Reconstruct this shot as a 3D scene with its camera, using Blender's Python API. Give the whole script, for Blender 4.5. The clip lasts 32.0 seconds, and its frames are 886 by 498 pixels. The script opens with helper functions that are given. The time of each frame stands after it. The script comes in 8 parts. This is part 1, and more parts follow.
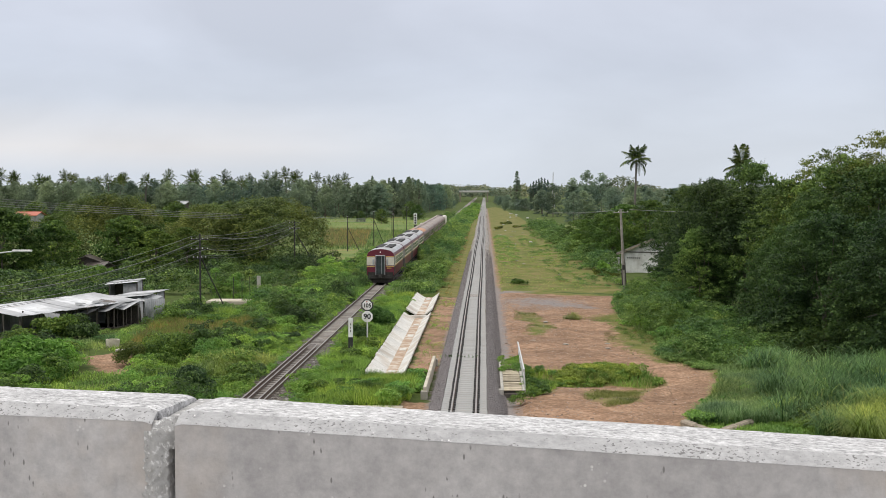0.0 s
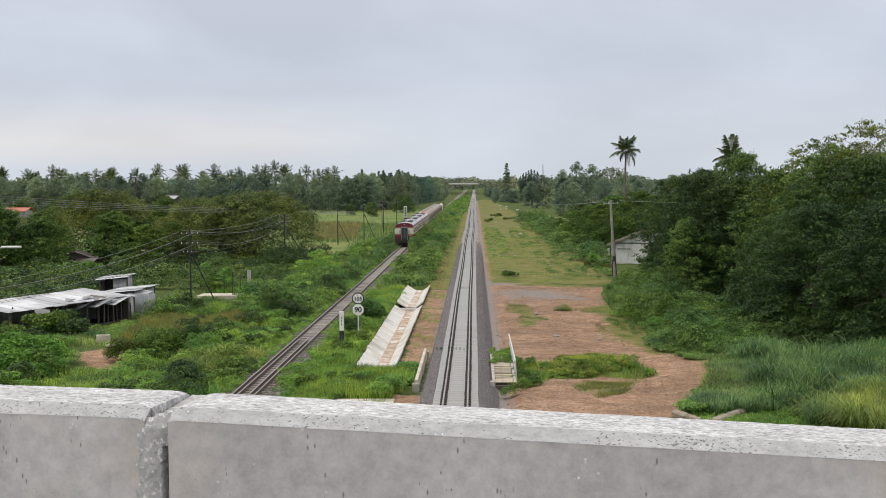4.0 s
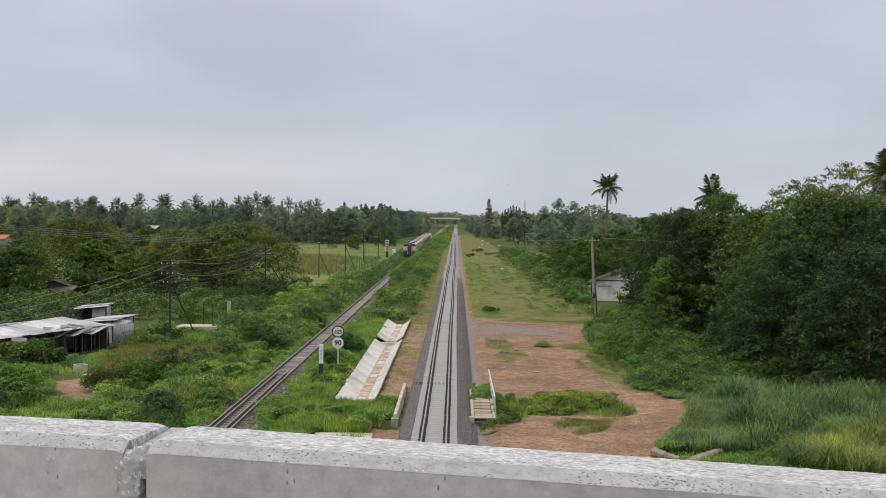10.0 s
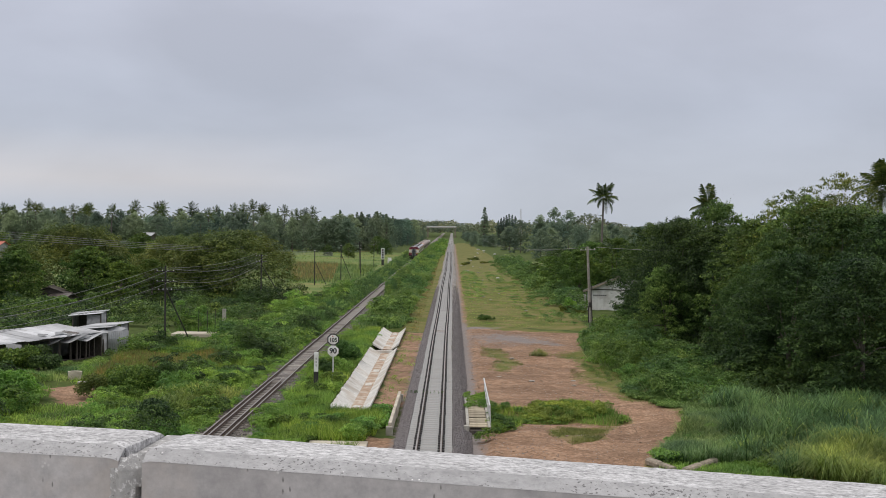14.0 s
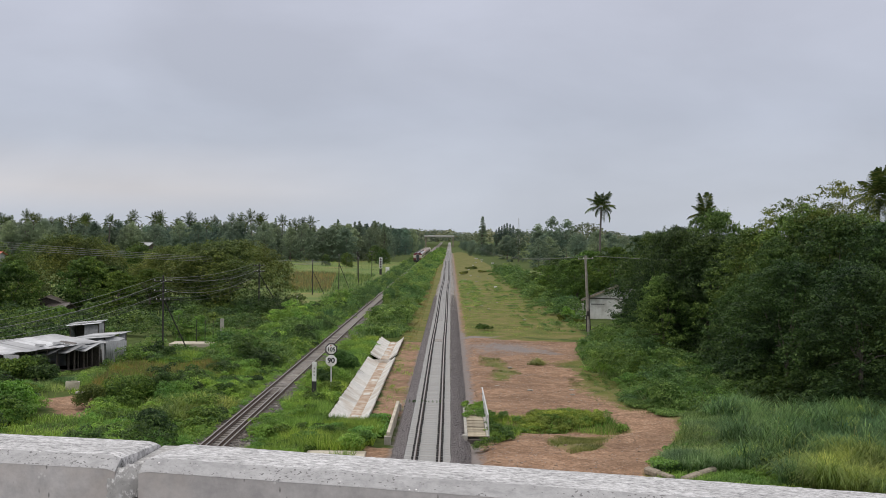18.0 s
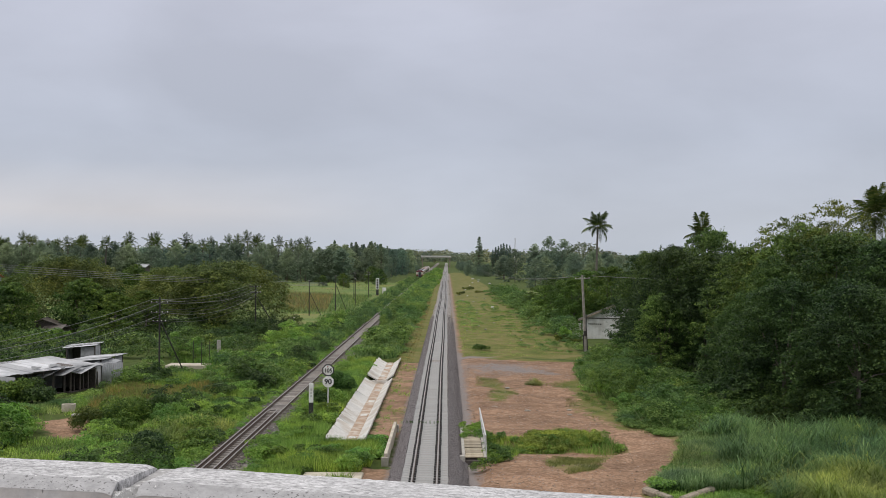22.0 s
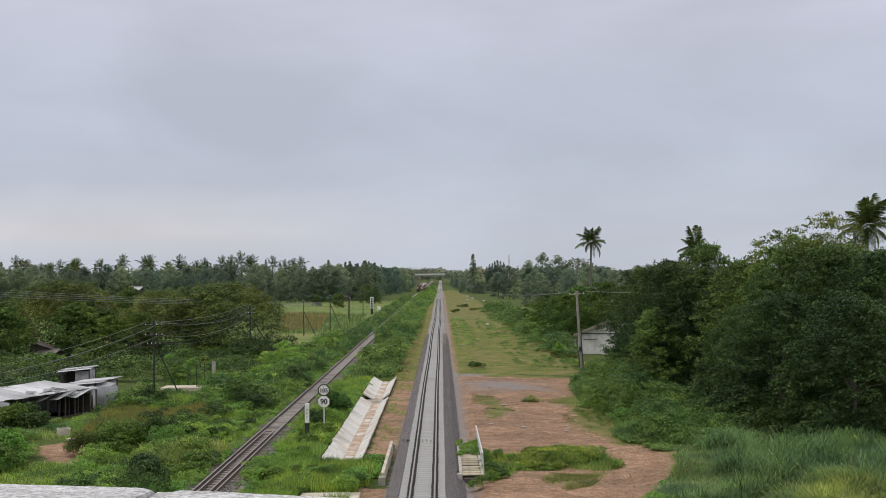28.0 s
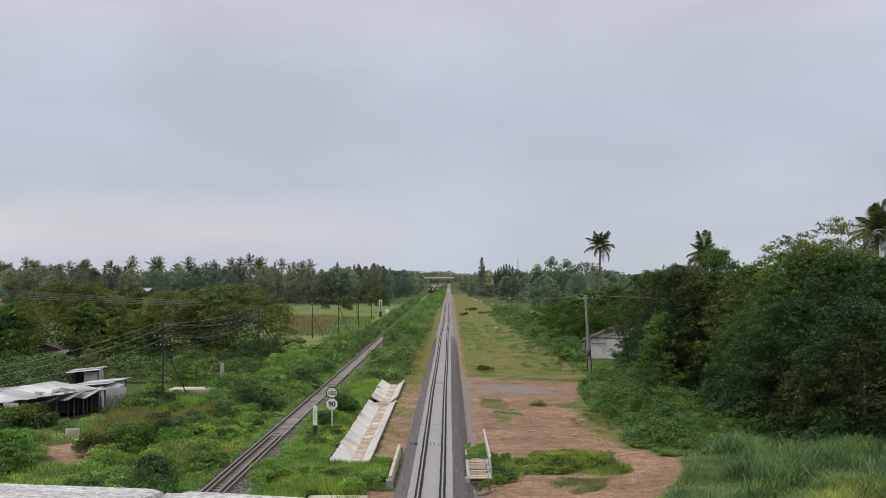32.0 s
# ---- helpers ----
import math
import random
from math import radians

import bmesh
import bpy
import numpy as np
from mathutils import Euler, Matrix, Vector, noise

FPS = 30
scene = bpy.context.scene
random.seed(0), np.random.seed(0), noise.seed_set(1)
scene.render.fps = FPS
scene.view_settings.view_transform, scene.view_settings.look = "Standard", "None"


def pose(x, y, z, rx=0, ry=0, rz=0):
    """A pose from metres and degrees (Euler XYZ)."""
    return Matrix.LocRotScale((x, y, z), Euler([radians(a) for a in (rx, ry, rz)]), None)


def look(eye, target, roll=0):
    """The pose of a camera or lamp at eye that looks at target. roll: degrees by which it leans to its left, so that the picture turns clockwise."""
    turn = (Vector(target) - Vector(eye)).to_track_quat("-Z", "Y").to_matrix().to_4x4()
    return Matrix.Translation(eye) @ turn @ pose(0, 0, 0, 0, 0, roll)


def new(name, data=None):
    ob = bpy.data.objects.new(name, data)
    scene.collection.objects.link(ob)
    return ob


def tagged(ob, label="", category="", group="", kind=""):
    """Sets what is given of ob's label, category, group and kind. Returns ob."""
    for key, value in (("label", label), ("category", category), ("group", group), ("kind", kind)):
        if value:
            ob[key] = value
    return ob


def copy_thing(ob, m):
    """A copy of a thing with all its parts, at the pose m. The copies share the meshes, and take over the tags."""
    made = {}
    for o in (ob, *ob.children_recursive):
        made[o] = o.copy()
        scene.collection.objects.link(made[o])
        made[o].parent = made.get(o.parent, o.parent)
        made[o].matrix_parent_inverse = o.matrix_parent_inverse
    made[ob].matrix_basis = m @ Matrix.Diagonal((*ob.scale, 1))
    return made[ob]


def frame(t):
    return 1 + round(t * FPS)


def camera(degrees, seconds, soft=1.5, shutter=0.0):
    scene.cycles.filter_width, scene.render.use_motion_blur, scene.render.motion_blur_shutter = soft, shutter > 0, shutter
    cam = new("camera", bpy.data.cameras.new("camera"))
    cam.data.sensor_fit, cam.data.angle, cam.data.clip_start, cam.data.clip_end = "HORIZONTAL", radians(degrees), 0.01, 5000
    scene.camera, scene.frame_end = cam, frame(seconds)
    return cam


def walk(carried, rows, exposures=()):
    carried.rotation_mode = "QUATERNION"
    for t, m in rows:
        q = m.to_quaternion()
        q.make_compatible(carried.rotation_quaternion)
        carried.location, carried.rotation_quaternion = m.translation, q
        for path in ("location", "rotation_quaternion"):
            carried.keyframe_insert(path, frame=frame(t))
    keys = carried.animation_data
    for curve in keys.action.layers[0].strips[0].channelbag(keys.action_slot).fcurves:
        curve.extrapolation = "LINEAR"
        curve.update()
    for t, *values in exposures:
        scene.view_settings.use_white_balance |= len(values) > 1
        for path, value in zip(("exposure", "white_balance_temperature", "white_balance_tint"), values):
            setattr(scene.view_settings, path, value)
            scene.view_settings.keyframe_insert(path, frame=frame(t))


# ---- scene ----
# ---- camera and path ----
cam = camera(40.94, 32.0, soft=0.8)
PATH = [
    (0.0, 0.9200, 0.0, 9.8000, 87.135, 0.000, 2.019),
    (0.5, 0.9244, 0.0, 9.7998, 86.811, 0.144, 1.988),
    (1.0, 0.9221, 0.0, 9.8011, 86.643, 0.148, 1.951),
    (1.5, 0.9220, 0.0, 9.8018, 86.499, 0.334, 1.910),
    (2.0, 0.9204, 0.0, 9.8018, 86.373, 0.331, 1.820),
    (2.5, 0.9194, 0.0, 9.8024, 86.434, 0.352, 1.825),
    (3.0, 0.9201, 0.0, 9.8022, 86.589, 0.403, 1.722),
    (3.5, 0.9190, 0.0, 9.8027, 86.680, 0.463, 1.638),
    (5.5, 0.9146, 0.0, 9.8012, 87.173, 0.204, 1.155),
    (6.0, 0.9144, 0.0, 9.8037, 87.320, 0.105, 1.129),
    (6.5, 0.9144, 0.0, 9.8026, 87.447, 0.041, 1.023),
    (7.0, 0.9139, 0.0, 9.8035, 87.560, -0.059, 0.905),
    (7.5, 0.9136, 0.0, 9.8037, 87.729, -0.118, 0.873),
    (8.0, 0.9125, 0.0, 9.8040, 87.894, -0.182, 0.815),
    (8.5, 0.9137, 0.0, 9.8037, 88.062, -0.345, 0.803),
    (9.0, 0.9131, 0.0, 9.8048, 88.205, -0.421, 0.765),
    (9.5, 0.9129, 0.0, 9.8035, 88.337, -0.465, 0.690),
    (10.0, 0.9130, 0.0, 9.8047, 88.438, -0.534, 0.667),
    (10.5, 0.9123, 0.0, 9.8047, 88.574, -0.609, 0.624),
    (11.0, 0.9122, 0.0, 9.8043, 88.712, -0.626, 0.585),
    (11.5, 0.9123, 0.0, 9.8044, 88.785, -0.602, 0.588),
    (12.0, 0.9107, 0.0, 9.8043, 88.849, -0.521, 0.570),
    (12.5, 0.9120, 0.0, 9.8044, 88.845, -0.522, 0.530),
    (13.0, 0.9111, 0.0, 9.8039, 88.844, -0.624, 0.519),
    (13.5, 0.9113, 0.0, 9.8037, 88.827, -0.710, 0.499),
    (14.0, 0.9110, 0.0, 9.8051, 88.847, -0.799, 0.465),
    (14.5, 0.9127, 0.0, 9.8043, 88.890, -0.888, 0.455),
    (16.5, 0.9132, 0.0, 9.8063, 89.169, -0.788, 0.382),
    (17.0, 0.9125, 0.0, 9.8061, 89.241, -0.719, 0.392),
    (17.5, 0.9129, 0.0, 9.8048, 89.284, -0.735, 0.368),
    (18.0, 0.9130, 0.0, 9.8053, 89.295, -0.672, 0.363),
    (18.5, 0.9116, 0.0, 9.8065, 89.406, -0.782, 0.420),
    (19.0, 0.9113, 0.0, 9.8070, 89.568, -0.852, 0.389),
    (19.5, 0.9114, 0.0, 9.8063, 89.695, -0.777, 0.463),
    (20.0, 0.9121, 0.0, 9.8067, 89.758, -0.753, 0.406),
    (20.5, 0.9130, 0.0, 9.8062, 89.915, -0.668, 0.345),
    (21.0, 0.9118, 0.0, 9.8057, 90.061, -0.718, 0.321),
    (21.5, 0.9119, 0.0, 9.8073, 90.221, -0.587, 0.268),
    (22.0, 0.9129, 0.0, 9.8069, 90.279, -0.432, 0.201),
    (22.5, 0.9130, 0.0, 9.8057, 90.359, -0.269, 0.179),
    (23.0, 0.9154, 0.0, 9.8074, 90.431, -0.121, 0.114),
    (23.5, 0.9136, 0.0, 9.8077, 90.586, 0.021, 0.040),
    (24.0, 0.9135, 0.0, 9.8070, 90.717, 0.065, -0.003),
    (24.5, 0.9143, 0.0, 9.8067, 90.844, 0.083, -0.017),
    (25.0, 0.9132, 0.0, 9.8071, 90.933, 0.135, -0.094),
    (25.5, 0.9117, 0.0, 9.8060, 91.049, 0.122, -0.215),
    (27.5, 0.9116, 0.0, 9.8066, 91.174, 0.393, -0.060),
    (28.0, 0.9112, 0.0, 9.8070, 91.137, 0.486, -0.090),
    (28.5, 0.9116, 0.0, 9.8072, 91.149, 0.586, -0.094),
    (29.0, 0.9103, 0.0, 9.8057, 91.158, 0.582, -0.054),
    (29.5, 0.9113, 0.0, 9.8072, 91.109, 0.419, 0.003),
    (30.0, 0.9101, 0.0, 9.8071, 91.139, 0.491, 0.030),
    (30.5, 0.9082, 0.0, 9.8072, 91.213, 0.364, 0.155),
    (31.0, 0.9083, 0.0, 9.8065, 91.288, 0.328, 0.246),
    (31.5, 0.9083, 0.0, 9.8074, 91.299, 0.164, 0.315),
    (32.0, 0.9087, 0.0, 9.8065, 91.298, 0.127, 0.333),
]
walk(cam, [(t, pose(x, y, z, rx, ry, rz)) for t, x, y, z, rx, ry, rz in PATH],
     [(0.0, 0.22, 6500, 9), (3.0, 0.17, 6500, 9), (6.0, 0.08, 6510, 9.5), (10.0, -0.04, 6500, 11), (14.0, -0.14, 6420, 11), (20.0, -0.13, 6420, 11), (28.0, -0.11, 6420, 11), (32.0, -0.09, 6420, 11)])

# ---- world, sun ----
world = bpy.data.worlds.new("overcast_sky")
scene.world = world
world.use_nodes = True
SUN_EL, SUN_AZ = radians(62), radians(245)


def sky_nodes():
    nt = world.node_tree
    nt.nodes.clear()
    n, l = nt.nodes.new, nt.links.new
    out, bg = n("ShaderNodeOutputWorld"), n("ShaderNodeBackground")
    sky = n("ShaderNodeTexSky")
    sky.sky_type, sky.sun_disc, sky.sun_elevation, sky.sun_rotation = "NISHITA", False, SUN_EL, SUN_AZ
    co = n("ShaderNodeTexCoord")
    sep = n("ShaderNodeSeparateXYZ")
    l(co.outputs["Generated"], sep.inputs[0])
    # overcast sheet: even near the horizon, brighter towards the zenith
    lift = n("ShaderNodeMapRange")
    lift.interpolation_type = "SMOOTHSTEP"
    lift.inputs[1].default_value, lift.inputs[2].default_value = 0.2, 0.85
    lift.inputs[3].default_value, lift.inputs[4].default_value = 1.0, 1.75
    l(sep.outputs[2], lift.inputs[0])
    grad = n("ShaderNodeValToRGB")
    cr = grad.color_ramp
    cr.elements[0].position, cr.elements[0].color = 0.0, (0.585, 0.63, 0.70, 1)
    cr.elements[1].position, cr.elements[1].color = 1.0, (0.72, 0.70, 0.68, 1)
    for p, c in ((0.03, (0.60, 0.64, 0.715, 1)), (0.10, (0.565, 0.605, 0.70, 1)), (0.2, (0.62, 0.645, 0.745, 1)), (0.35, (0.68, 0.68, 0.71, 1))):
        e = cr.elements.new(p)
        e.color = c
    l(sep.outputs[2], grad.inputs[0])
    # soft cloud layers, stretched along the horizon
    mp = n("ShaderNodeMapping")
    mp.inputs["Scale"].default_value = (1.0, 1.0, 2.6)
    mp.inputs["Rotation"].default_value = (0.0, 0.06, 0.4)
    l(co.outputs["Generated"], mp.inputs[0])
    nz = n("ShaderNodeTexNoise")
    nz.inputs["Scale"].default_value, nz.inputs["Detail"].default_value = 4.2, 8
    nz.inputs["Roughness"].default_value, nz.inputs["Distortion"].default_value = 0.5, 0.25
    l(mp.outputs[0], nz.inputs["Vector"])
    cl = n("ShaderNodeMapRange")
    cl.inputs[1].default_value, cl.inputs[2].default_value = 0.3, 0.7
    cl.inputs[3].default_value, cl.inputs[4].default_value = 0.91, 1.09
    l(nz.outputs[0], cl.inputs[0])
    mul = n("ShaderNodeMath")
    mul.operation = "MULTIPLY"
    l(cl.outputs[0], mul.inputs[0])
    l(lift.outputs[0], mul.inputs[1])
    # a warmer break in the cloud low over the western fields
    low = n("ShaderNodeValToRGB")
    le = low.color_ramp.elements
    le[0].position, le[0].color, le[1].position, le[1].color = 0.012, (0, 0, 0, 1), 0.075, (0, 0, 0, 1)
    mid = le.new(0.034)
    mid.color = (1, 1, 1, 1)
    l(sep.outputs[2], low.inputs[0])
    west = n("ShaderNodeMapRange")
    west.interpolation_type = "SMOOTHSTEP"
    west.inputs[1].default_value, west.inputs[2].default_value = 0.02, -0.26
    west.inputs[3].default_value, west.inputs[4].default_value = 0.0, 0.75
    l(sep.outputs[0], west.inputs[0])
    wm = n("ShaderNodeMath")
    wm.operation = "MULTIPLY"
    l(low.outputs[0], wm.inputs[0])
    l(west.outputs[0], wm.inputs[1])
    tone = n("ShaderNodeMix")
    tone.data_type = "RGBA"
    l(wm.outputs[0], tone.inputs[0])
    l(grad.outputs[0], tone.inputs[6])
    tone.inputs[7].default_value = (0.74, 0.715, 0.72, 1)
    sc = n("ShaderNodeVectorMath")
    sc.operation = "SCALE"
    l(tone.outputs[2], sc.inputs[0])
    l(mul.outputs[0], sc.inputs["Scale"])
    thin = n("ShaderNodeVectorMath")
    thin.operation = "SCALE"
    thin.inputs["Scale"].default_value = 0.07
    l(sky.outputs[0], thin.inputs[0])
    mix = n("ShaderNodeMix")
    mix.data_type = "RGBA"
    mix.inputs[0].default_value = 0.93
    l(thin.outputs[0], mix.inputs[6])
    l(sc.outputs[0], mix.inputs[7])
    l(mix.outputs[2], bg.inputs[0])
    bg.inputs[1].default_value = 1.0
    l(bg.outputs[0], out.inputs[0])


sky_nodes()
sun = new("sun", bpy.data.lights.new("sun", "SUN"))
sun.data.energy, sun.data.angle, sun.data.color = 1.0, radians(35), (1.0, 0.95, 0.86)
sun.matrix_world = look((0, 0, 60), (0 - math.sin(SUN_AZ) * math.cos(SUN_EL), 0 - math.cos(SUN_AZ) * math.cos(SUN_EL), 60 - math.sin(SUN_EL)))


# ---- materials ----
def shader(name):
    m = bpy.data.materials.new(name)
    m.use_nodes = True
    nt = m.node_tree
    return m, nt, nt.nodes["Principled BSDF"]


def noise_node(nt, scale, detail=4, rough=0.55, space="Object", stretch=None):
    co = nt.nodes.new("ShaderNodeTexCoord")
    nz = nt.nodes.new("ShaderNodeTexNoise")
    nz.inputs["Scale"].default_value, nz.inputs["Detail"].default_value, nz.inputs["Roughness"].default_value = scale, detail, rough
    if space == "World":
        geo = nt.nodes.new("ShaderNodeNewGeometry")
        src = geo.outputs["Position"]
    else:
        src = co.outputs[space]
    if stretch:
        mp = nt.nodes.new("ShaderNodeMapping")
        mp.inputs["Scale"].default_value = stretch
        nt.links.new(src, mp.inputs[0])
        src = mp.outputs[0]
    nt.links.new(src, nz.inputs["Vector"])
    return nz


def ramp(nt, src, stops):
    r = nt.nodes.new("ShaderNodeValToRGB")
    els = r.color_ramp.elements
    els[0].position, els[0].color = stops[0][0], (*stops[0][1], 1)
    els[1].position, els[1].color = stops[-1][0], (*stops[-1][1], 1)
    for p, c in stops[1:-1]:
        e = els.new(p)
        e.color = (*c, 1)
    nt.links.new(src, r.inputs[0])
    return r


def mixed(nt, fac, a, b, mode="MIX"):
    m = nt.nodes.new("ShaderNodeMix")
    m.data_type, m.blend_type = "RGBA", mode
    for i, v in ((0, fac), (6, a), (7, b)):
        if isinstance(v, bpy.types.NodeSocket):
            nt.links.new(v, m.inputs[i])
        else:
            m.inputs[i].default_value = v if i == 0 else (*v, 1)
    return m.outputs[2]


def bump(nt, bsdf, src, strength, dist):
    b = nt.nodes.new("ShaderNodeBump")
    b.inputs["Strength"].default_value, b.inputs["Distance"].default_value = strength, dist
    nt.links.new(src, b.inputs["Height"])
    nt.links.new(b.outputs[0], bsdf.inputs["Normal"])


def surface(name, a, b, scale, rough=0.8, metal=0.0, stain=None, stain_scale=0.5, relief=0.3, relief_dist=0.01, space="Object", vary=0.0, stretch=None, edges=(0.3, 0.7)):
    """A plain surface: fine grain between two colours, larger stains over it, fine relief."""
    m, nt, p = shader(name)
    fine = noise_node(nt, scale, 6, 0.6, space, stretch)
    col = ramp(nt, fine.outputs[0], [(edges[0], a), (edges[1], b)]).outputs[0]
    if stain:
        big = noise_node(nt, stain_scale, 5, 0.6, space, stretch)
        r = ramp(nt, big.outputs[0], [(0.46, (0, 0, 0)), (0.66, (1, 1, 1))])
        col = mixed(nt, r.outputs[0], col, stain)
    if vary:
        oi = nt.nodes.new("ShaderNodeObjectInfo")
        v = nt.nodes.new("ShaderNodeMapRange")
        v.inputs[3].default_value, v.inputs[4].default_value = 1 - vary, 1 + vary
        nt.links.new(oi.outputs["Random"], v.inputs[0])
        s = nt.nodes.new("ShaderNodeVectorMath")
        s.operation = "SCALE"
        nt.links.new(col, s.inputs[0])
        nt.links.new(v.outputs[0], s.inputs["Scale"])
        col = s.outputs[0]
    nt.links.new(col, p.inputs["Base Color"])
    p.inputs["Roughness"].default_value, p.inputs["Metallic"].default_value = rough, metal
    bump(nt, p, fine.outputs[0], relief, relief_dist)
    return m


def foliage(name, dark, mid, light, patch=0.25, translucent=0.3):
    """Leaves: each leaf its own tone, with patches of lighter growth."""
    m, nt, p = shader(name)
    geo = nt.nodes.new("ShaderNodeNewGeometry")
    dark = tuple(c * 0.85 for c in dark)
    light = tuple(c * 1.0 for c in light)
    col = ramp(nt, geo.outputs["Random Per Island"], [(0.0, dark), (0.5, mid), (1.0, light)]).outputs[0]
    big = noise_node(nt, patch, 3, 0.5, "World")
    tone = ramp(nt, big.outputs[0], [(0.36, (0.66, 0.72, 0.76)), (0.64, (1.42, 1.36, 1.16))]).outputs[0]
    col = mixed(nt, 1.0, col, tone, "MULTIPLY")
    wide = noise_node(nt, patch * 0.3, 3, 0.55, "World")
    hue = ramp(nt, wide.outputs[0], [(0.36, (0.84, 0.97, 1.06)), (0.64, (1.34, 1.20, 1.02))]).outputs[0]
    col = mixed(nt, 1.0, col, hue, "MULTIPLY")
    oi = nt.nodes.new("ShaderNodeObjectInfo")
    v = nt.nodes.new("ShaderNodeMapRange")
    v.inputs[3].default_value, v.inputs[4].default_value = 0.8, 1.2
    nt.links.new(oi.outputs["Random"], v.inputs[0])
    s = nt.nodes.new("ShaderNodeVectorMath")
    s.operation = "SCALE"
    nt.links.new(col, s.inputs[0])
    nt.links.new(v.outputs[0], s.inputs["Scale"])
    col = s.outputs[0]
    nt.links.new(col, p.inputs["Base Color"])
    p.inputs["Roughness"].default_value = 0.55
    p.inputs["Specular IOR Level"].default_value = 0.25
    tr = nt.nodes.new("ShaderNodeBsdfTranslucent")
    nt.links.new(col, tr.inputs[0])
    mx = nt.nodes.new("ShaderNodeMixShader")
    mx.inputs[0].default_value = translucent
    out = nt.nodes["Material Output"]
    nt.links.new(p.outputs[0], mx.inputs[1])
    nt.links.new(tr.outputs[0], mx.inputs[2])
    nt.links.new(mx.outputs[0], out.inputs[0])
    return m


def pit_mask(nt, scale, size, share, stretch, seed_scale):
    """Small scattered pits: cells of which only a share shows."""
    vor = nt.nodes.new("ShaderNodeTexVoronoi")
    vor.inputs["Scale"].default_value = scale
    co = nt.nodes.new("ShaderNodeTexCoord")
    mp = nt.nodes.new("ShaderNodeMapping")
    mp.inputs["Scale"].default_value = stretch
    nt.links.new(co.outputs["Object"], mp.inputs[0])
    nt.links.new(mp.outputs[0], vor.inputs["Vector"])
    sel = noise_node(nt, seed_scale, 3, 0.6)
    pit = ramp(nt, vor.outputs["Distance"], [(size * 0.6, (1, 1, 1)), (size, (0, 0, 0))])
    few = ramp(nt, sel.outputs[0], [(share, (0, 0, 0)), (share + 0.05, (1, 1, 1))])
    pm = nt.nodes.new("ShaderNodeMath")
    pm.operation = "MULTIPLY"
    nt.links.new(pit.outputs[0], pm.inputs[0])
    nt.links.new(few.outputs[0], pm.inputs[1])
    return pm.outputs[0]


def parapet_concrete():
    """Cast concrete: mottled grey face with slits, pits and brown stains."""
    m, nt, p = shader("parapet_concrete")
    big = noise_node(nt, 3.4, 6, 0.62)
    col = ramp(nt, big.outputs[0], [(0.34, (0.375, 0.36, 0.362)), (0.5, (0.445, 0.428, 0.43)), (0.66, (0.51, 0.492, 0.494))]).outputs[0]
    grain = noise_node(nt, 34, 5, 0.7)
    gt = ramp(nt, grain.outputs[0], [(0.3, (0.78, 0.78, 0.79)), (0.7, (1.14, 1.14, 1.13))]).outputs[0]
    col = mixed(nt, 1.0, col, gt, "MULTIPLY")
    warm = noise_node(nt, 2.6, 5, 0.65, "Object", (1, 1, 0.8))
    wr = ramp(nt, warm.outputs[0], [(0.48, (0, 0, 0)), (0.66, (0.75, 0.75, 0.75))])
    col = mixed(nt, wr.outputs[0], col, (0.45, 0.385, 0.335))
    col = mixed(nt, pit_mask(nt, 105, 0.22, 0.56, (1, 1, 0.33), 17), col, (0.20, 0.195, 0.19))
    col = mixed(nt, pit_mask(nt, 34, 0.09, 0.57, (1, 1, 0.6), 8), col, (0.21, 0.205, 0.20))
    col = mixed(nt, pit_mask(nt, 80, 0.22, 0.63, (1, 1, 1), 11), col, (0.66, 0.65, 0.64))
    nt.links.new(col, p.inputs["Base Color"])
    p.inputs["Roughness"].default_value = 0.85
    fine = noise_node(nt, 120, 5, 0.6)
    bump(nt, p, fine.outputs[0], 0.35, 0.002)
    return m


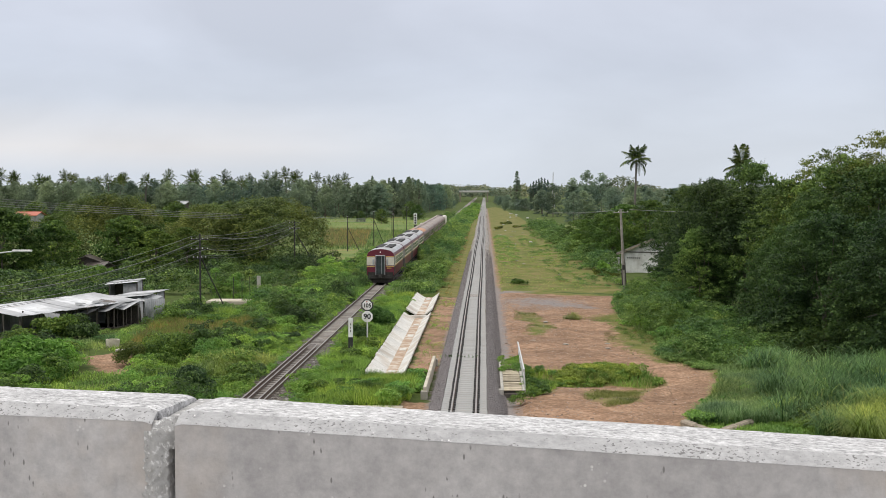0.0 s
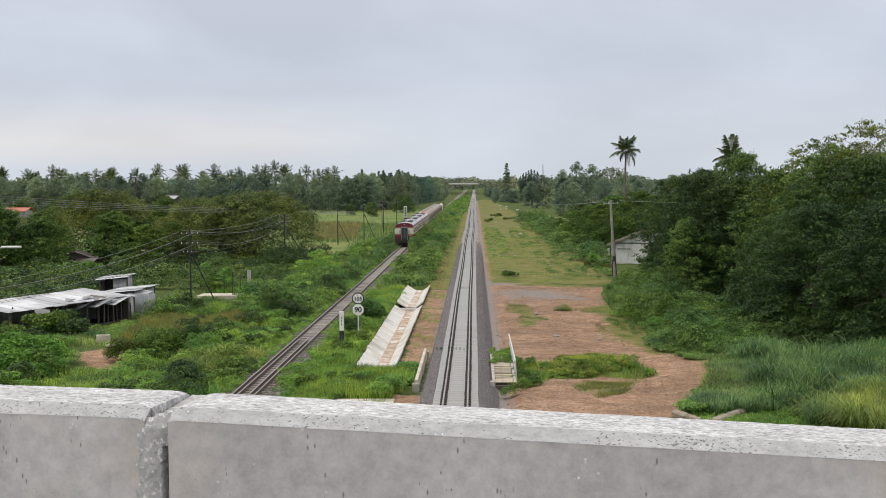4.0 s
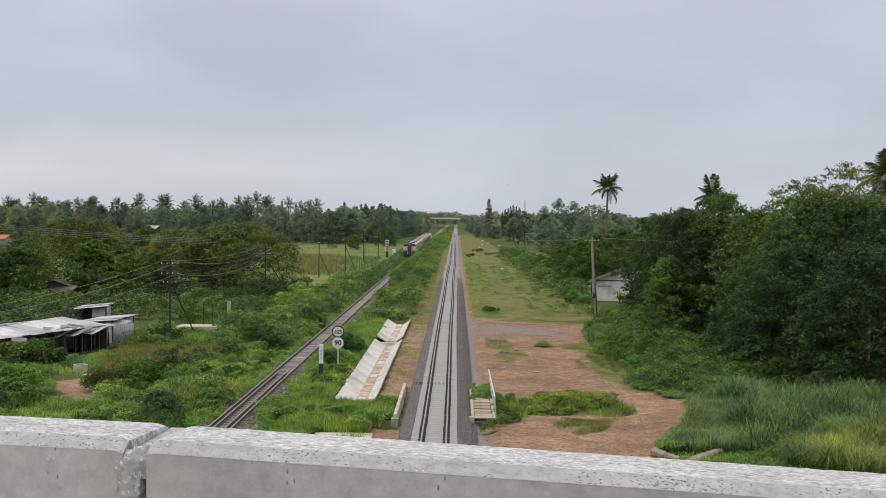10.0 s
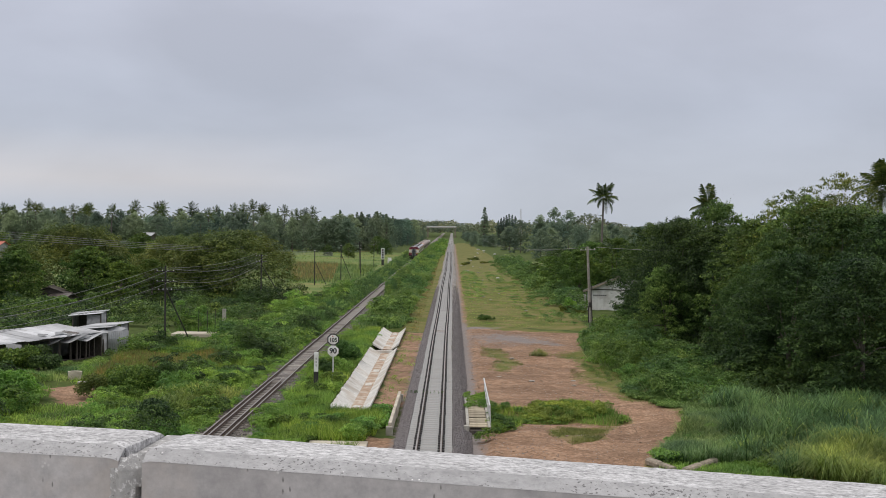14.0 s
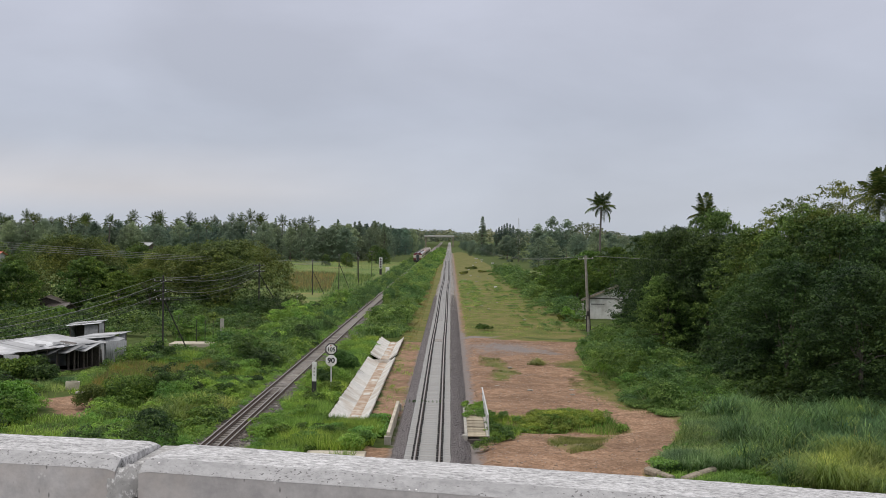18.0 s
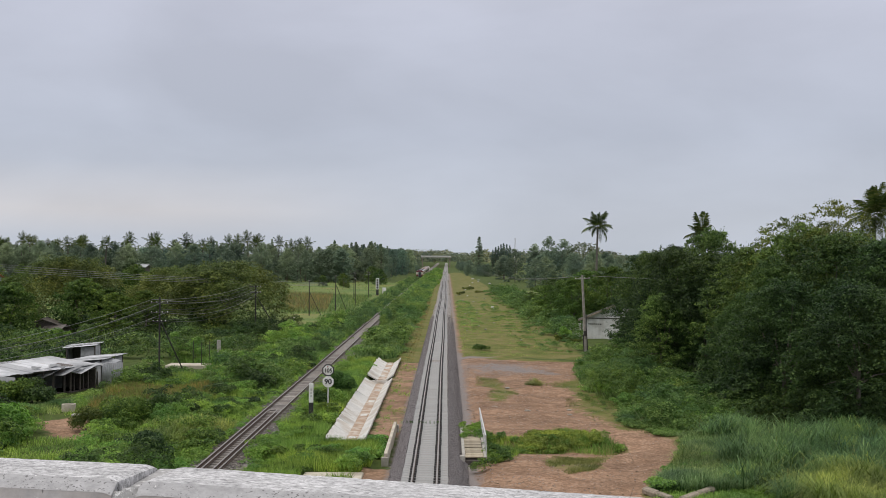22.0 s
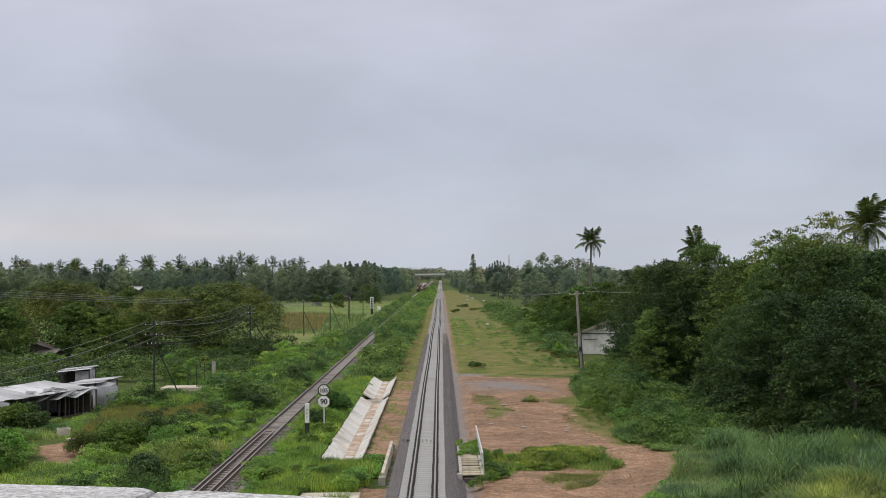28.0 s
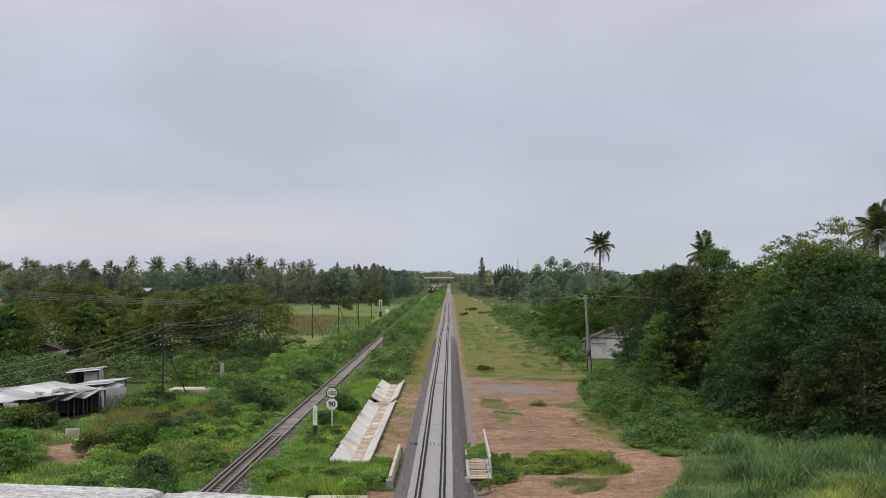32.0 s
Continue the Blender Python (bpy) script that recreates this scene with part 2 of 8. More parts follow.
def parapet_crown(name, worn):
    """Pale crown of the parapet: the worn top is flaked and mottled, the cast chamfer is plainer with dark pits in clusters."""
    m, nt, p = shader(name)
    big = noise_node(nt, 9, 6, 0.66)
    a, b, c = (0.41, 0.475, 0.54) if worn else (0.37, 0.41, 0.45)
    col = ramp(nt, big.outputs[0], [(0.34, (a, a * 0.99, a)), (0.5, (b, b * 0.99, b)), (0.66, (c, c * 0.99, c))]).outputs[0]
    spk = noise_node(nt, 84 if worn else 60, 6, 0.8, "Object", (0.8, 1, 1))
    low, high = (0.48, 1.5) if worn else (0.80, 1.10)
    st = ramp(nt, spk.outputs[0], [(0.38, (low, low, low)), (0.47, (0.93, 0.93, 0.93)), (0.62, (high, high, high))]).outputs[0]
    col = mixed(nt, 1.0, col, st, "MULTIPLY")
    # pits of uneven shape, gathered where a wider pattern lets them
    sel = noise_node(nt, 13 if worn else 9, 4, 0.65)
    grow = nt.nodes.new("ShaderNodeMath")
    grow.operation = "MULTIPLY_ADD"
    grow.inputs[1].default_value = 0.34
    pit = noise_node(nt, 200, 3, 0.55, "Object", (0.85, 1, 0.8))
    nt.links.new(sel.outputs[0], grow.inputs[0])
    nt.links.new(pit.outputs[0], grow.inputs[2])
    cut = 0.83 if worn else 0.785
    pr = ramp(nt, grow.outputs[0], [(cut, (0, 0, 0)), (cut + 0.03, (1, 1, 1))])
    col = mixed(nt, pr.outputs[0], col, (0.17, 0.165, 0.165))
    stain = noise_node(nt, 17, 5, 0.7, "Object", (0.6, 1, 1))
    sr = ramp(nt, stain.outputs[0], [(0.58, (0, 0, 0)), (0.74, (0.5, 0.5, 0.5))])
    col = mixed(nt, sr.outputs[0], col, (0.30, 0.295, 0.295))
    col = mixed(nt, pit_mask(nt, 120, 0.22, 0.6, (1, 1, 1), 40), col, (0.76, 0.75, 0.75))
    nt.links.new(col, p.inputs["Base Color"])
    p.inputs["Roughness"].default_value = 0.88
    bump(nt, p, spk.outputs[0], 0.5 if worn else 0.25, 0.003)
    return m


def mortar_material():
    """Grey mortar broken into white flakes."""
    m, nt, p = shader("broken_mortar")
    big = noise_node(nt, 30, 6, 0.7)
    col = ramp(nt, big.outputs[0], [(0.36, (0.33, 0.325, 0.32)), (0.64, (0.47, 0.46, 0.455))]).outputs[0]
    fl = noise_node(nt, 95, 5, 0.75, "Object", (1, 1, 0.75))
    fr = ramp(nt, fl.outputs[0], [(0.54, (0, 0, 0)), (0.60, (0.85, 0.85, 0.85))])
    col = mixed(nt, fr.outputs[0], col, (0.74, 0.73, 0.73))
    dk = noise_node(nt, 120, 4, 0.7)
    dr = ramp(nt, dk.outputs[0], [(0.60, (0, 0, 0)), (0.66, (0.8, 0.8, 0.8))])
    col = mixed(nt, dr.outputs[0], col, (0.20, 0.195, 0.19))
    nt.links.new(col, p.inputs["Base Color"])
    p.inputs["Roughness"].default_value = 0.95
    bump(nt, p, fl.outputs[0], 0.8, 0.004)
    return m


def ground_material():
    """Soil, weeds, mown grass and bare earth, parted by the ground's own fields with ragged edges."""
    m, nt, p = shader("ground_soil_and_grass")

    def field(name, ragged, scale):
        at = nt.nodes.new("ShaderNodeAttribute")
        at.attribute_name = name
        nz = noise_node(nt, scale, 7, 0.65, "World")
        a = nt.nodes.new("ShaderNodeMath")
        a.operation = "MULTIPLY_ADD"
        nt.links.new(nz.outputs[0], a.inputs[0])
        a.inputs[1].default_value = ragged
        a.inputs[2].default_value = -ragged / 2
        b = nt.nodes.new("ShaderNodeMath")
        nt.links.new(a.outputs[0], b.inputs[0])
        nt.links.new(at.outputs["Fac"], b.inputs[1])
        r = nt.nodes.new("ShaderNodeMapRange")
        r.inputs[1].default_value, r.inputs[2].default_value = -0.12, 0.22
        nt.links.new(b.outputs[0], r.inputs[0])
        return r.outputs[0]

    g1 = noise_node(nt, 0.9, 8, 0.65, "World")
    weeds = ramp(nt, g1.outputs[0], [(0.3, (0.04, 0.062, 0.014)), (0.55, (0.075, 0.105, 0.025)), (0.75, (0.15, 0.16, 0.055))]).outputs[0]
    g2 = noise_node(nt, 0.35, 8, 0.7, "World")
    lawn = ramp(nt, g2.outputs[0], [(0.32, (0.075, 0.105, 0.024)), (0.46, (0.130, 0.142, 0.036)), (0.58, (0.185, 0.165, 0.062)), (0.70, (0.24, 0.165, 0.09))]).outputs[0]
    g3 = noise_node(nt, 0.07, 5, 0.6, "World")
    crop = ramp(nt, g3.outputs[0], [(0.35, (0.10, 0.16, 0.045)), (0.55, (0.155, 0.20, 0.06)), (0.72, (0.25, 0.20, 0.085))]).outputs[0]
    g4 = noise_node(nt, 1.6, 9, 0.7, "World")
    earth = ramp(nt, g4.outputs[0], [(0.28, (0.175, 0.108, 0.068)), (0.5, (0.275, 0.178, 0.118)), (0.72, (0.375, 0.262, 0.184))]).outputs[0]
    g5 = noise_node(nt, 0.22, 5, 0.6, "World")
    damp = ramp(nt, g5.outputs[0], [(0.40, (0.80, 0.78, 0.76)), (0.60, (1.08, 1.06, 1.04))]).outputs[0]
    earth = mixed(nt, 1.0, earth, damp, "MULTIPLY")
    peb = noise_node(nt, 6, 8, 0.8, "World")
    pt = ramp(nt, peb.outputs[0], [(0.36, (0.60, 0.58, 0.56)), (0.48, (0.98, 0.98, 0.98)), (0.62, (1.5, 1.5, 1.54))]).outputs[0]
    earth = mixed(nt, 1.0, earth, pt, "MULTIPLY")
    streak = noise_node(nt, 0.5, 6, 0.65, "World", (0.25, 1.6, 1))
    st = ramp(nt, streak.outputs[0], [(0.38, (0.86, 0.86, 0.86)), (0.62, (1.10, 1.09, 1.07))]).outputs[0]
    earth = mixed(nt, 1.0, earth, st, "MULTIPLY")
    fine = noise_node(nt, 14, 5, 0.7, "World")
    grav = ramp(nt, fine.outputs[0], [(0.3, (0.13, 0.115, 0.108)), (0.7, (0.33, 0.29, 0.275))]).outputs[0]
    col = mixed(nt, field("crop", 0.8, 0.2), weeds, crop)
    col = mixed(nt, field("lawn", 1.3, 0.8), col, lawn)
    col = mixed(nt, field("bare", 2.2, 1.1), col, earth)
    col = mixed(nt, field("grit", 1.4, 2.0), col, grav)
    nt.links.new(col, p.inputs["Base Color"])
    p.inputs["Roughness"].default_value = 0.95
    p.inputs["Specular IOR Level"].default_value = 0.15
    bump(nt, p, fine.outputs[0], 0.4, 0.03)
    return m


def sheet_metal(name, a, b, rust):
    """Corrugated sheet with rust runs."""
    m, nt, p = shader(name)
    big = noise_node(nt, 0.9, 6, 0.65)
    col = ramp(nt, big.outputs[0], [(0.35, a), (0.65, b)]).outputs[0]
    run = noise_node(nt, 1.7, 6, 0.65, "Object", (1, 0.35, 0.35))
    rr = ramp(nt, run.outputs[0], [(0.58, (0, 0, 0)), (0.72, (0.8, 0.8, 0.8))])
    col = mixed(nt, rr.outputs[0], col, rust)
    oi = nt.nodes.new("ShaderNodeObjectInfo")
    v = nt.nodes.new("ShaderNodeMapRange")
    v.inputs[3].default_value, v.inputs[4].default_value = 0.55, 1.12
    nt.links.new(oi.outputs["Random"], v.inputs[0])
    s = nt.nodes.new("ShaderNodeVectorMath")
    s.operation = "SCALE"
    nt.links.new(col, s.inputs[0])
    nt.links.new(v.outputs[0], s.inputs["Scale"])
    nt.links.new(s.outputs[0], p.inputs["Base Color"])
    p.inputs["Roughness"].default_value = 0.45
    p.inputs["Metallic"].default_value = 0.15
    return m


M = {
    "ground": ground_material(),
    "parapet": parapet_concrete(),
    "parapet_top": parapet_crown("parapet_rough_top", True),
    "chamfer": parapet_crown("parapet_chamfer", False),
    "mortar": mortar_material(),
    "earth": surface("trodden_earth", (0.20, 0.135, 0.095), (0.40, 0.29, 0.215), 1.6, 0.95, stain=(0.15, 0.12, 0.07), stain_scale=0.9, relief=0.6, relief_dist=0.03, space="World"),
    "stone": surface("loose_grey_stone", (0.085, 0.078, 0.08), (0.34, 0.31, 0.31), 14, 0.95, relief=0.2, space="World"),
    "pebble": surface("pale_pebbles", (0.22, 0.19, 0.17), (0.52, 0.47, 0.43), 9, 0.95, relief=0.2, space="World"),
    "leaf_wood": foliage("woodland_leaves", (0.036, 0.073, 0.020), (0.079, 0.141, 0.034), (0.160, 0.235, 0.062)),
    "leaf_creeper": foliage("yellow_green_creeper", (0.168, 0.231, 0.037), (0.294, 0.367, 0.063), (0.420, 0.483, 0.116), 0.5, 0.4),
    "kerb": surface("weathered_kerb", (0.20, 0.165, 0.125), (0.40, 0.34, 0.27), 7, 0.95, stain=(0.12, 0.12, 0.08), stain_scale=2.0),
    "slab": surface("tan_concrete", (0.44, 0.40, 0.32), (0.62, 0.57, 0.47), 3, 0.9, stain=(0.38, 0.33, 0.26), stain_scale=0.6),
    "leaf_hedge": foliage("hedge_leaves", (0.085, 0.159, 0.042), (0.154, 0.260, 0.072), (0.249, 0.360, 0.117), 0.35, 0.45),
    "reed": foliage("blue_green_reed_blades", (0.047, 0.096, 0.033), (0.093, 0.171, 0.063), (0.176, 0.287, 0.125), 0.5, 0.45),
    "reed_warm": foliage("yellow_green_reed_blades", (0.123, 0.190, 0.040), (0.224, 0.313, 0.073), (0.391, 0.470, 0.157), 0.5, 0.42),
    "rush": foliage("orange_brown_rushes", (0.21, 0.17, 0.075), (0.29, 0.235, 0.11), (0.37, 0.31, 0.16), 0.3, 0.3),
    "field_grass": foliage("pale_field_grass", (0.13, 0.19, 0.055), (0.19, 0.26, 0.08), (0.27, 0.33, 0.12), 0.06, 0.35),
    "ballast": surface("grey_ballast", (0.16, 0.147, 0.137), (0.43, 0.40, 0.372), 11, 0.95, stain=(0.20, 0.17, 0.14), stain_scale=0.4, relief=1.0, relief_dist=0.06, space="World"),
    "fill": surface("pale_ballast_between_sleepers", (0.235, 0.235, 0.23), (0.36, 0.36, 0.35), 10, 0.95, relief=0.8, relief_dist=0.03, space="World"),
    "old_ballast": surface("brown_ballast", (0.085, 0.078, 0.072), (0.37, 0.34, 0.315), 8, 0.95, stain=(0.21, 0.18, 0.15), stain_scale=0.5, relief=1.0, relief_dist=0.06, space="World"),
    "sleeper": surface("sleeper_concrete", (0.26, 0.26, 0.255), (0.375, 0.375, 0.365), 12, 0.85, stain=(0.34, 0.32, 0.30), stain_scale=1.5, vary=0.06),
    "old_sleeper": surface("weathered_timber", (0.055, 0.047, 0.041), (0.13, 0.112, 0.098), 7, 0.9, vary=0.2, stretch=(0.4, 4, 4)),
    "rail": surface("worn_rail_head", (0.25, 0.225, 0.21), (0.38, 0.35, 0.33), 4, 0.45, metal=0.3, space="World"),
    "rail_side": surface("rail_web_rust", (0.07, 0.05, 0.04), (0.14, 0.095, 0.07), 8, 0.85, space="World"),
    "old_rail": surface("dull_rail_head", (0.20, 0.18, 0.165), (0.34, 0.31, 0.29), 5, 0.5, metal=0.4, space="World"),
    "clip": surface("black_fastening", (0.018, 0.018, 0.018), (0.045, 0.042, 0.04), 20, 0.7),
    "drain": surface("bleached_concrete", (0.50, 0.49, 0.46), (0.70, 0.69, 0.66), 5, 0.85, stain=(0.46, 0.41, 0.35), stain_scale=0.7, vary=0.08, space="World"),
    "silt": surface("red_silt", (0.28, 0.19, 0.13), (0.46, 0.34, 0.25), 3, 0.95, stain=(0.56, 0.50, 0.43), stain_scale=1.3, space="World"),
    "concrete": surface("old_concrete", (0.32, 0.305, 0.27), (0.50, 0.48, 0.43), 6, 0.85, stain=(0.27, 0.25, 0.21), stain_scale=1.2),
    "plank": surface("pale_deck_plank", (0.27, 0.225, 0.155), (0.47, 0.41, 0.30), 9, 0.85, vary=0.28),
    "white": surface("white_paint", (0.76, 0.76, 0.74), (0.86, 0.86, 0.84), 6, 0.6, stain=(0.66, 0.64, 0.60), stain_scale=1.3),
    "galv": surface("pale_metal_rail", (0.52, 0.52, 0.52), (0.68, 0.68, 0.67), 14, 0.5, metal=0.3),
    "black": surface("black_paint", (0.02, 0.02, 0.02), (0.045, 0.045, 0.045), 12, 0.7),
    "red": surface("sign_red", (0.40, 0.07, 0.05), (0.5, 0.1, 0.07), 12, 0.6),
    "pole": surface("grey_pole_concrete", (0.23, 0.215, 0.185), (0.38, 0.36, 0.32), 6, 0.9, stain=(0.22, 0.2, 0.17), stain_scale=0.8),
    "dark_pole": surface("dark_steel_post", (0.022, 0.021, 0.02), (0.055, 0.05, 0.045), 10, 0.8),
    "wire": surface("dark_cable", (0.03, 0.03, 0.03), (0.06, 0.06, 0.06), 10, 0.6),
    "wire_pale": surface("pale_cable", (0.22, 0.22, 0.22), (0.32, 0.32, 0.32), 10, 0.6),
    "roof_white": sheet_metal("weathered_zinc_roof", (0.56, 0.57, 0.59), (0.76, 0.77, 0.79), (0.40, 0.35, 0.30)),
    "roof_grey": sheet_metal("grey_zinc_sheet", (0.30, 0.31, 0.32), (0.48, 0.49, 0.50), (0.24, 0.17, 0.12)),
    "wall_zinc": sheet_metal("patched_zinc_wall", (0.20, 0.205, 0.21), (0.44, 0.45, 0.46), (0.20, 0.14, 0.10)),
    "dark_timber": surface("dark_old_timber", (0.05, 0.045, 0.04), (0.12, 0.10, 0.085), 7, 0.9),
    "roof_rust": sheet_metal("rusty_sheet_roof", (0.11, 0.095, 0.085), (0.24, 0.20, 0.175), (0.17, 0.10, 0.06)),
    "roof_red": sheet_metal("orange_red_roof", (0.52, 0.13, 0.07), (0.62, 0.18, 0.10), (0.40, 0.12, 0.08)),
    "plaster": surface("whitewashed_plaster", (0.62, 0.62, 0.60), (0.76, 0.76, 0.74), 3, 0.9, stain=(0.46, 0.45, 0.42), stain_scale=0.8),
    "tile_roof": surface("grey_fibre_cement", (0.17, 0.16, 0.155), (0.34, 0.33, 0.31), 4, 0.9, stain=(0.10, 0.095, 0.085), stain_scale=1.0),
    "bark": surface("bark", (0.10, 0.085, 0.07), (0.22, 0.19, 0.16), 5, 0.95, stretch=(3, 3, 0.6)),
    "palm_bark": surface("palm_bark", (0.09, 0.08, 0.07), (0.19, 0.17, 0.15), 3, 0.95, stretch=(0.4, 0.4, 5)),
    "coach_red": surface("coach_dark_red", (0.11, 0.009, 0.026), (0.155, 0.015, 0.036), 2.5, 0.4, stain=(0.10, 0.016, 0.02), stain_scale=0.8),
    "coach_cream": surface("coach_cream", (0.60, 0.56, 0.47), (0.70, 0.66, 0.56), 2.5, 0.45, stain=(0.52, 0.46, 0.38), stain_scale=0.7),
    "coach_brown": surface("coach_dusty_maroon", (0.17, 0.095, 0.085), (0.25, 0.15, 0.13), 2.0, 0.5, stain=(0.30, 0.24, 0.21), stain_scale=0.5),
    "coach_gold": surface("coach_gold_line", (0.62, 0.40, 0.12), (0.7, 0.46, 0.16), 4, 0.5),
    "coach_roof": surface("grey_coach_roof", (0.36, 0.37, 0.39), (0.48, 0.49, 0.51), 1.5, 0.5, stain=(0.30, 0.29, 0.29), stain_scale=0.4),
    "coach_roof_brown": surface("sooty_brown_roof", (0.20, 0.165, 0.15), (0.30, 0.26, 0.24), 1.5, 0.7, stain=(0.36, 0.30, 0.27), stain_scale=0.35),
    "coach_roof_orange": surface("rusty_orange_roof", (0.42, 0.20, 0.11), (0.52, 0.28, 0.16), 1.5, 0.7),
    "under": surface("sooty_underframe", (0.015, 0.014, 0.013), (0.05, 0.045, 0.04), 6, 0.8),
    "glass": surface("dark_window_glass", (0.03, 0.035, 0.04), (0.06, 0.065, 0.07), 3, 0.15),
    "inside": surface("gangway_shade", (0.02, 0.032, 0.032), (0.05, 0.065, 0.065), 3, 0.7),
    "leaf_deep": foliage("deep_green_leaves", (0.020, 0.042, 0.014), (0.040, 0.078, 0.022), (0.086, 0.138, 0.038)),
    "leaf_mid": foliage("mid_green_leaves", (0.036, 0.076, 0.015), (0.078, 0.145, 0.028), (0.155, 0.23, 0.05), 0.3, 0.35),
    "leaf_olive": foliage("olive_leaves", (0.045, 0.070, 0.014), (0.105, 0.135, 0.030), (0.19, 0.21, 0.055), 0.25, 0.35),
    "leaf_light": foliage("fresh_green_leaves", (0.097, 0.198, 0.037), (0.171, 0.314, 0.061), (0.270, 0.402, 0.101), 0.45, 0.42),
    # greyed leaf colour that imitates haze over the farthest woods
    "leaf_far_haze": foliage("far_haze_greyed_leaves", (0.10, 0.13, 0.085), (0.15, 0.18, 0.12), (0.21, 0.235, 0.16), 0.05, 0.35),
    "leaf_rain": foliage("feathery_leaves", (0.056, 0.084, 0.023), (0.116, 0.159, 0.043), (0.199, 0.237, 0.071), 0.25, 0.4),
    # haze of the distance is mixed into this pale bluish leaf colour
    "leaf_belt_haze": foliage("haze_paled_belt_leaves", (0.145, 0.205, 0.16), (0.175, 0.24, 0.185), (0.215, 0.285, 0.21), 0.05, 0.5),
    "grass": foliage("tall_grass_blades", (0.085, 0.155, 0.045), (0.165, 0.255, 0.085), (0.31, 0.39, 0.18), 0.5, 0.4),
    "grass_fresh": foliage("bright_grass_blades", (0.116, 0.215, 0.035), (0.204, 0.330, 0.062), (0.352, 0.462, 0.132), 0.4, 0.42),
    "leaf_vine": foliage("lush_vine_leaves", (0.097, 0.205, 0.028), (0.189, 0.351, 0.050), (0.324, 0.486, 0.103), 0.5, 0.42),
    "grass_yard": foliage("thin_yard_grass", (0.12, 0.15, 0.04), (0.19, 0.21, 0.07), (0.28, 0.28, 0.12), 0.4, 0.45),
    "grass_dry": foliage("straw_grass", (0.20, 0.17, 0.06), (0.30, 0.25, 0.09), (0.42, 0.35, 0.16), 0.3, 0.3),
    "frond": foliage("palm_fronds", (0.025, 0.048, 0.012), (0.06, 0.095, 0.025), (0.13, 0.15, 0.05), 0.3, 0.2),
}


# ---- mesh helpers ----
def add_box(bm, x, y, z, sx, sy, sz, m=None):
    """A box centred at x, y with its foot at z."""
    mat = Matrix.Translation((x, y, z + sz / 2)) @ Matrix.Diagonal((sx, sy, sz, 1))
    if m is not None:
        mat = m @ mat
    return bmesh.ops.create_cube(bm, size=1, matrix=mat)["verts"]


def add_tube(bm, a, b, ra, rb=None, seg=8):
    a, b = Vector(a), Vector(b)
    d = b - a
    m = Matrix.Translation((a + b) / 2) @ d.to_track_quat("Z", "Y").to_matrix().to_4x4()
    return bmesh.ops.create_cone(bm, cap_ends=True, segments=seg, radius1=ra, radius2=ra if rb is None else rb, depth=d.length, matrix=m)["verts"]


def chamfer(bm, w, seg=1):
    bmesh.ops.bevel(bm, geom=list(bm.edges), offset=w, segments=seg, profile=0.5, affect="EDGES")


def part(name, bm, material, parent=None, label=""):
    """Links a bmesh or a mesh as ONE object, under a thing or a part if one is given."""
    if isinstance(bm, bpy.types.Mesh):
        me = bm
    else:
        me = bpy.data.meshes.new(name)
        bm.to_mesh(me)
        bm.free()
    if material and not me.materials:
        me.materials.append(M[material])
    ob = new(name, me)
    if parent is not None:
        ob.parent = parent
    return tagged(ob, label)


def boxes(*items, bevel=0.0):
    bm = bmesh.new()
    for it in items:
        add_box(bm, *it)
    if bevel:
        chamfer(bm, bevel)
    return bm


def tubes(*items, seg=8):
    bm = bmesh.new()
    for it in items:
        add_tube(bm, *it, seg=seg)
    return bm


def thing(name, label, category, x=0, y=0, z=0, rz=0, group="", kind=""):
    ob = new(name)
    ob.empty_display_size = 0.3
    ob.matrix_basis = pose(x, y, z, 0, 0, rz)
    return tagged(ob, label, category, group, kind)


def fast_mesh(name, verts, quads, material):
    """A mesh from numpy arrays: verts (n, 3), quads (m, 4)."""
    verts, quads = np.asarray(verts, np.float32), np.asarray(quads, np.int32)
    me = bpy.data.meshes.new(name)
    k = quads.shape[1]
    me.vertices.add(len(verts))
    me.vertices.foreach_set("co", verts.ravel())
    me.loops.add(quads.size)
    me.loops.foreach_set("vertex_index", quads.ravel())
    me.polygons.add(len(quads))
    me.polygons.foreach_set("loop_start", np.arange(0, quads.size, k, dtype=np.int32))
    me.polygons.foreach_set("loop_total", np.full(len(quads), k, np.int32))
    me.update(calc_edges=True)
    if material:
        me.materials.append(M[material])
    return me


def unit(v):
    return v / np.maximum(np.linalg.norm(v, axis=1, keepdims=True), 1e-9)


def leaf_arrays(rng, centres, normals, size, aspect=0.6):
    """One pointed leaf (three corners) at every centre."""
    n = len(centres)
    nrm = unit(normals)
    t = unit(np.cross(nrm, unit(rng.normal(size=(n, 3)))))
    b = np.cross(nrm, t)
    s = np.broadcast_to(size, (n,))[:, None]
    w = s * aspect * rng.uniform(0.7, 1.3, (n, 1))
    back = centres - t * s * 0.42
    v = np.stack([back + b * w * 0.5, centres + t * s * 0.58, back - b * w * 0.5], 1)
    return v.reshape(-1, 3), np.arange(3 * n, dtype=np.int32).reshape(-1, 3)


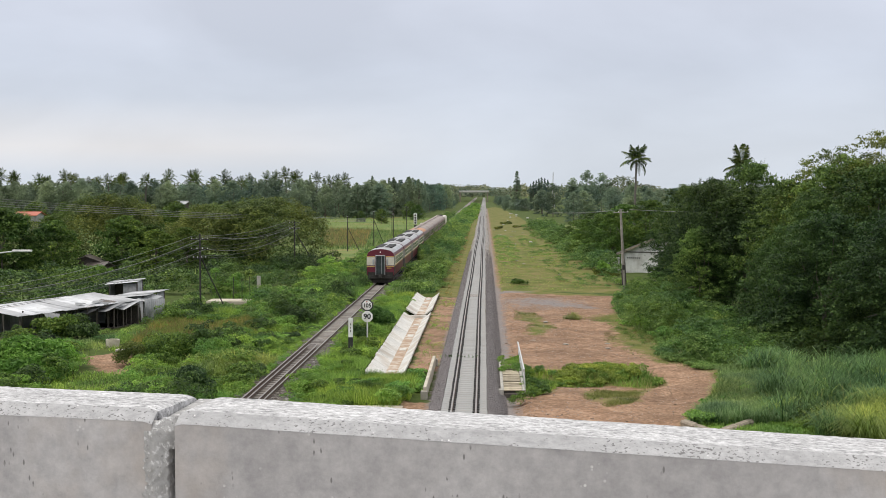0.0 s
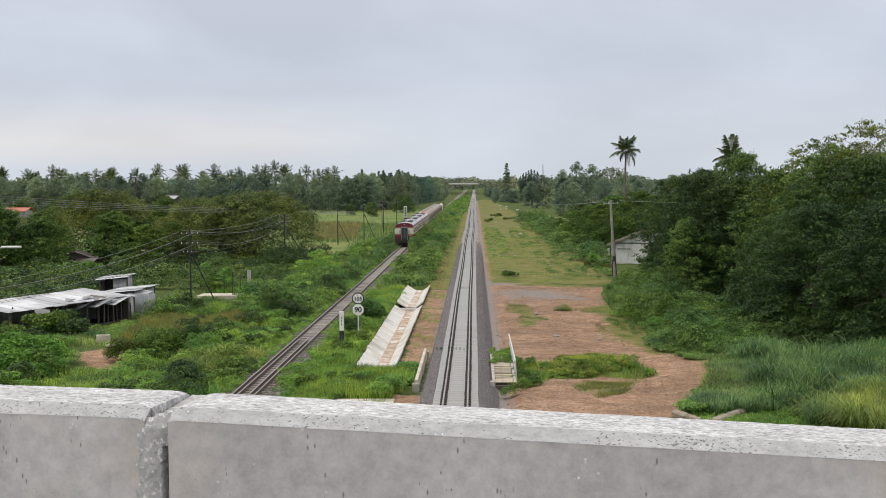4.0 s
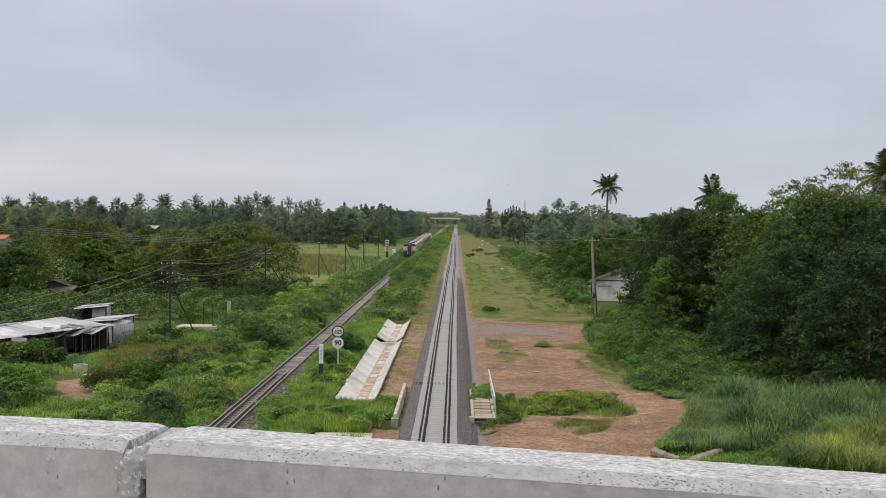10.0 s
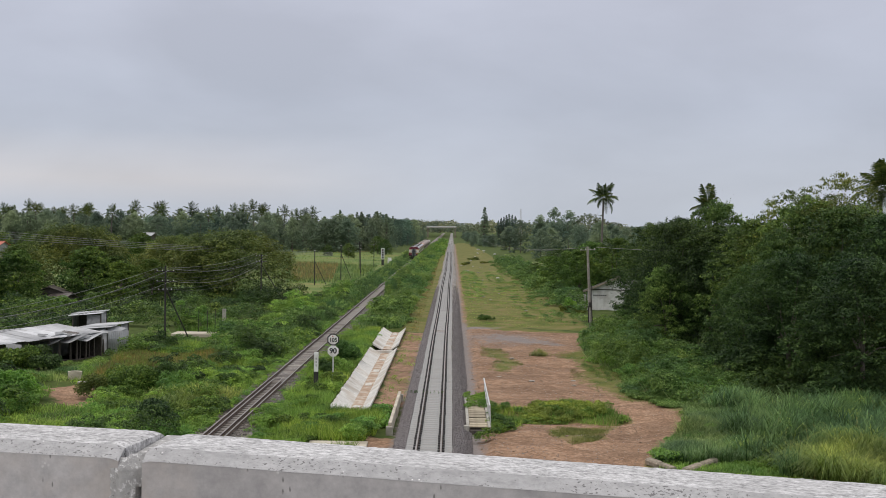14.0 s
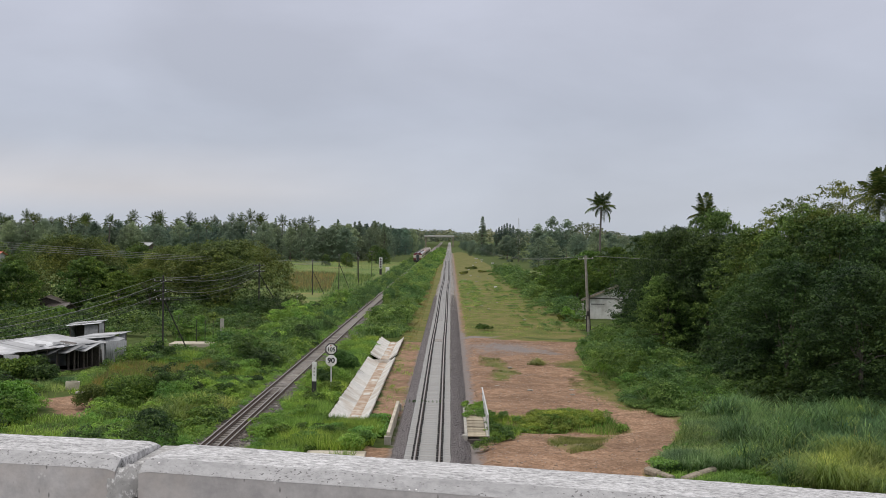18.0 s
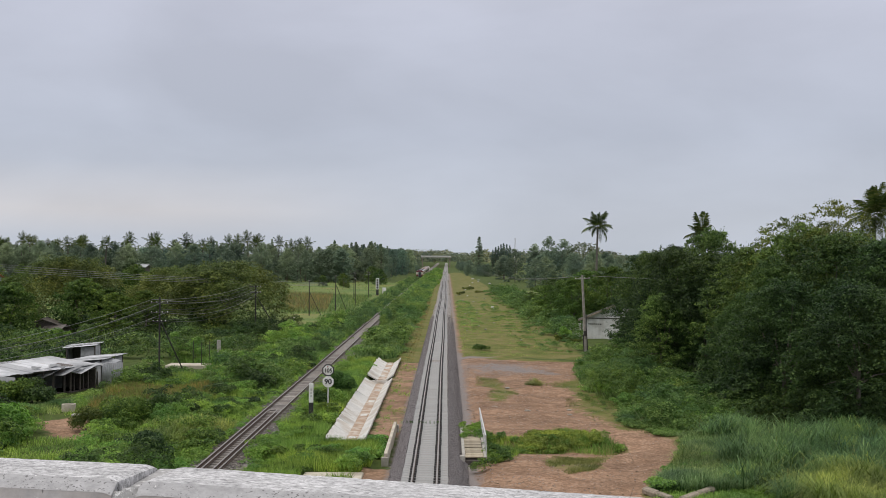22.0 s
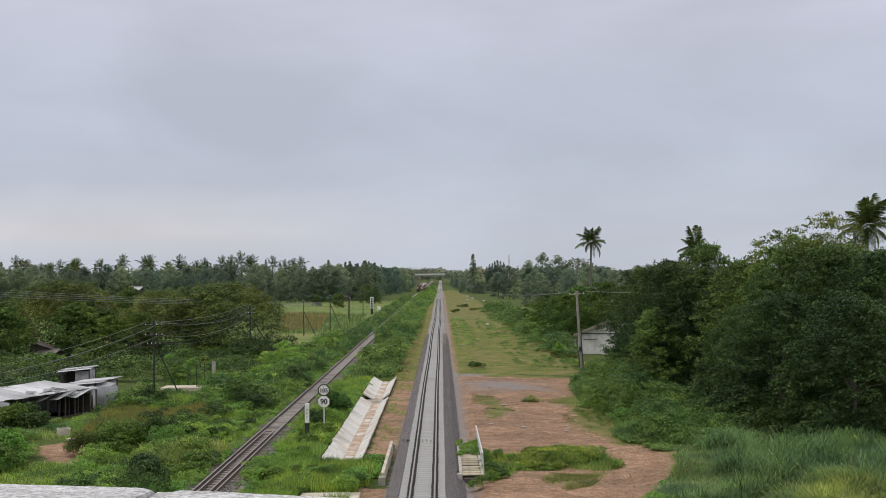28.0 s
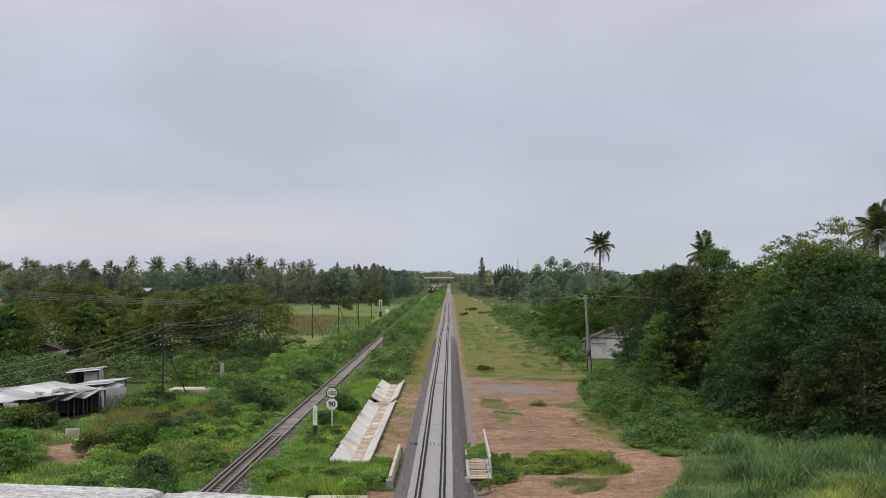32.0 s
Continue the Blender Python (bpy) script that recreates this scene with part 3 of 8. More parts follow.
def lobe_leaves(rng, lobes, count, size, droop=0.35, shell=(0.72, 1.06), spread=0.7, up=0.35):
    """Leaves over the shells of many lobes: rows of centre (3) and radii (3)."""
    lobes = np.asarray(lobes, float)
    area = lobes[:, 3] * lobes[:, 4] + lobes[:, 3] * lobes[:, 5]
    pick = rng.choice(len(lobes), count, p=area / area.sum())
    d = unit(rng.normal(size=(count, 3)))
    d[:, 2] = np.where(d[:, 2] < -droop, -d[:, 2], d[:, 2])
    r = rng.uniform(*shell, (count, 1))
    pos = lobes[pick, :3] + lobes[pick, 3:] * d * r
    nrm = d + np.array([0, 0, up]) + rng.normal(size=(count, 3)) * spread
    return leaf_arrays(rng, pos, nrm, size * rng.uniform(0.6, 1.35, count))


def blade_arrays(rng, x, y, z, height, width, lean=0.35):
    """Arching grass blades: three quads each, narrowing to the drooping tip."""
    n = len(x)
    a = rng.uniform(0, 2 * np.pi, n)
    out = np.stack([np.cos(a), np.sin(a), np.zeros(n)], 1)
    side = np.stack([-np.sin(a), np.cos(a), np.zeros(n)], 1) * (width * rng.uniform(0.6, 1.2, n))[:, None]
    up = np.array([[0, 0, 1.0]])
    base = np.stack([x, y, z], 1)
    h = height[:, None]
    l = (lean * rng.uniform(0.2, 1.4, n))[:, None] * h
    mid = base + up * h * 0.55 + out * l * 0.22
    bend = base + up * h * (0.97 - 0.16 * lean) + out * l * 0.7
    tip = base + up * h * (0.95 - 0.38 * lean) + out * l * 1.25
    v = np.stack([base - side, base + side, mid - side * 0.85, mid + side * 0.85, bend - side * 0.5, bend + side * 0.5, tip - side * 0.1, tip + side * 0.1], 1).reshape(-1, 3)
    i = np.arange(n, dtype=np.int32)[:, None] * 8
    q = np.concatenate([i + [0, 1, 3, 2], i + [2, 3, 5, 4], i + [4, 5, 7, 6]], 0)
    return v, q


def stalk_arrays(rng, x, y, z, height, width, lean=0.35):
    """Thin leaning stalks, one pointed face each."""
    n = len(x)
    a, c = rng.uniform(0, 2 * np.pi, n), rng.uniform(0, 2 * np.pi, n)
    side = np.stack([-np.sin(a), np.cos(a), np.zeros(n)], 1) * (width * rng.uniform(0.6, 1.3, n))[:, None]
    base = np.stack([x, y, z], 1)
    l = lean * rng.uniform(0.1, 1.5, n) * height
    tip = base + np.stack([np.cos(c) * l, np.sin(c) * l, height], 1)
    v = np.stack([base - side, base + side, tip], 1).reshape(-1, 3)
    return v, np.arange(3 * n, dtype=np.int32).reshape(-1, 3)


def joined(arrays):
    vs, qs, at = [], [], 0
    for v, q in arrays:
        vs.append(v)
        qs.append(q + at)
        at += len(v)
    return np.concatenate(vs), np.concatenate(qs)

# ---- ground ----
def poly_dist(x, y, pts):
    """Distance to a closed outline, positive inside."""
    d = np.full(x.shape, 1e9)
    inside = np.zeros(x.shape, bool)
    for (x0, y0), (x1, y1) in zip(pts, pts[1:] + pts[:1]):
        ex, ey = x1 - x0, y1 - y0
        t = np.clip(((x - x0) * ex + (y - y0) * ey) / (ex * ex + ey * ey), 0, 1)
        d = np.minimum(d, np.hypot(x - x0 - t * ex, y - y0 - t * ey))
        cross = (y0 > y) != (y1 > y)
        with np.errstate(divide="ignore", invalid="ignore"):
            inside ^= cross & (x < ex * (y - y0) / (ey if ey else 1e-9) + x0)
    return np.where(inside, d, -d)


YARD = [(1.2, 117.5), (5, 116), (10, 113.5), (13.5, 113), (11.8, 101), (10.9, 88), (12.5, 78), (11.6, 69), (13.4, 65.5), (13.2, 61), (11.0, 55.5), (9.2, 50), (8.0, 38), (1.2, 38)]
CULVERT_WEEDS = [(2.6, 67.4), (4.4, 66.2), (6.0, 66.4), (7.4, 67.6), (9.0, 66.2), (10.7, 63.2), (9.4, 62.6), (7.4, 63.4), (5.2, 63.2), (4.4, 59.4), (3.3, 57.2), (2.9, 58.5)]
YARD_TUFT = [(5.7, 59.6), (8.4, 60.2), (10.0, 61.4), (9.0, 59.0), (7.9, 56.1), (6.6, 54.8), (5.7, 57.2)]
YARD_TUFT_FAR = [(3.4, 99.5), (4.9, 98.2), (6.3, 87.1), (4.8, 81.2), (3.6, 82.6), (4.3, 89.9), (3.2, 93.0)]
YARD_EDGE = [(8.0, 94.5), (13.0, 96), (13.6, 67.5), (12.0, 66.4), (10.2, 68.6), (9.8, 73.1), (8.9, 79.6), (9.8, 88)]
STRIP = [(-3.4, 112), (-1.3, 112), (-1.3, 66.5), (-3.2, 66.5)]
STRIP_NEAR = [(-3.0, 56.5), (-1.6, 56.5), (-1.6, 44), (-4.0, 44)]
PATCH_LEFT = [(-23.6, 71.0), (-22.0, 73.0), (-20.2, 70.6), (-18.6, 64.4), (-19.9, 64.4), (-21.8, 67.4)]
LAWN = [(1.6, 117), (14.6, 116), (15.2, 150), (14.6, 190), (14.2, 260), (14.0, 420), (9, 700), (1.6, 700)]
LAWN_LEFT = [(-3.9, 112.5), (-1.4, 112.5), (-1.2, 320), (-1.2, 700), (-2.6, 700), (-3.2, 320)]
FIELD = [(-190, 168), (-15.5, 168), (-14.5, 300), (-15.5, 425), (-60, 448), (-190, 420)]
FIELD_RIGHT = [(13, 210), (40, 230), (60, 330), (14, 330)]
DRAIN = [(-5.35, 113.6), (-3.65, 113.6), (-3.65, 64.6), (-5.35, 64.6)]


def ground_height(x, y):
    x, y = np.asarray(x, float), np.asarray(y, float)
    z = -0.30 + 0.10 * np.sin(x * 0.31 + 1.3) * np.cos(y * 0.23) + 0.05 * np.sin(x * 0.9 + y * 0.7) + 0.04 * np.sin(x * 1.7 - y * 1.3)
    ditch = np.exp(-((y - 63.4 + 0.12 * (x - 3)) / 1.4) ** 2) * np.clip((np.abs(x) - 1.5) / 1.0, 0, 1) * np.clip((11 - np.abs(x - 1)) / 3, 0, 1)
    z = z - 0.55 * ditch
    z = np.where(poly_dist(x, y, DRAIN) > -0.7, np.minimum(z, -0.36), z)
    z = np.where(poly_dist(x, y, DRAIN) > 0.12, -1.15, z)
    # a low scraped bank across the far yard
    z = z + 0.32 * np.exp(-((y - 107.5 + 0.9 * (x - 4.5)) / 1.5) ** 2) * np.clip((x - 3.6) / 1.2, 0, 1) * np.clip((11.5 - x) / 2, 0, 1)
    bed = np.minimum(np.abs(x), np.abs(x + 9.8))
    z = np.where(bed < 2.6, np.minimum(z, -0.42), z)
    return z


def spaced(lo, hi, step, far_lo, far_hi, growth=1.22):
    inner = list(np.arange(lo, hi + 1e-6, step))
    up, s = [], step
    while (up[-1] if up else hi) < far_hi:
        s *= growth
        up.append((up[-1] if up else hi) + s)
    dn, s = [], step
    while (dn[-1] if dn else lo) > far_lo:
        s *= growth
        dn.append((dn[-1] if dn else lo) - s)
    return np.array(dn[::-1] + inner + up)


def build_ground():
    xs, ys = spaced(-32, 26, 0.5, -4300, 4300), spaced(40, 150, 0.6, -600, 4800)
    X, Y = np.meshgrid(xs, ys)
    x, y = X.ravel(), Y.ravel()
    far = np.hypot(x, y) > 260
    z = np.where(far, -0.35, ground_height(x, y))
    nx, ny = len(xs), len(ys)
    i = (np.arange(ny - 1)[:, None] * nx + np.arange(nx - 1)[None, :]).ravel()
    me = fast_mesh("ground", np.stack([x, y, z], 1), np.stack([i, i + 1, i + nx + 1, i + nx], 1), "ground")

    def put(name, values):
        a = me.attributes.new(name, "FLOAT", "POINT")
        a.data.foreach_set("value", np.clip(values, -3, 3).astype(np.float32))

    bare = poly_dist(x, y, YARD)
    bare = np.minimum(bare, -poly_dist(x, y, CULVERT_WEEDS))
    bare = np.minimum(bare, -1.0 * poly_dist(x, y, YARD_TUFT) + 0.25)
    bare = np.minimum(bare, -0.7 * poly_dist(x, y, YARD_TUFT_FAR) + 0.3)
    bare = np.minimum(bare, -0.45 * poly_dist(x, y, YARD_EDGE) + 0.4)
    for p in (STRIP, STRIP_NEAR, PATCH_LEFT):
        bare = np.maximum(bare, poly_dist(x, y, p) + 0.1)
    bare = np.maximum(bare, np.where((y > 110) & (y < 700), 0.42 - np.abs(x - 2.1) * 0.9, -3))
    put("bare", bare)
    put("lawn", np.maximum.reduce([poly_dist(x, y, LAWN), poly_dist(x, y, LAWN_LEFT), poly_dist(x, y, YARD) + 1.2]))
    put("crop", np.maximum(poly_dist(x, y, FIELD), poly_dist(x, y, FIELD_RIGHT)) * 0.3)
    grit = np.where((x > 0) & (y < 700), np.where(y < 124, 0.55, 0.3) - np.abs(x - 1.9) * 0.9, -1.0)
    grit = np.maximum(grit, np.where((x < 0) & (x > -5) & (y < 113), 0.3 - np.abs(x + 1.5) * 1.0, -1.0))
    grit = np.maximum(grit, 0.6 - np.hypot((x - 3.6) * 0.3, (y - 117.5) * 0.4))
    grit = np.maximum(grit, 0.26 - np.hypot((x - 6) * 0.08, (y - 106) * 0.06))
    # gravel along the bank; its dark tone doubles as the bank's shadow
    grit = np.maximum(grit, 0.5 - np.abs(y - 106 + 0.9 * (x - 4.5)) * 0.35 - np.abs(x - 7) * 0.09)
    grit = np.maximum(grit, np.where((x > 1) & (x < 5) & (y < 118), 0.3 - np.abs(x - 1.8) * 0.6, -1.0))
    put("grit", grit)
    me.shade_smooth()
    return tagged(new("ground", me), "green weedy ground with bare reddish earth beside the rails", "ground", kind="structure")


build_ground()


# ---- the overpass under the camera ----
PAR = Matrix.Translation((0.92, 0, 0)) @ Matrix.Rotation(radians(-4.08), 4, "Z")


def parapet_block(name, s0, s1, z0, z1, drop, label):
    """A cast block between two places along the parapet; its top falls evenly from z0 to z1."""
    th = thing(name, label, "parapet", group="parapet blocks", kind="structure")
    th.matrix_basis = PAR.copy()
    prof = [(1.80, -0.006), (1.83, 0.009), (2.02, -0.001), (2.046, -0.016)]
    n = max(2, int((s1 - s0) / 0.007))
    across = np.linspace(0, 1, 22)
    rng = np.random.default_rng(int(abs(s0) * 100) + 3)
    for which in ("body", "top", "chamfer"):
        bm = bmesh.new()
        rings = []
        for k in range(n + 1):
            s = s0 + (s1 - s0) * k / n
            z = z0 + (z1 - z0) * k / n - drop
            end = min(k, n - k)
            nick = 0.004 * max(0.0, 1 - end * (s1 - s0) / n / 0.02) ** 2 + (0.0007 * max(0.0, noise.noise((s * 30, 8.1, z0))))
            if which == "top":
                pts = [(1.824, z - 0.012)]
                for u in across:
                    d = 1.83 + 0.216 * u
                    h = float(np.interp(d, [p[0] for p in prof], [p[1] for p in prof]))
                    h += (0.0003 * noise.noise((s * 38, d * 38, z0)) + 0.0007 * noise.noise((s * 120, d * 120, z0))) * min(1.0, 6 * u, 6 * (1 - u))
                    pts.append((d, z + h - nick + float(rng.normal(0, 0.0002))))
                pts.append((2.046, z - 0.034))
            elif which == "chamfer":
                chip = 0.0025 * max(0, noise.noise((s * 23, 1.5, z0)) - 0.2) + 0.002 * max(0, noise.noise((s * 71, 4.5, z0)) - 0.15)
                pts = [(1.7995 + chip * 0.4, z - 0.0065 - nick - chip * 0.5 + float(rng.normal(0, 0.0002))), (1.8305, z + 0.0094 - nick), (1.845, z - 0.01), (1.802, z - 0.017)]
            else:
                pts = [(1.80, z - 1.15), (1.80, z - 0.006 - nick), (2.043, z - 0.03), (2.043, z - 1.15)]
            rings.append([bm.verts.new((s, d, h)) for d, h in pts])
        for a, b in zip(rings, rings[1:]):
            for j in range(len(a)):
                if which != "body" and j == len(a) - 1:
                    continue
                bm.faces.new((a[j], b[j], b[(j + 1) % len(a)], a[(j + 1) % len(a)]))
        for r in (rings[0], rings[-1]):
            bm.faces.new(r)
        bmesh.ops.recalc_face_normals(bm, faces=bm.faces)
        nm, mat, lab = {"body": ("block", "parapet", ""), "top": ("rough_top", "parapet_top", "rough pale top of the concrete block"), "chamfer": ("chamfer", "chamfer", "smooth pitted front chamfer")}[which]
        part(nm, bm, mat, th, lab)
    return th


parapet_block("parapet_wall_1", -4.6, -0.656, 9.535, 9.440, 0.0, "grey cast concrete bridge parapet with a worn pale top")
parapet_block("parapet_wall_2", -0.618, 4.6, 9.438, 9.205, 0.0, "grey cast concrete parapet block with brown stains")


def joint_mortar():
    """Broken mortar crusts in the joint between the two blocks."""
    th = thing("joint_mortar", "crumbling pale mortar in the parapet joint", "mortar", kind="structure")
    th.matrix_basis = PAR.copy()
    rows, cols = 150, 26
    v, q = [], []
    for a in range(rows + 1):
        z = 9.438 - 0.62 * a / rows
        low = min(1.0, a / 5)
        edge = -0.668 - (0.007 * noise.noise((0, 0, z * 40)) + 0.006 * noise.noise((3, 0, z * 190))) * min(1.0, a / 18)
        for b in range(cols + 1):
            u = b / cols
            s = edge + (-0.617 - edge) * u
            back = 0.016 * (1 - low) + 0.022 * max(0, u - 0.35) + (0.09 if u > 0.74 + 0.07 * noise.noise((7, 0, z * 60)) and a > 12 else 0.0)
            lump = 0.0018 * noise.noise((s * 90, 1, z * 90)) + 0.0022 * noise.noise((s * 300, 2, z * 300))
            v.append((s, 1.7955 + back + (0.004 if b == 0 else 0) + (lump if 0 < b else 0) + (0.003 if 0 < u < 1 else 0), z - (0.012 if a == 0 and u < 0.5 else 0)))
    for a in range(rows):
        for b in range(cols):
            i = a * (cols + 1) + b
            q.append((i, i + 1, i + cols + 2, i + cols + 1))
    part("crust", fast_mesh("crust", v, q, "mortar"), "mortar", th, "rough broken mortar edge")
    part("filler", boxes((-0.637, 1.94, 8.3, 0.034, 0.2, 1.128)), "mortar", th)


joint_mortar()
deck = part("bridge_deck", boxes((0, -3.4, 7.7, 160, 10.6, 0.6)), "concrete")
deck.matrix_basis = PAR.copy()
tagged(deck, "concrete road bridge deck behind the parapet", "bridge", kind="structure")
# carriageway out of view, kept pale to reflect light onto the parapet face
road = part("road", boxes((0, -3.2, 8.302, 160, 9.0, 0.03)), "concrete")
road.matrix_basis = PAR.copy()
tagged(road, "unseen bridge carriageway made pale to bounce light onto the parapet", "road", kind="structure")


# ---- the tracks ----
def sweep(bm, prof, ys, x0=0.0, z0=0.0, close=True, wobble=None):
    rings = []
    for y in ys:
        dx = wobble(y) if wobble else 0
        rings.append([bm.verts.new((x0 + px + dx, y, z0 + pz)) for px, pz in prof])
    n = len(prof)
    for a, b in zip(rings, rings[1:]):
        for j in range(n if close else n - 1):
            bm.faces.new((a[j], a[(j + 1) % n], b[(j + 1) % n], b[j]))
    if close:
        bm.faces.new(rings[0][::-1])
        bm.faces.new(rings[-1])
    bmesh.ops.recalc_face_normals(bm, faces=bm.faces)


def lie(y):
    """How far the new track strays sideways from its straight line."""
    return (0.05 * math.sin(y / 19 + 0.6) + 0.07 * math.sin(y / 47 + 2.0)) * min(1.0, max(0.0, (y - 60) / 50))


RAIL_LOW = [(-0.06, 0), (0.06, 0), (0.06, 0.012), (0.011, 0.03), (0.011, 0.10), (-0.011, 0.10), (-0.011, 0.03), (-0.06, 0.012)]
RAIL_HEAD = [(-0.036, 0.10), (0.036, 0.10), (0.036, 0.128), (0.028, 0.138), (-0.028, 0.138), (-0.036, 0.128)]


def rail(name, parent, x, y0, y1, z, head, wobble=None):
    ys = [y0] + list(np.arange(y0 + 6, y1, 6)) + [y1]
    bm = bmesh.new()
    sweep(bm, RAIL_LOW, ys, x, z, wobble=wobble)
    r = part(name, bm, "rail_side", parent)
    bm = bmesh.new()
    sweep(bm, RAIL_HEAD, ys, x, z, wobble=wobble)
    part("rail_head", bm, head, r, "worn shiny running surface")
    return r


new_track = thing("railway_track", "new single track on closely laid concrete sleepers in grey ballast", "railway track", kind="structure")
old_track = thing("railway_track", "old rusty single track on brown ballast among weeds", "railway track", kind="structure")


def track_beds():
    ys = list(np.arange(30, 200, 2.0)) + list(np.arange(200, 600, 8.0)) + list(np.arange(600, 1500, 50.0))
    rng = np.random.default_rng(9)

    def bed(prof, x0, mat, name, parent, jag, stray=None):
        bm = bmesh.new()
        rings = []
        for y in ys:
            rings.append([bm.verts.new((x0 + px + (stray(y) if stray else 0) + float(rng.normal(0, jag if abs(px) > 1.2 else 0.01)), y, pz + float(rng.normal(0, 0.01 if abs(px) > 1.2 else 0.002)))) for px, pz in prof])
        for a, b in zip(rings, rings[1:]):
            for j in range(len(prof) - 1):
                bm.faces.new((a[j], a[j + 1], b[j + 1], b[j]))
        part(name, bm, mat, parent)

    bed([(-1.6, -0.5), (-1.3, -0.14), (-1.05, -0.03), (-1.02, -0.06)], 0, "ballast", "ballast_shoulder", new_track, 0.07, lie)
    bed([(1.02, -0.06), (1.05, -0.03), (1.4, -0.14), (1.8, -0.5)], 0, "ballast", "ballast_shoulder", new_track, 0.07, lie)
    bed([(-1.03, -0.012), (0, -0.008), (1.03, -0.012)], 0, "fill", "ballast_bed", new_track, 0.0, lie)
    bed([(-2.0, -0.55), (-1.3, -0.14), (-0.9, -0.045), (0, -0.04), (0.9, -0.045), (1.3, -0.14), (2.0, -0.55)], -9.8, "old_ballast", "ballast_bed", old_track, 0.09)


track_beds()
for sx in (-0.54, 0.54):
    rail("rail", new_track, sx, 30, 1500, 0.02, "rail", lie)
    rail("rail", old_track, -9.8 + sx, 30, 1500, 0.0, "old_rail")
for sx in (-0.27, 0.27):
    rail("guard_rail", old_track, -9.8 + sx, 30, 72.6, 0.0, "old_rail")
part("guard_rail_end", tubes(((-10.07, 72.6, 0.10), (-10.03, 73.5, 0.12), 0.045), ((-10.03, 73.5, 0.12), (-9.57, 73.5, 0.12), 0.045), ((-9.57, 73.5, 0.12), (-9.53, 72.6, 0.10), 0.045)), "old_rail", old_track)


# ---- drain, footbridge, culvert ----
def drain_channel():
    th = thing("drain_channel", "bleached concrete drainage channel with red silt on its floor", "drain", kind="structure")
    rng = np.random.default_rng(21)
    stretches = [(64.2, 95.6, 0.0), (98.0, 113.4, 0.07)]
    for y0, y1, lift in stretches:
        n = int((y1 - y0) / 1.5)
        for k in range(n):
            a, b = y0 + (y1 - y0) * k / n + 0.004, y0 + (y1 - y0) * (k + 1) / n - 0.004
            for side in (-1, 1):
                bm = bmesh.new()
                bulge, dip = float(rng.normal(0, 0.018)), float(rng.normal(0, 0.003))
                lip, foot, top = -4.5 + side * (1.08 + bulge * (1.2 if side < 0 else 0.4)), -4.40 + side * 0.24, -0.10 + lift + dip
                rings = []
                for j in range(5):
                    t = j / 4
                    out = -0.05 * math.sin(math.pi * t) if side < 0 else 0.0
                    yy = a + (b - a) * t
                    rings.append([bm.verts.new(p) for p in ((lip + out, yy, top), ((lip + foot) / 2, yy, top * 0.5 - 0.36 + lift * 0.5), (foot, yy, -0.66 + lift), (foot, yy, -0.78 + lift), (lip + out, yy, top - 0.16))])
                for u, w in zip(rings, rings[1:]):
                    for i in range(5):
                        bm.faces.new((u[i], u[(i + 1) % 5], w[(i + 1) % 5], w[i]))
                bm.faces.new(rings[0][::-1])
                bm.faces.new(rings[-1])
                bmesh.ops.recalc_face_normals(bm, faces=bm.faces)
                part("slab", bm, "drain", th)
        bm = bmesh.new()
        sweep(bm, [(-0.28, -0.61 + lift), (0.0, -0.585 + lift), (0.36, -0.61 + lift), (0.36, -0.75 + lift), (-0.28, -0.75 + lift)], [y0, (y0 + y1) / 2, y1], -4.44)
        part("silt_floor", bm, "silt", th, "reddish silt and broken lining")
        for k in range(4):
            yy = y0 + (y1 - y0) * (k + 0.5) / 4 + float(rng.uniform(-1, 1))
            bit = part("lining_piece", boxes((-4.42 + float(rng.uniform(-0.08, 0.08)), yy, -0.62 + lift, 0.42, float(rng.uniform(0.3, 1.2)), 0.05), bevel=0.012), "drain", th, "bare broken piece of floor lining")
    # a sunken sill where the two stretches meet
    part("cross_beam", boxes((-4.5, 95.75, -0.72, 2.0, 0.26, 0.34), bevel=0.02), "drain", th)
    part("sill", boxes((-4.5, 96.9, -0.9, 2.0, 2.1, 0.3), bevel=0.02), "silt", th, "silted sunken sill")
    part("apron", boxes((-4.2, 53.8, -0.57, 2.7, 1.5, 0.36), bevel=0.03), "slab", th, "pale concrete apron at the ditch")


drain_channel()


def culvert():
    th = thing("culvert_parapet", "low pale concrete culvert beam beside the track", "culvert", -2.0, 62.9, 0)
    part("beam", boxes((0, 0, -0.62, 0.17, 10.9, 0.8), bevel=0.02), "slab", th)
    part("end_block", boxes((-0.02, -5.5, -0.62, 0.34, 0.34, 0.62), bevel=0.02), "concrete", th)
    part("end_block", boxes((0.02, 5.45, -0.62, 0.36, 0.34, 0.62), bevel=0.02), "concrete", th)


culvert()


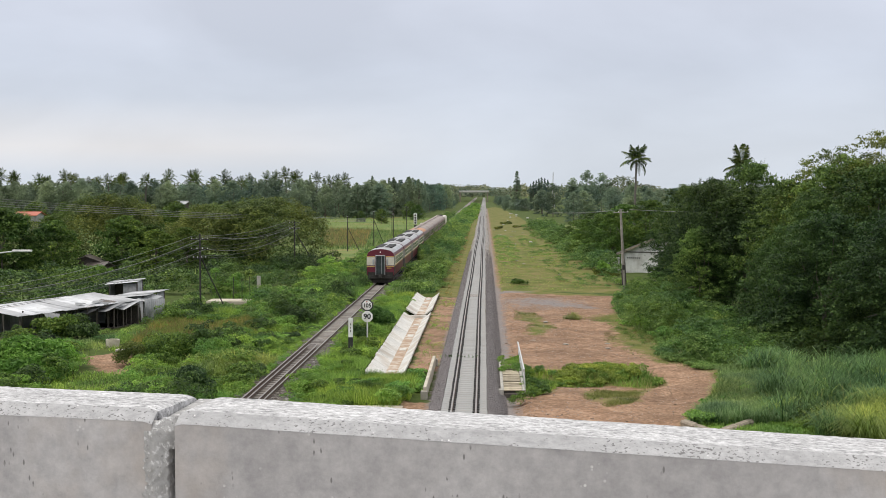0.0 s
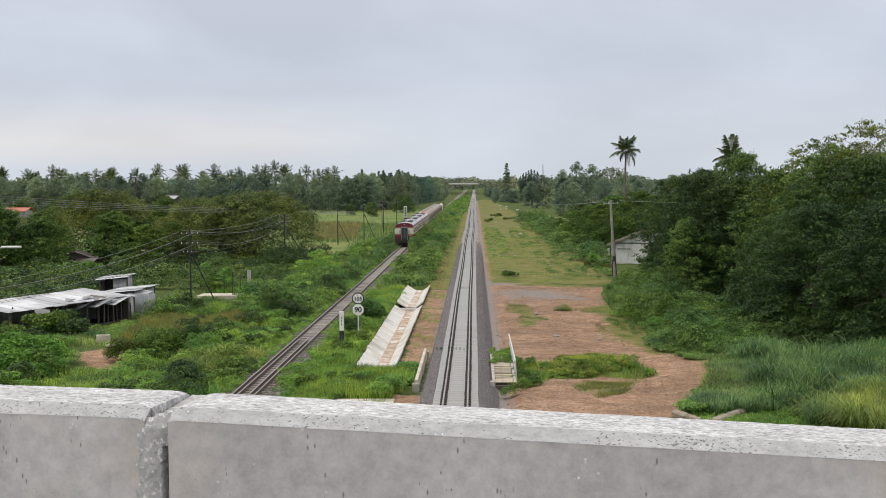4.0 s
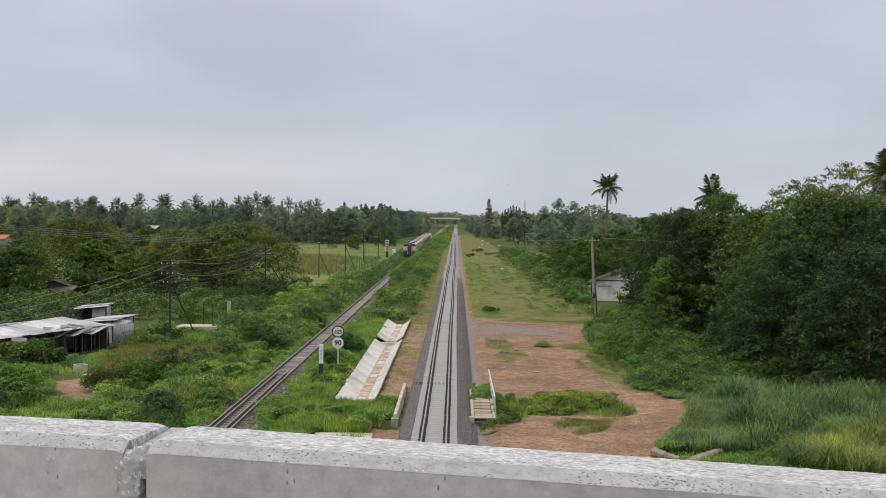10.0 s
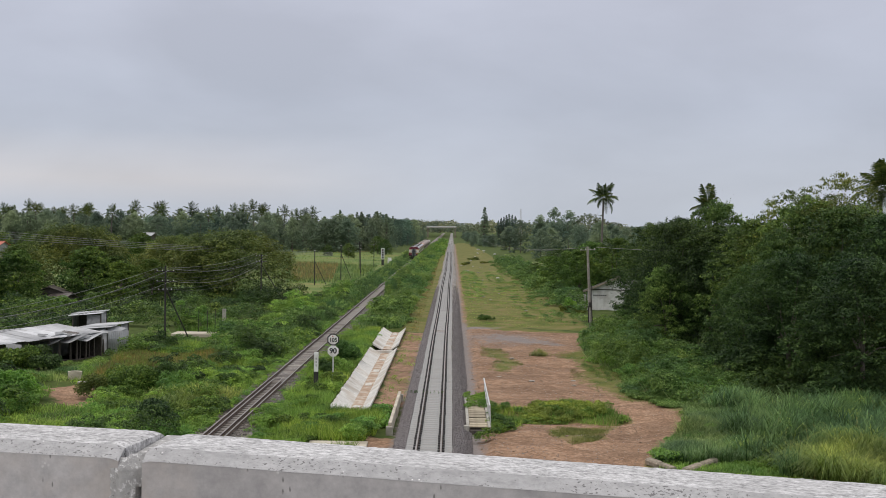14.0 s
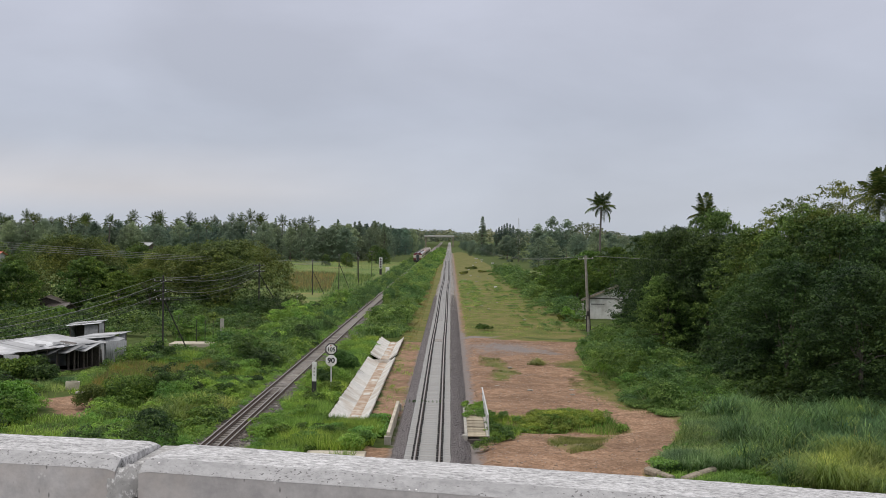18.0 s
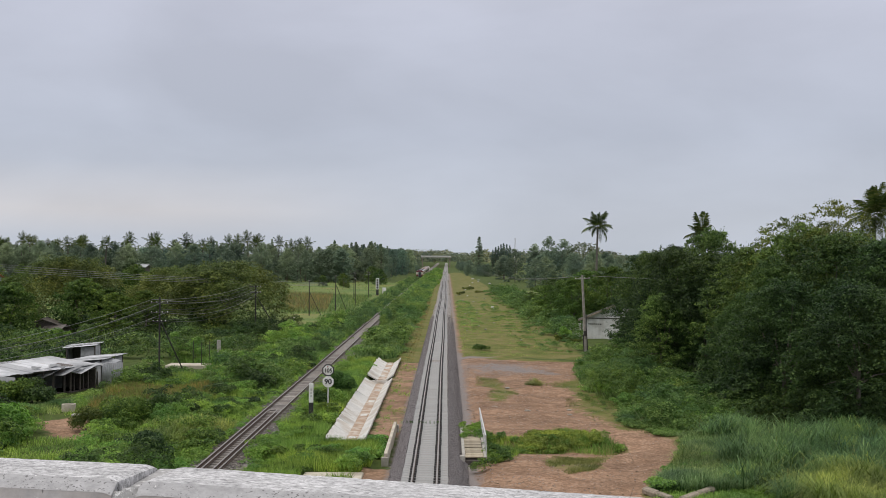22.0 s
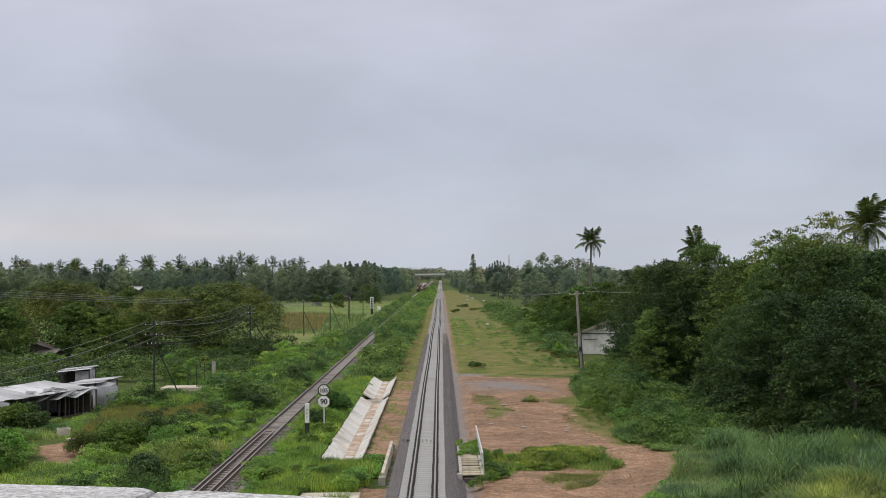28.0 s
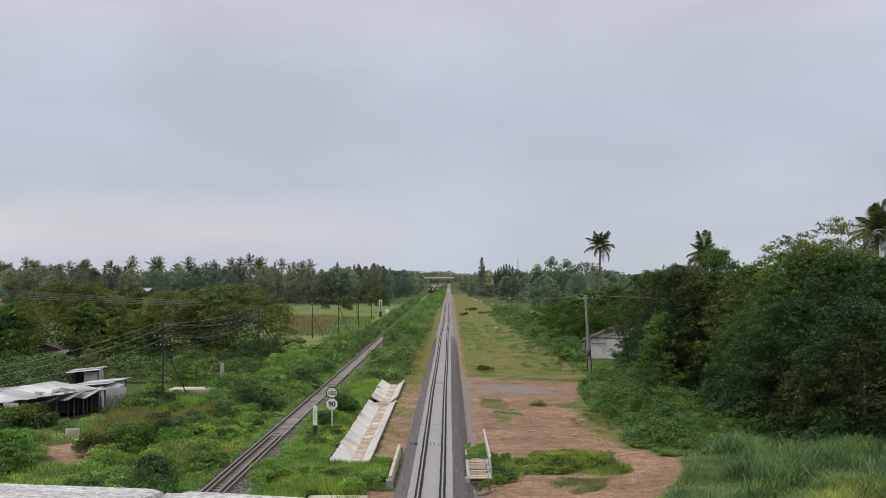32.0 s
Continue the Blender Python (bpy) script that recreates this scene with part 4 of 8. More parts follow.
def footbridge():
    th = thing("footbridge", "narrow plank footbridge with pale edge beams and a metal handrail", "footbridge", 2.33, 57.9, 0)
    for sx in (-0.53, 0.53):
        part("edge_beam", boxes((sx, 5.1, -0.36, 0.15, 10.4, 0.36), bevel=0.015), "concrete", th, "whitish concrete edge beam")
    part("end_beam", boxes((0, 0.0, -0.62, 1.3, 0.2, 0.42), bevel=0.01), "dark_timber", th)
    part("end_cap", boxes((-0.60, -0.06, -0.62, 0.24, 0.24, 0.66), bevel=0.02), "concrete", th)
    rng = random.Random(12)
    for k in range(35):
        if k in (9, 23):
            continue
        p = part("plank", boxes((0, 0, 0, 0.9, 0.235, 0.05), bevel=0.006), "plank", th)
        p.matrix_basis = pose(rng.uniform(-0.03, 0.03), 0.22 + k * 0.285, -0.09 + rng.uniform(-0.012, 0.016), rng.uniform(-3, 3), rng.uniform(-1.2, 1.2), rng.uniform(-2.5, 2.5))
    part("under_beam", boxes((0, 5.1, -0.4, 0.9, 10.0, 0.2)), "dark_timber", th)
    for k in range(6):
        part("rail_post", tubes(((0.60, 0.2 + k * 2.05, -0.3), (0.53, 0.2 + k * 2.05, 0.96), 0.032)), "galv", th)
    part("handrail", tubes(((0.53, 0.1, 0.98), (0.51, 10.5, 0.98), 0.042)), "galv", th, "pale metal handrail")
    part("mid_rail", tubes(((0.565, 0.1, 0.48), (0.55, 10.5, 0.48), 0.026)), "galv", th)


footbridge()


# ---- signs and posts ----
def glyphs(name, text, size, material, parent, m):
    cu = bpy.data.curves.new(name, "FONT")
    cu.body, cu.size, cu.align_x, cu.align_y, cu.extrude = text, size, "CENTER", "CENTER", 0.004
    tmp = bpy.data.objects.new(name, cu)
    scene.collection.objects.link(tmp)
    bpy.context.view_layer.update()
    me = bpy.data.meshes.new_from_object(tmp.evaluated_get(bpy.context.evaluated_depsgraph_get()))
    bpy.data.objects.remove(tmp)
    me.materials.clear()
    bm = bmesh.new()
    for k, (dx, dy) in enumerate(((0, 0), (1, 0), (-1, 0), (0, 1), (0, -1))):
        c = me.copy()
        c.transform(Matrix.Translation((dx * size * 0.034, dy * size * 0.03, k * 0.0004)))
        bm.from_mesh(c)
    ob = part(name, bm, material, parent)
    ob.matrix_basis = m
    return ob


def plate(r, depth, seg=8):
    bm = bmesh.new()
    bmesh.ops.create_cone(bm, cap_ends=True, segments=seg, radius1=r, radius2=r, depth=depth, matrix=Matrix.Rotation(radians(90), 4, "X") @ Matrix.Rotation(radians(180 / seg), 4, "Z"))
    return bm


def speed_sign():
    th = thing("speed_sign", "railway speed signs 105 and 90 on a thin pale post", "sign", -6.56, 75.1, -0.3)
    part("post", tubes(((0, 0.05, 0), (0, 0.05, 2.85), 0.045)), "galv", th)
    face = Matrix.Rotation(radians(90), 4, "X")
    for z, txt, rim in ((2.75, "105", 0.40), (2.02, "90", 0.375)):
        p = part("sign_plate", plate(rim, 0.03), "black" if txt == "105" else "white", th, "octagonal white plate reading " + txt)
        p.location = (0, 0, z)
        f = part("sign_face", plate(0.325 if txt == "105" else 0.355, 0.012), "white", p)
        f.location = (0, -0.02, 0)
        glyphs("figures", txt, 0.36 if txt == "105" else 0.46, "black", p, Matrix.Translation((0, -0.032, -0.03 if txt == "105" else 0.0)) @ face)
        if txt == "105":
            part("mark", boxes((-0.03, -0.03, 0.185, 0.09, 0.008, 0.06)), "red", p, "small red mark above the figures")
    th.children[0].location = (0, 0, 0)


speed_sign()


def marker_post(x, y, h, w, black):
    th = thing("marker_post", "white trackside post with a black foot", "post", x, y, -0.35)
    part("head", boxes((0, 0, h * black, w, 0.12, h * (1 - black)), bevel=0.012), "white", th, "white painted upper half")
    part("foot", boxes((0, 0, 0, w * 1.06, 0.13, h * black), bevel=0.012), "black", th, "black foot")
    for k in range(3):
        part("writing", boxes((0, -0.063, h * (0.58 + 0.10 * k), w * 0.16, 0.006, 0.12)), "dark_pole", th, "worn unreadable black characters")


marker_post(-7.5, 74.0, 2.1, 0.27, 0.42)


def utility_pole(x, y, h, lean, arms, concrete, label, top=0.07):
    th = thing("utility_pole", label, "utility pole", x, y, -0.35)
    th.matrix_basis = pose(x, y, -0.35, 0, lean, 0)
    m = "pole" if concrete else "dark_pole"
    bm = bmesh.new()
    add_tube(bm, (0, 0, 0), (0, 0, h), 0.16 if concrete else 0.08, 0.11 if concrete else top, 8)
    part("shaft", bm, m, th)
    for k, (z, w) in enumerate(arms):
        a = part("crossarm", boxes((0, -0.1, z, w, 0.06, 0.07), bevel=0.01), m, th)
        for q in range(4):
            px = -w / 2 + 0.1 + q * (w - 0.2) / 3
            bm = bmesh.new()
            add_tube(bm, (px, -0.1, z + 0.07), (px, -0.1, z + 0.17), 0.03, 0.022, 8)
            part("insulator", bm, "white", a, "small white insulator")
    return th


utility_pole(-22.1, 95.1, 6.6, 0, [(6.1, 1.5), (5.3, 1.5), (4.6, 1.2)], False, "thin dark telegraph pole with three crossarms")
utility_pole(-22.6, 146.0, 6.3, 0, [(6.0, 1.4), (5.3, 1.4)], False, "thin dark telegraph pole before a spreading tree")
yard_pole = utility_pole(14.35, 114.0, 8.3, -3.2, [(7.95, 1.5)], True, "leaning weathered concrete utility pole at the yard's edge")
part("cable_bundle", tubes(((0.17, -0.05, 0.3), (0.16, -0.06, 3.2), 0.045), ((0.16, -0.06, 3.2), (0.22, -0.08, 4.6), 0.03), ((-0.18, -0.03, 1.0), (-0.17, -0.03, 2.6), 0.05)), "dark_pole", yard_pole, "dark cables strapped to the pole")
part("junction_box", boxes((0.02, -0.2, 2.5, 0.3, 0.18, 0.45), bevel=0.02), "dark_pole", yard_pole)
for px_, py_, ph in ((-21.35, 192, 6.0), (-18.3, 205, 6.6), (-17.0, 232, 5.6)):
    utility_pole(px_, py_, ph, 0, [(ph - 0.35, 0.4)], False, "thin dark line-side pole in the grass")
for px_, py_ in ((-19.3, 258), (-17.3, 276)):
    utility_pole(px_, py_, 6.4, 0, [(5.9, 1.2), (5.3, 1.2)], False, "dark line-side pole with short crossarms")


def stay(a, b):
    o = part("pole_stay", tubes((a, b, 0.05, 0.05)), "dark_pole")
    tagged(o, "dark raking stay of a telegraph pole", "pole stay")


stay((-21.3, 192, 3.6), (-19.4, 192.5, -0.35))
stay((-18.3, 205, 4.6), (-16.3, 205.6, -0.35))
stay((-22.0, 95.2, 4.2), (-20.2, 96.5, -0.35))
stay((-22.5, 146, 4.5), (-19.6, 146.6, -0.35))


def wire(a, b, sag, r=0.014, pale=False):
    a, b = Vector(a), Vector(b)
    n = 16
    side = (b - a).cross(Vector((0, 0, 1))).normalized() * r
    rings, bm = [], bmesh.new()
    for k in range(n + 1):
        p = a.lerp(b, k / n) - Vector((0, 0, sag * 4 * (k / n) * (1 - k / n)))
        rings.append([bm.verts.new(p + q) for q in (side, Vector((0, 0, r)), -side, Vector((0, 0, -r)))])
    for p, q in zip(rings, rings[1:]):
        for i in range(4):
            bm.faces.new((p[i], p[(i + 1) % 4], q[(i + 1) % 4], q[i]))
    o = part("overhead_wire", bm, "wire_pale" if pale else "wire")
    tagged(o, "thin sagging overhead wire", "wire", group="overhead wires")


for k, (ax, az) in enumerate(((-0.6, 6.05), (-0.2, 5.9), (0.2, 5.75), (0.6, 6.0), (-0.5, 5.3), (0.0, 5.15), (0.5, 5.0), (-0.4, 4.55), (0.3, 4.4))):
    wire((-22.1 + ax, 95, az), (-22.6 + ax, 146, 6.0 - 0.14 * k), 0.5 + 0.09 * k, 0.012, k % 3 == 0)
    wire((-22.1 + ax, 95, az), (-33.5 + ax * 1.6, 60, az - 2.4 + 0.12 * k), 1.0 + 0.11 * (k % 4), 0.011, k % 3 == 0)
for k in range(4):
    wire((-62, 118, 10.1 - 0.3 * k), (-16, 168, 5.7 - 0.14 * k), 0.6, 0.017, True)
wire((14.2, 114, 7.9), (9.5, 330, 6.0), 1.2, 0.014, True)
wire((14.8, 114, 7.9), (30, 90, 8.4), 0.3, 0.014, True)
wire((14.0, 114, 7.9), (9.0, 330, 6.0), 1.4, 0.014)


def street_lamp():
    th = thing("street_lamp", "grey street lamp with a long arm over the lane", "street lamp", -26.0, 60, -0.35)
    part("column", tubes(((0, 0, 0), (0, 0, 6.8), 0.09, 0.06)), "galv", th)
    part("arm", tubes(((0, 0, 6.7), (2.8, 0, 6.98), 0.035)), "galv", th)
    part("lamp_head", boxes((3.2, 0, 6.95, 1.0, 0.22, 0.12), bevel=0.03), "galv", th, "long pale lamp head")


street_lamp()


def rail_signal():
    th = thing("rail_signal", "tall white-edged colour light railway signal", "signal", -16.3, 294, -0.35)
    part("mast", tubes(((0, 0, 0), (0, 0, 4.1), 0.11)), "galv", th)
    b = part("backboard", boxes((0, -0.1, 1.6, 0.85, 0.08, 2.65), bevel=0.03), "white", th, "white backboard")
    for k in range(4):
        l = part("lamp_unit", tubes(((0, -0.13, 1.95 + 0.62 * k), (0, -0.4, 1.95 + 0.62 * k), 0.22), seg=12), "black", b)
        part("lens", tubes(((0, -0.1, 1.95 + 0.62 * k), (0, -0.15, 1.95 + 0.62 * k), 0.12), seg=10), "glass", l)
    part("foot", boxes((0, -0.05, 0, 0.6, 0.4, 1.4), bevel=0.02), "black", th)
    part("case", boxes((1.7, -0.2, 0, 0.9, 0.6, 1.9), bevel=0.03), "white", th, "white equipment case")


rail_signal()


def sweep_ring(bm, r0, r1, h, n=20):
    """An upright pipe ring with a wall thickness."""
    prof = ((r0, 0), (r0, h), (r1, h), (r1, 0))
    rings = [[bm.verts.new((math.cos(k * math.tau / n) * r, math.sin(k * math.tau / n) * r, z)) for r, z in prof] for k in range(n)]
    for k in range(n):
        a, b = rings[k], rings[(k + 1) % n]
        for j in range(4):
            bm.faces.new((a[j], b[j], b[(j + 1) % 4], a[(j + 1) % 4]))
    bmesh.ops.recalc_face_normals(bm, faces=bm.faces)


def concrete_bits():
    p = part("concrete_post", boxes((0, 0, 0, 0.34, 0.3, 1.55), bevel=0.02), "concrete")
    p.location = (-21.6, 117.3, -0.35)
    tagged(p, "short pale square concrete post among weeds", "post")
    s = part("concrete_slab", boxes((0, 0, 0, 3.6, 2.4, 0.34), bevel=0.03), "slab")
    s.location = (-21.8, 104.6, -0.35)
    tagged(s, "pale bare concrete slab in the weeds", "slab")
    s = part("concrete_slab", boxes((0, 0, 0, 2.4, 1.6, 0.30), bevel=0.03), "slab")
    s.location = (-21.9, 96.5, -0.35)
    tagged(s, "small pale concrete slab behind the sheds", "slab")
    for x, y in ((-21.6, 105.5), (-20.6, 104.3), (-20.2, 105.8)):
        o = part("steel_rod", tubes(((0, 0, 0), (0, 0, 2.1), 0.03)), "dark_pole")
        o.location = (x, y, -0.1)
        tagged(o, "upright rusty reinforcing rod over the slab", "rod")
    bm = bmesh.new()
    sweep_ring(bm, 0.44, 0.36, 0.55)
    b = part("well_ring", bm, "slab")
    b.location = (-22.9, 74.9, -0.34)
    tagged(b, "pale round concrete well ring by the dirt lane", "well ring")
    b = part("concrete_block", boxes((0, 0, 0, 1.1, 0.5, 0.14), bevel=0.03), "concrete")
    b.location = (-21.6, 73.2, -0.32)
    tagged(b, "flat broken concrete piece by the dirt lane", "block")
    for x, y, l, turn in ((9.85, 50.0, 1.7, -58), (11.5, 50.0, 2.2, 40)):
        o = part("kerb_stone", boxes((-l * 0.24, 0, 0, l * 0.5, 0.36, 0.3), (l * 0.25, 0.02, 0.01, l * 0.5, 0.33, 0.27), bevel=0.07), "kerb")
        o.matrix_basis = pose(x, y, -0.36, 9, 4 if turn < 0 else -6, turn)
        tagged(o, "fallen weathered concrete kerb under the tall grass", "kerb stone")
    rng = random.Random(8)
    for k in range(26):
        bm = bmesh.new()
        bmesh.ops.create_icosphere(bm, subdivisions=1, radius=rng.uniform(0.08, 0.2))
        o = part("stone", bm, "concrete")
        if k < 6:
            o.location = (rng.uniform(3.5, 9), rng.uniform(72, 100), -0.30)
        else:
            o.location = (rng.uniform(3, 10), rng.uniform(140, 300), -0.2)
        o.scale = (rng.uniform(1, 2), rng.uniform(0.8, 1.4), 0.5)
        tagged(o, "pale loose stone on the open ground", "stone", "loose stones")


concrete_bits()


# ---- sheds and houses ----
def corrugated(x0, x1, y0, y1, z00, z10, z01, z11, pitch=0.16, amp=0.022):
    """A corrugated sheet over a quad: heights at (x0,y0) (x1,y0) (x0,y1) (x1,y1); ribs run along y."""
    n = max(4, int((x1 - x0) / pitch * 4))
    v, q = [], []
    for k in range(n + 1):
        u = k / n
        w = amp * math.sin(k * math.pi / 2)
        for t, (za, zb) in ((0, (z00, z10)), (0.5, ((z00 + z01) / 2, (z10 + z11) / 2)), (1, (z01, z11))):
            sagz = -0.05 * math.sin(u * 9.0 + t * 2) * t * (1 - t)
            v.append((x0 + (x1 - x0) * u, y0 + (y1 - y0) * t, za + (zb - za) * u + w + sagz))
    off = len(v)
    v += [(a, b, c - 0.012) for a, b, c in v]
    for k in range(n):
        for r in range(2):
            i = k * 3 + r
            q.append((i, i + 3, i + 4, i + 1))
            q.append((off + i, off + i + 1, off + i + 4, off + i + 3))
        i = k * 3
        q.append((i, off + i, off + i + 3, i + 3))
        q.append((i + 2, i + 5, off + i + 5, off + i + 2))
    return v, q


def shed(label, x0, x1, y0, y1, zl, zr, back, roof_mat, wall_mat, rz=0, over=0.35, open_front=(), open_side=False, walls=True):
    cx, cy = (x0 + x1) / 2, (y0 + y1) / 2
    th = thing("shed", label, "shed", cx, cy, -0.35, rz)
    hx, hy = (x1 - x0) / 2, (y1 - y0) / 2
    zl, zr, back = zl + 0.35, zr + 0.35, back
    rng = random.Random(int(x0 * 10))
    n = max(3, round((2 * hy + 2 * over) / 0.95))
    for k in range(n):
        a, b = k / n, (k + 1.12) / n
        ya, yb = -hy - over + (2 * hy + 2 * over) * a, -hy - over + (2 * hy + 2 * over) * b
        j = rng.uniform(-0.02, 0.02) + 0.012 * (k % 2)
        o1, o2 = over + rng.uniform(-0.1, 0.12), over + rng.uniform(-0.12, 0.15)
        v, q = corrugated(ya, yb, -hx - o1, hx + o2, zl + back * a + j, zl + back * b + j, zr + back * a + j, zr + back * b + j, 0.12, 0.014)
        v = [(p[1], p[0], p[2]) for p in v]
        part("roof_sheet", fast_mesh("roof_sheet", v, q, roof_mat), roof_mat, th)
    n = max(2, round((x1 - x0) / 1.0))
    for k in range(n):
        if k in open_front or not walls:
            continue
        a, b = -hx + 2 * hx * k / n, -hx + 2 * hx * (k + 1) / n
        h = zl + (zr - zl) * (k + 0.5) / n - 0.05 - rng.uniform(0, 0.12)
        vv, qq = corrugated(a, b, 0, h, 0, 0, 0, 0, 0.12, 0.012)
        vv = [(p[0], -hy + p[2], p[1]) for p in vv]
        part("wall_sheet", fast_mesh("wall_sheet", vv, qq, wall_mat), wall_mat, th)
    m = max(2, round((y1 - y0) / 1.0))
    for side, h0 in ((-hx, zl), (hx, zr)):
        for k in range(m):
            if open_side and side > 0 and (k % 3 == 1 or not walls):
                continue
            a, b = -hy + 2 * hy * k / m, -hy + 2 * hy * (k + 1) / m
            h = h0 + back * (k + 0.5) / m - 0.05
            vv, qq = corrugated(a, b, 0, h, 0, 0, 0, 0, 0.12, 0.012)
            vv = [(side + p[2], p[0], p[1]) for p in vv]
            part("wall_sheet", fast_mesh("wall_sheet", vv, qq, wall_mat), wall_mat, th)
    part("back_wall", boxes((0, hy, 0, 2 * hx, 0.04, min(zl, zr) + back - 0.1)), "dark_timber", th)
    for a in (-hx, hx):
        for b in (-hy, hy):
            part("post", boxes((a, b, 0, 0.09, 0.09, (zl if a < 0 else zr) - 0.02)), "dark_timber", th)
    if not walls:
        for k in range(1, m):
            part("post", boxes((hx + 0.1, -hy + 2 * hy * k / m, 0, 0.07, 0.07, zr + back * k / m - 0.04)), "dark_timber", th)
        part("eave_beam", boxes((hx + 0.1, 0, zr + back * 0.5 - 0.16, 0.08, 2 * hy, 0.10)), "dark_timber", th)
    part("floor", boxes((0, 0, 0, 2 * hx, 2 * hy, 0.06)), "dark_timber", th)
    return th


shed("low shack with a pale corrugated roof and patched walls", -27.6, -24.9, 90.2, 93.6, 1.45, 1.74, 0.12, "roof_white", "wall_zinc", -12, 0.36, (1,), True)
shed("lean-to shack with a sagging pale sheet roof", -28.0, -25.5, 85.8, 88.4, 1.5, 1.2, 0.25, "roof_white", "wall_zinc", -24, 0.2, (), True, False)
shed("long low shed under a whitish corrugated roof", -31.2, -27.9, 78.8, 88.6, 1.72, 1.3, 0.22, "roof_white", "wall_zinc", -28, 0.45, (), True, False)
shed("small raised hut with grey sheet walls", -30.3, -28.0, 97.4, 99.2, 1.95, 2.2, 0.1, "roof_white", "wall_zinc", 2, 0.22, (0,))


def loose_sheets():
    rng = random.Random(14)
    for k, (x, y, z, rx, ry, rz, w, l, m) in enumerate(((-27.9, 84.9, 1.50, 10, -5, -30, 1.5, 2.0, "roof_grey"), (-27.0, 85.6, 1.46, 13, 6, -12, 1.3, 1.7, "roof_rust"), (-28.8, 83.6, 1.44, 12, -3, -40, 1.4, 1.9, "roof_grey"), (-24.9, 90.3, 1.48, 8, 12, -12, 1.1, 2.2, "roof_grey"))):
        v, q = corrugated(-w / 2, w / 2, -l / 2, l / 2, 0, 0, 0, 0, 0.14, 0.018)
        o = part("zinc_sheet", fast_mesh("zinc_sheet", v, q, m), m)
        o.matrix_basis = pose(x, y, z, rx, ry, rz)
        tagged(o, "tattered grey zinc sheet patching a shack roof", "metal sheet", "patching zinc sheets")
    for k in range(7):
        o = part("board", boxes((0, 0, 0, 0.26, 0.03, 1.55 + 0.1 * (k % 3)), bevel=0.006), "roof_white" if k % 3 else "roof_grey")
        o.matrix_basis = pose(-26.9 + k * 0.42, 89.72 - k * 0.10, -0.33, -2, rng.uniform(-4, 4), -12)
        tagged(o, "pale upright board leaning on the shack front", "board", "upright boards")
    for k, (x, y, z, rx, ry, rz, m) in enumerate(((-26.5, 85.4, 1.27, 14, -3, -24, "roof_grey"), (-27.4, 84.6, 1.23, 18, -6, -34, "wall_zinc"), (-25.8, 86.6, 1.33, 12, 4, -14, "roof_white"), (-24.2, 89.2, 0.45, -76, 0, 24, "roof_grey"), (-28.3, 79.4, 0.35, -78, 0, -28, "roof_grey"))):
        v, q = corrugated(-0.75, 0.75, -1.1, 1.1, 0, 0, 0, 0, 0.14, 0.018)
        o = part("zinc_sheet", fast_mesh("zinc_sheet", v, q, m), m)
        o.matrix_basis = pose(x, y, z, rx, ry, rz)
        tagged(o, "loose corrugated zinc sheet leaning on the shacks", "metal sheet", "loose zinc sheets")
    for k in range(9):
        o = part("timber_prop", boxes((0, 0, 0, 0.08, 0.08, rng.uniform(1.2, 2.1))), "dark_timber")
        o.matrix_basis = pose(-31.2 + k * 0.75 + rng.uniform(-0.3, 0.3), 78.2 + k * 1.25, -0.35, rng.uniform(-5, 5), rng.uniform(-5, 5), 0)
        tagged(o, "rough timber prop standing beside the sheds", "prop", "timber props")


loose_sheets()


